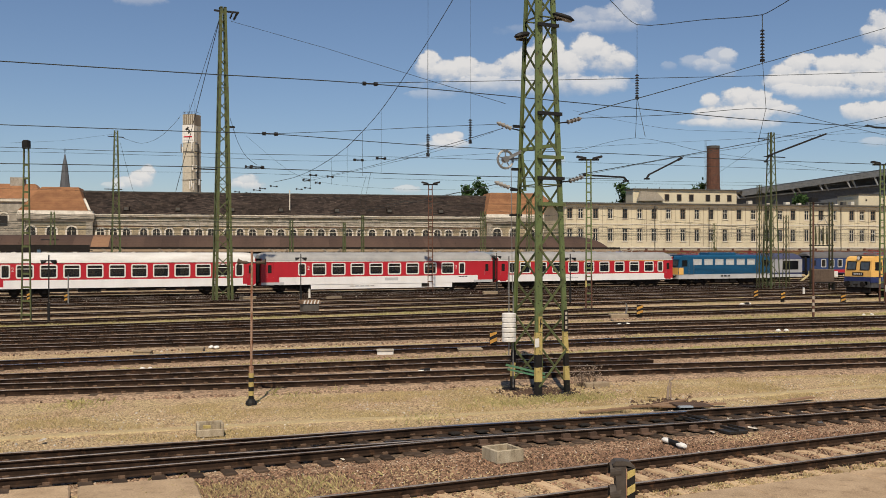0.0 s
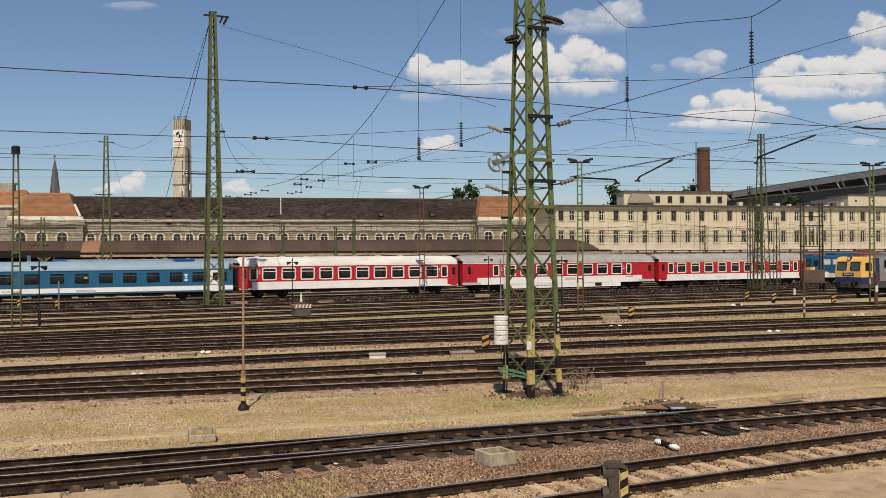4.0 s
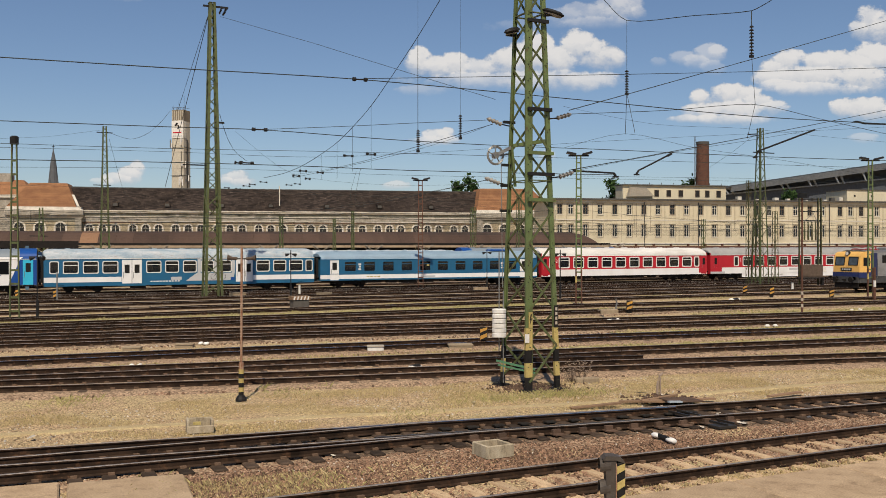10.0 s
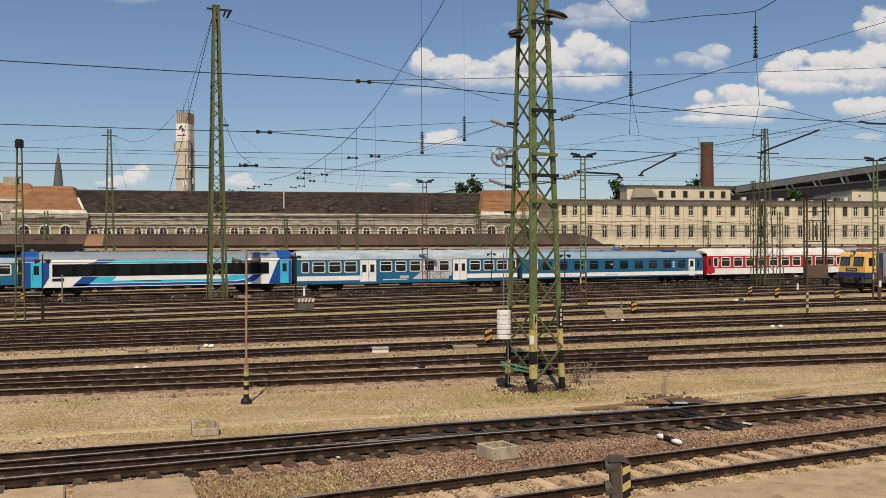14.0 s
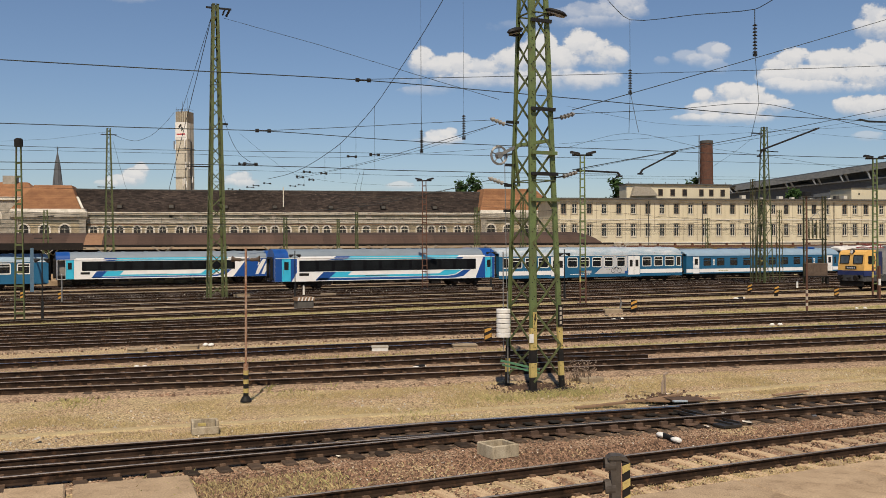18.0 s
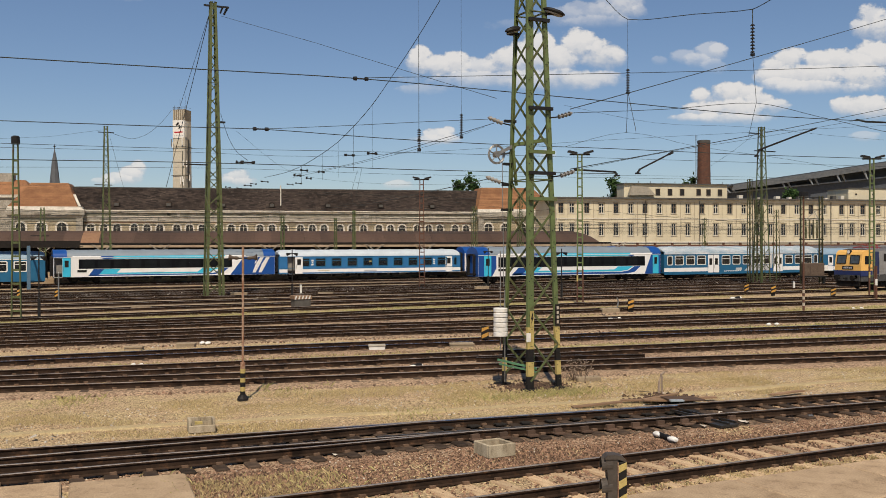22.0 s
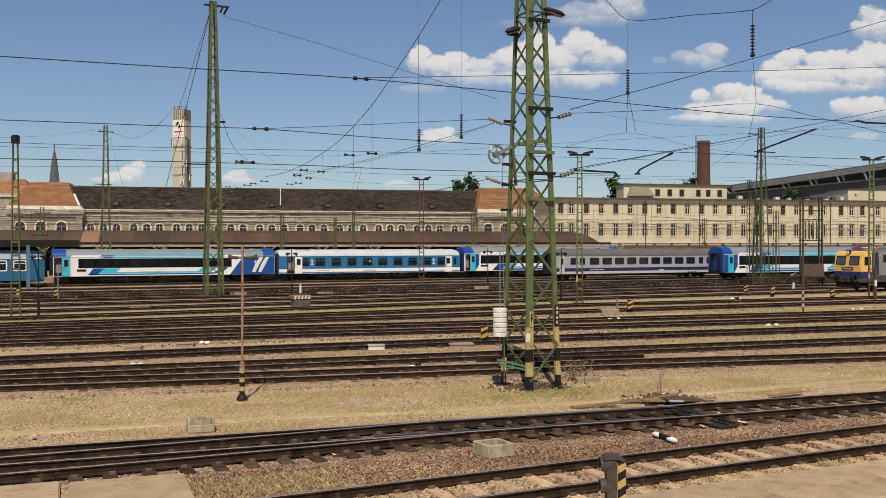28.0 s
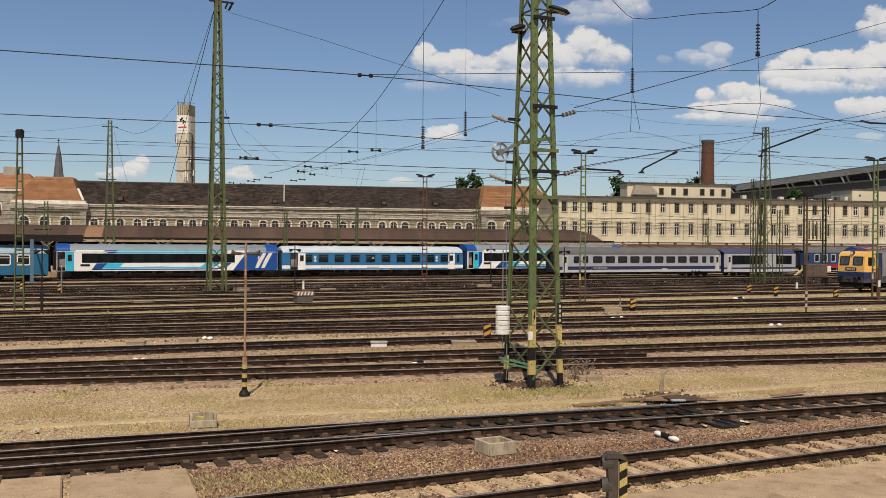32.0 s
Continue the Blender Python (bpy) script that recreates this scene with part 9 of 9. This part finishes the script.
def blades(name, spots, mat, label, h=0.25, spread=0.12, seed=3, n=9):
    """Tufts of thin grass blades at the given spots, as one mesh."""
    rr = random.Random(seed)
    v, f = [], []
    for x, y, k in spots:
        for _ in range(int(n * k) + 1):
            a, t = rr.uniform(0, 6.28), rr.uniform(0.2, 1.0)
            bx, by = x + rr.gauss(0, spread) * k, y + rr.gauss(0, spread) * k
            hh = h * k * rr.uniform(0.5, 1.2)
            lean = hh * rr.uniform(0.3, 1.9)
            w = 0.0035 + 0.0035 * rr.random()
            dx, dy = math.cos(a), math.sin(a)
            b = len(v)
            v += [(bx - dy * w, by + dx * w, -0.03), (bx + dy * w, by - dx * w, -0.03), (bx + dx * lean * 0.4 + dy * w * 0.7, by + dy * lean * 0.4 - dx * w * 0.7, hh * 0.6), (bx + dx * lean, by + dy * lean, hh)]
            f += [(b, b + 1, b + 2), (b, b + 2, b + 3)]
    me = bpy.data.meshes.new(name)
    me.from_pydata(v, [], f)
    me.materials.append(mat)
    tagged(new(name, me), label, "grass", kind="stuff")


VERGES = [
    ([(-4, 58.2), (0.6, 58.5), (10, 58.5), (27, 59.7), (36, 60.2)], 1.3),
    ([(21, 33.9), (38, 31.9), (60, 29.4)], 0.8),
    ([(28, 38.7), (46, 36.7), (66, 34.6)], 0.8),
    ([(28, 53.7), (50, 53.2), (64, 52.2)], 0.9),
    ([(40, 46.8), (64, 45.6)], 0.9)]


def ground_cover():
    scatter("crushed_stone", 42000, lambda r: (r.uniform(2.5, 34), r.uniform(15.9, 18.4)), 0.042, M_STONE, "loose rust-brown ballast stones between the tracks", "ballast", seed=1)
    scatter("crushed_stone", 24000, lambda r: (r.uniform(-2, 30), r.uniform(18.2, 21.3)), 0.042, M_STONE, "loose dark ballast stones under the track", "ballast", seed=2, keep=lambda x, y, r: abs(y - line_y(TRACK_B, x)) < 1.9)
    scatter("crushed_stone", 8000, lambda r: (r.uniform(3, 32), r.uniform(13.5, 16.0)), 0.045, M_STONE, "loose brown ballast stones between pale sleepers", "ballast", seed=3, keep=lambda x, y, r: abs(y - line_y(TRACK_A, x)) < 1.4)
    scatter("pale_pebbles", 2600, lambda r: (r.uniform(-2, 34), r.uniform(15.8, 27.0)), 0.04, M_PALESTONE, "pale pebbles and flecks of litter", "pebbles", seed=4)
    scatter("brown_pebbles", 7000, lambda r: (r.uniform(-2, 34), r.uniform(21.2, 27.5)), 0.032, M_PEBBLE, "small brown stones in the dry earth", "pebbles", seed=5)
    scatter("yard_stones", 22000, lambda r: (r.uniform(-2, 46), r.uniform(26, 50)), 0.075, M_STONE, "brown ballast stones between the yard tracks", "ballast", seed=6, keep=lambda x, y, r: min(abs(y - line_y(L, x)) for L in FAN[:7]) < 1.9)
    scatter("far_flecks", 700, lambda r: (r.uniform(0, 90), r.uniform(40, 92)), 0.08, M_PALESTONE, "pale flecks of litter between the far tracks", "litter", seed=8)
    rr = random.Random(4)
    dry = []
    while len(dry) < 13000:
        x, y = rr.uniform(-2, 34), rr.uniform(21.0, 27.2)
        if abs(y - 24.1 + 0.145 * min(x, 14.5)) < 0.3 or y < line_y(TRACK_B, x) + 1.7 or y > line_y(FAN[0], x) - 1.4:
            continue
        if noise.noise((x * 0.45, y * 0.7, 2)) > -0.15 + 0.4 * rr.random():
            dry.append((x, y, rr.uniform(0.25, 0.65)))
    blades("dry_grass", dry, M_DRYGRASS, "short parched grass on the strip between tracks", 0.036, 0.18, 3, 8)
    tufts = [(rr.uniform(3.2, 5.9), rr.uniform(15.9, 17.6), rr.uniform(0.35, 0.8)) for _ in range(420)] + [(rr.uniform(9.5, 30), 13.55 + rr.gauss(0, 0.16) + 0.012 * rr.uniform(0, 20), rr.uniform(0.3, 0.7)) for _ in range(900)] + [(rr.uniform(13, 18), rr.uniform(9.8, 11.0), rr.uniform(0.4, 0.9)) for _ in range(300)] + [(x, 11.33 + 0.012 * (x - 10) + rr.gauss(0, 0.03), rr.uniform(0.3, 0.8)) for x in [rr.choice((11.5, 14, 15.2, 18, 21.5, 25)) + rr.gauss(0, 0.9) for _ in range(260)]]
    blades("dry_grass", tufts, M_DRYGRASS, "tufts of straw-coloured grass beside the slabs", 0.065, 0.12, 5, 9)
    green = [(14.3 + rr.gauss(0, 1.1), 23.8 + rr.gauss(0, 0.25), rr.uniform(0.4, 0.9)) for _ in range(150)] + [(5.3, 16.8, 1.2), (2.9, 17.4, 1.1), (9.9, 22.4, 1.1), (15.6, 23.6, 1.3), (15.8, 23.7, 1.2), (13.4, 23.6, 1.2), (13.0, 23.7, 1.0), (2.0, 28.2, 1.4), (7.9, 27.5, 1.2)] * 5
    for line in (FAN[1], FAN[2], FAN[4], FAN[5], FAN[6], FAN[7], FAN[8]):
        for _ in range(900):
            x = rr.uniform(0, 75)
            if noise.noise((x * 0.12, line[0][1], 0)) > 0.0:
                green.append((x, line_y(line, x) + rr.choice((-1, 1)) * rr.uniform(1.4, 2.6), rr.uniform(0.5, 1.1)))
    blades("weeds", green, M_GREENGRASS, "yellow-green weeds along the track edges", 0.075, 0.4, 6, 16)
    tall = [(px + rr.gauss(0, 0.2), py + rr.gauss(0, 0.06), rr.uniform(0.4, 1.0)) for px, py, n in ((2.0, 28.6, 9), (2.5, 28.5, 4), (7.7, 28.2, 5), (9.4, 27.9, 3)) for _ in range(n)]
    blades("tall_weeds", tall, M_GREENGRASS, "taller yellow-green weeds growing beside the rails", 0.2, 0.07, 15, 5)
    # grassy strips between the yard tracks
    turf = []
    for line, half in VERGES:
        strip("grass_verge", line, half, 0.0, M_VERGE, "yellow-green grassy strip between the tracks", rough=0.7, step=0.6)
        for _ in range(int(260 * half * (line[-1][0] - line[0][0]) / 10)):
            x = rr.uniform(line[0][0], line[-1][0])
            turf.append((x, line_y(line, x) + rr.gauss(0, half * 0.6), rr.uniform(0.4, 1.0)))
    blades("turf", turf, M_GREENGRASS, "low yellow-green turf between the tracks", 0.12, 0.25, 9, 9)
    # stone block and dark rubble at the mast's foot
    t = thing("kerb_block", "weathered grey concrete block lying by the mast", "concrete block", (17.12, 25.5, 0, 0, 0, -8))
    part("block", Shape().box(-0.4, 0.4, -0.16, 0.16, -0.08, 0.13, ch=0.03), M_BOX, t)
    scatter("dark_rubble", 900, lambda r: (15.0 + r.gauss(0, 0.55), 25.2 + r.gauss(0, 0.5)), 0.06, M_CHAIR, "dark rubble round the mast's feet", "rubble", seed=11)
    scatter("heap_rubble", 260, lambda r: (17.0 + r.gauss(0, 0.5), 21.7 + r.gauss(0, 0.3)), 0.09, M_CHAIR, "dark rubble heap beside the turnout", "rubble", seed=12)
    # dry bush at the mast's foot
    t = thing("dry_bush", "leafless dry bush with pale seed heads by the mast", "bush", (16.9, 25.7, 0))
    s, heads = Shape(), Shape()
    for _ in range(60):
        a, l = rr.uniform(0, 6.28), rr.uniform(0.25, 0.62)
        p = Vector((rr.gauss(0, 0.25), rr.gauss(0, 0.2), -0.02))
        q = p + Vector((math.cos(a) * l * 0.6, math.sin(a) * l * 0.5, l))
        s.tube(p, p.lerp(q, 0.5) + Vector((0, 0, 0.05)), 0.007, 0.005, n=4).tube(p.lerp(q, 0.5) + Vector((0, 0, 0.05)), q, 0.005, 0.003, n=4)
        for k in range(2):
            c = q + Vector((rr.gauss(0, 0.05), rr.gauss(0, 0.05), rr.gauss(0, 0.04)))
            heads.box(c.x - 0.013, c.x + 0.013, c.y - 0.013, c.y + 0.013, c.z - 0.013, c.z + 0.013)
    part("branching", s, M_BARK2, t)
    tagged(part("seed_heads", heads, M_PALEBARK, t), kind="stuff")


M_PALESTONE = paint("pale_pebble", (0.58, 0.53, 0.45), (0.45, 0.40, 0.33), rough=0.9, vary=0.25)
M_BARK2 = paint("dark_dry_twig", (0.12, 0.085, 0.06), (0.08, 0.06, 0.045), rough=0.9)

slabs()
trough(9.38, 17.36, 0.63, 0.63, 0.25, 0.06, "square pale concrete trough open at the top", 3)
_t = trough(4.47, 22.5, 0.60, 0.46, 0.29, 0.06, "weathered concrete cable box half filled", -6, front=0.13)
part("yellow_tag", Shape().box(-0.15, 0.02, -0.05, 0.05, 0.16, 0.22), M_YELLOW, _t)
dwarf_signal()
lumps()
debris()
ground_cover()
strip("trodden_path", [(-20, 26.5), (0.24, 24.11), (4.4, 23.65), (6.9, 23.3), (10.7, 22.65), (14.7, 22.05), (20.1, 22.1), (26, 21.8), (60, 21.0)], 0.17, 0.0, M_PATH, "narrow trodden sandy path through the dry grass", rough=0.07)


def motions():
    """The train rolls by at an even pace; its wheels turn with it."""
    times = [0.0, 0.1, 0.2] + [float(i) for i in range(1, 32)] + [31.8, 31.9, 32.0]
    for ob in MOVING:
        x, y, z = ob.matrix_basis.translation
        walk(ob, [(t, pose(x + SPEED * t, y, z)) for t in times])
    turn = math.degrees(SPEED / 0.46)
    for w, x in WHEELSETS:
        walk(w, [(k / 10, pose(x, 0, 0.46, 0, turn * k / 10, 0)) for k in range(321)])


motions()
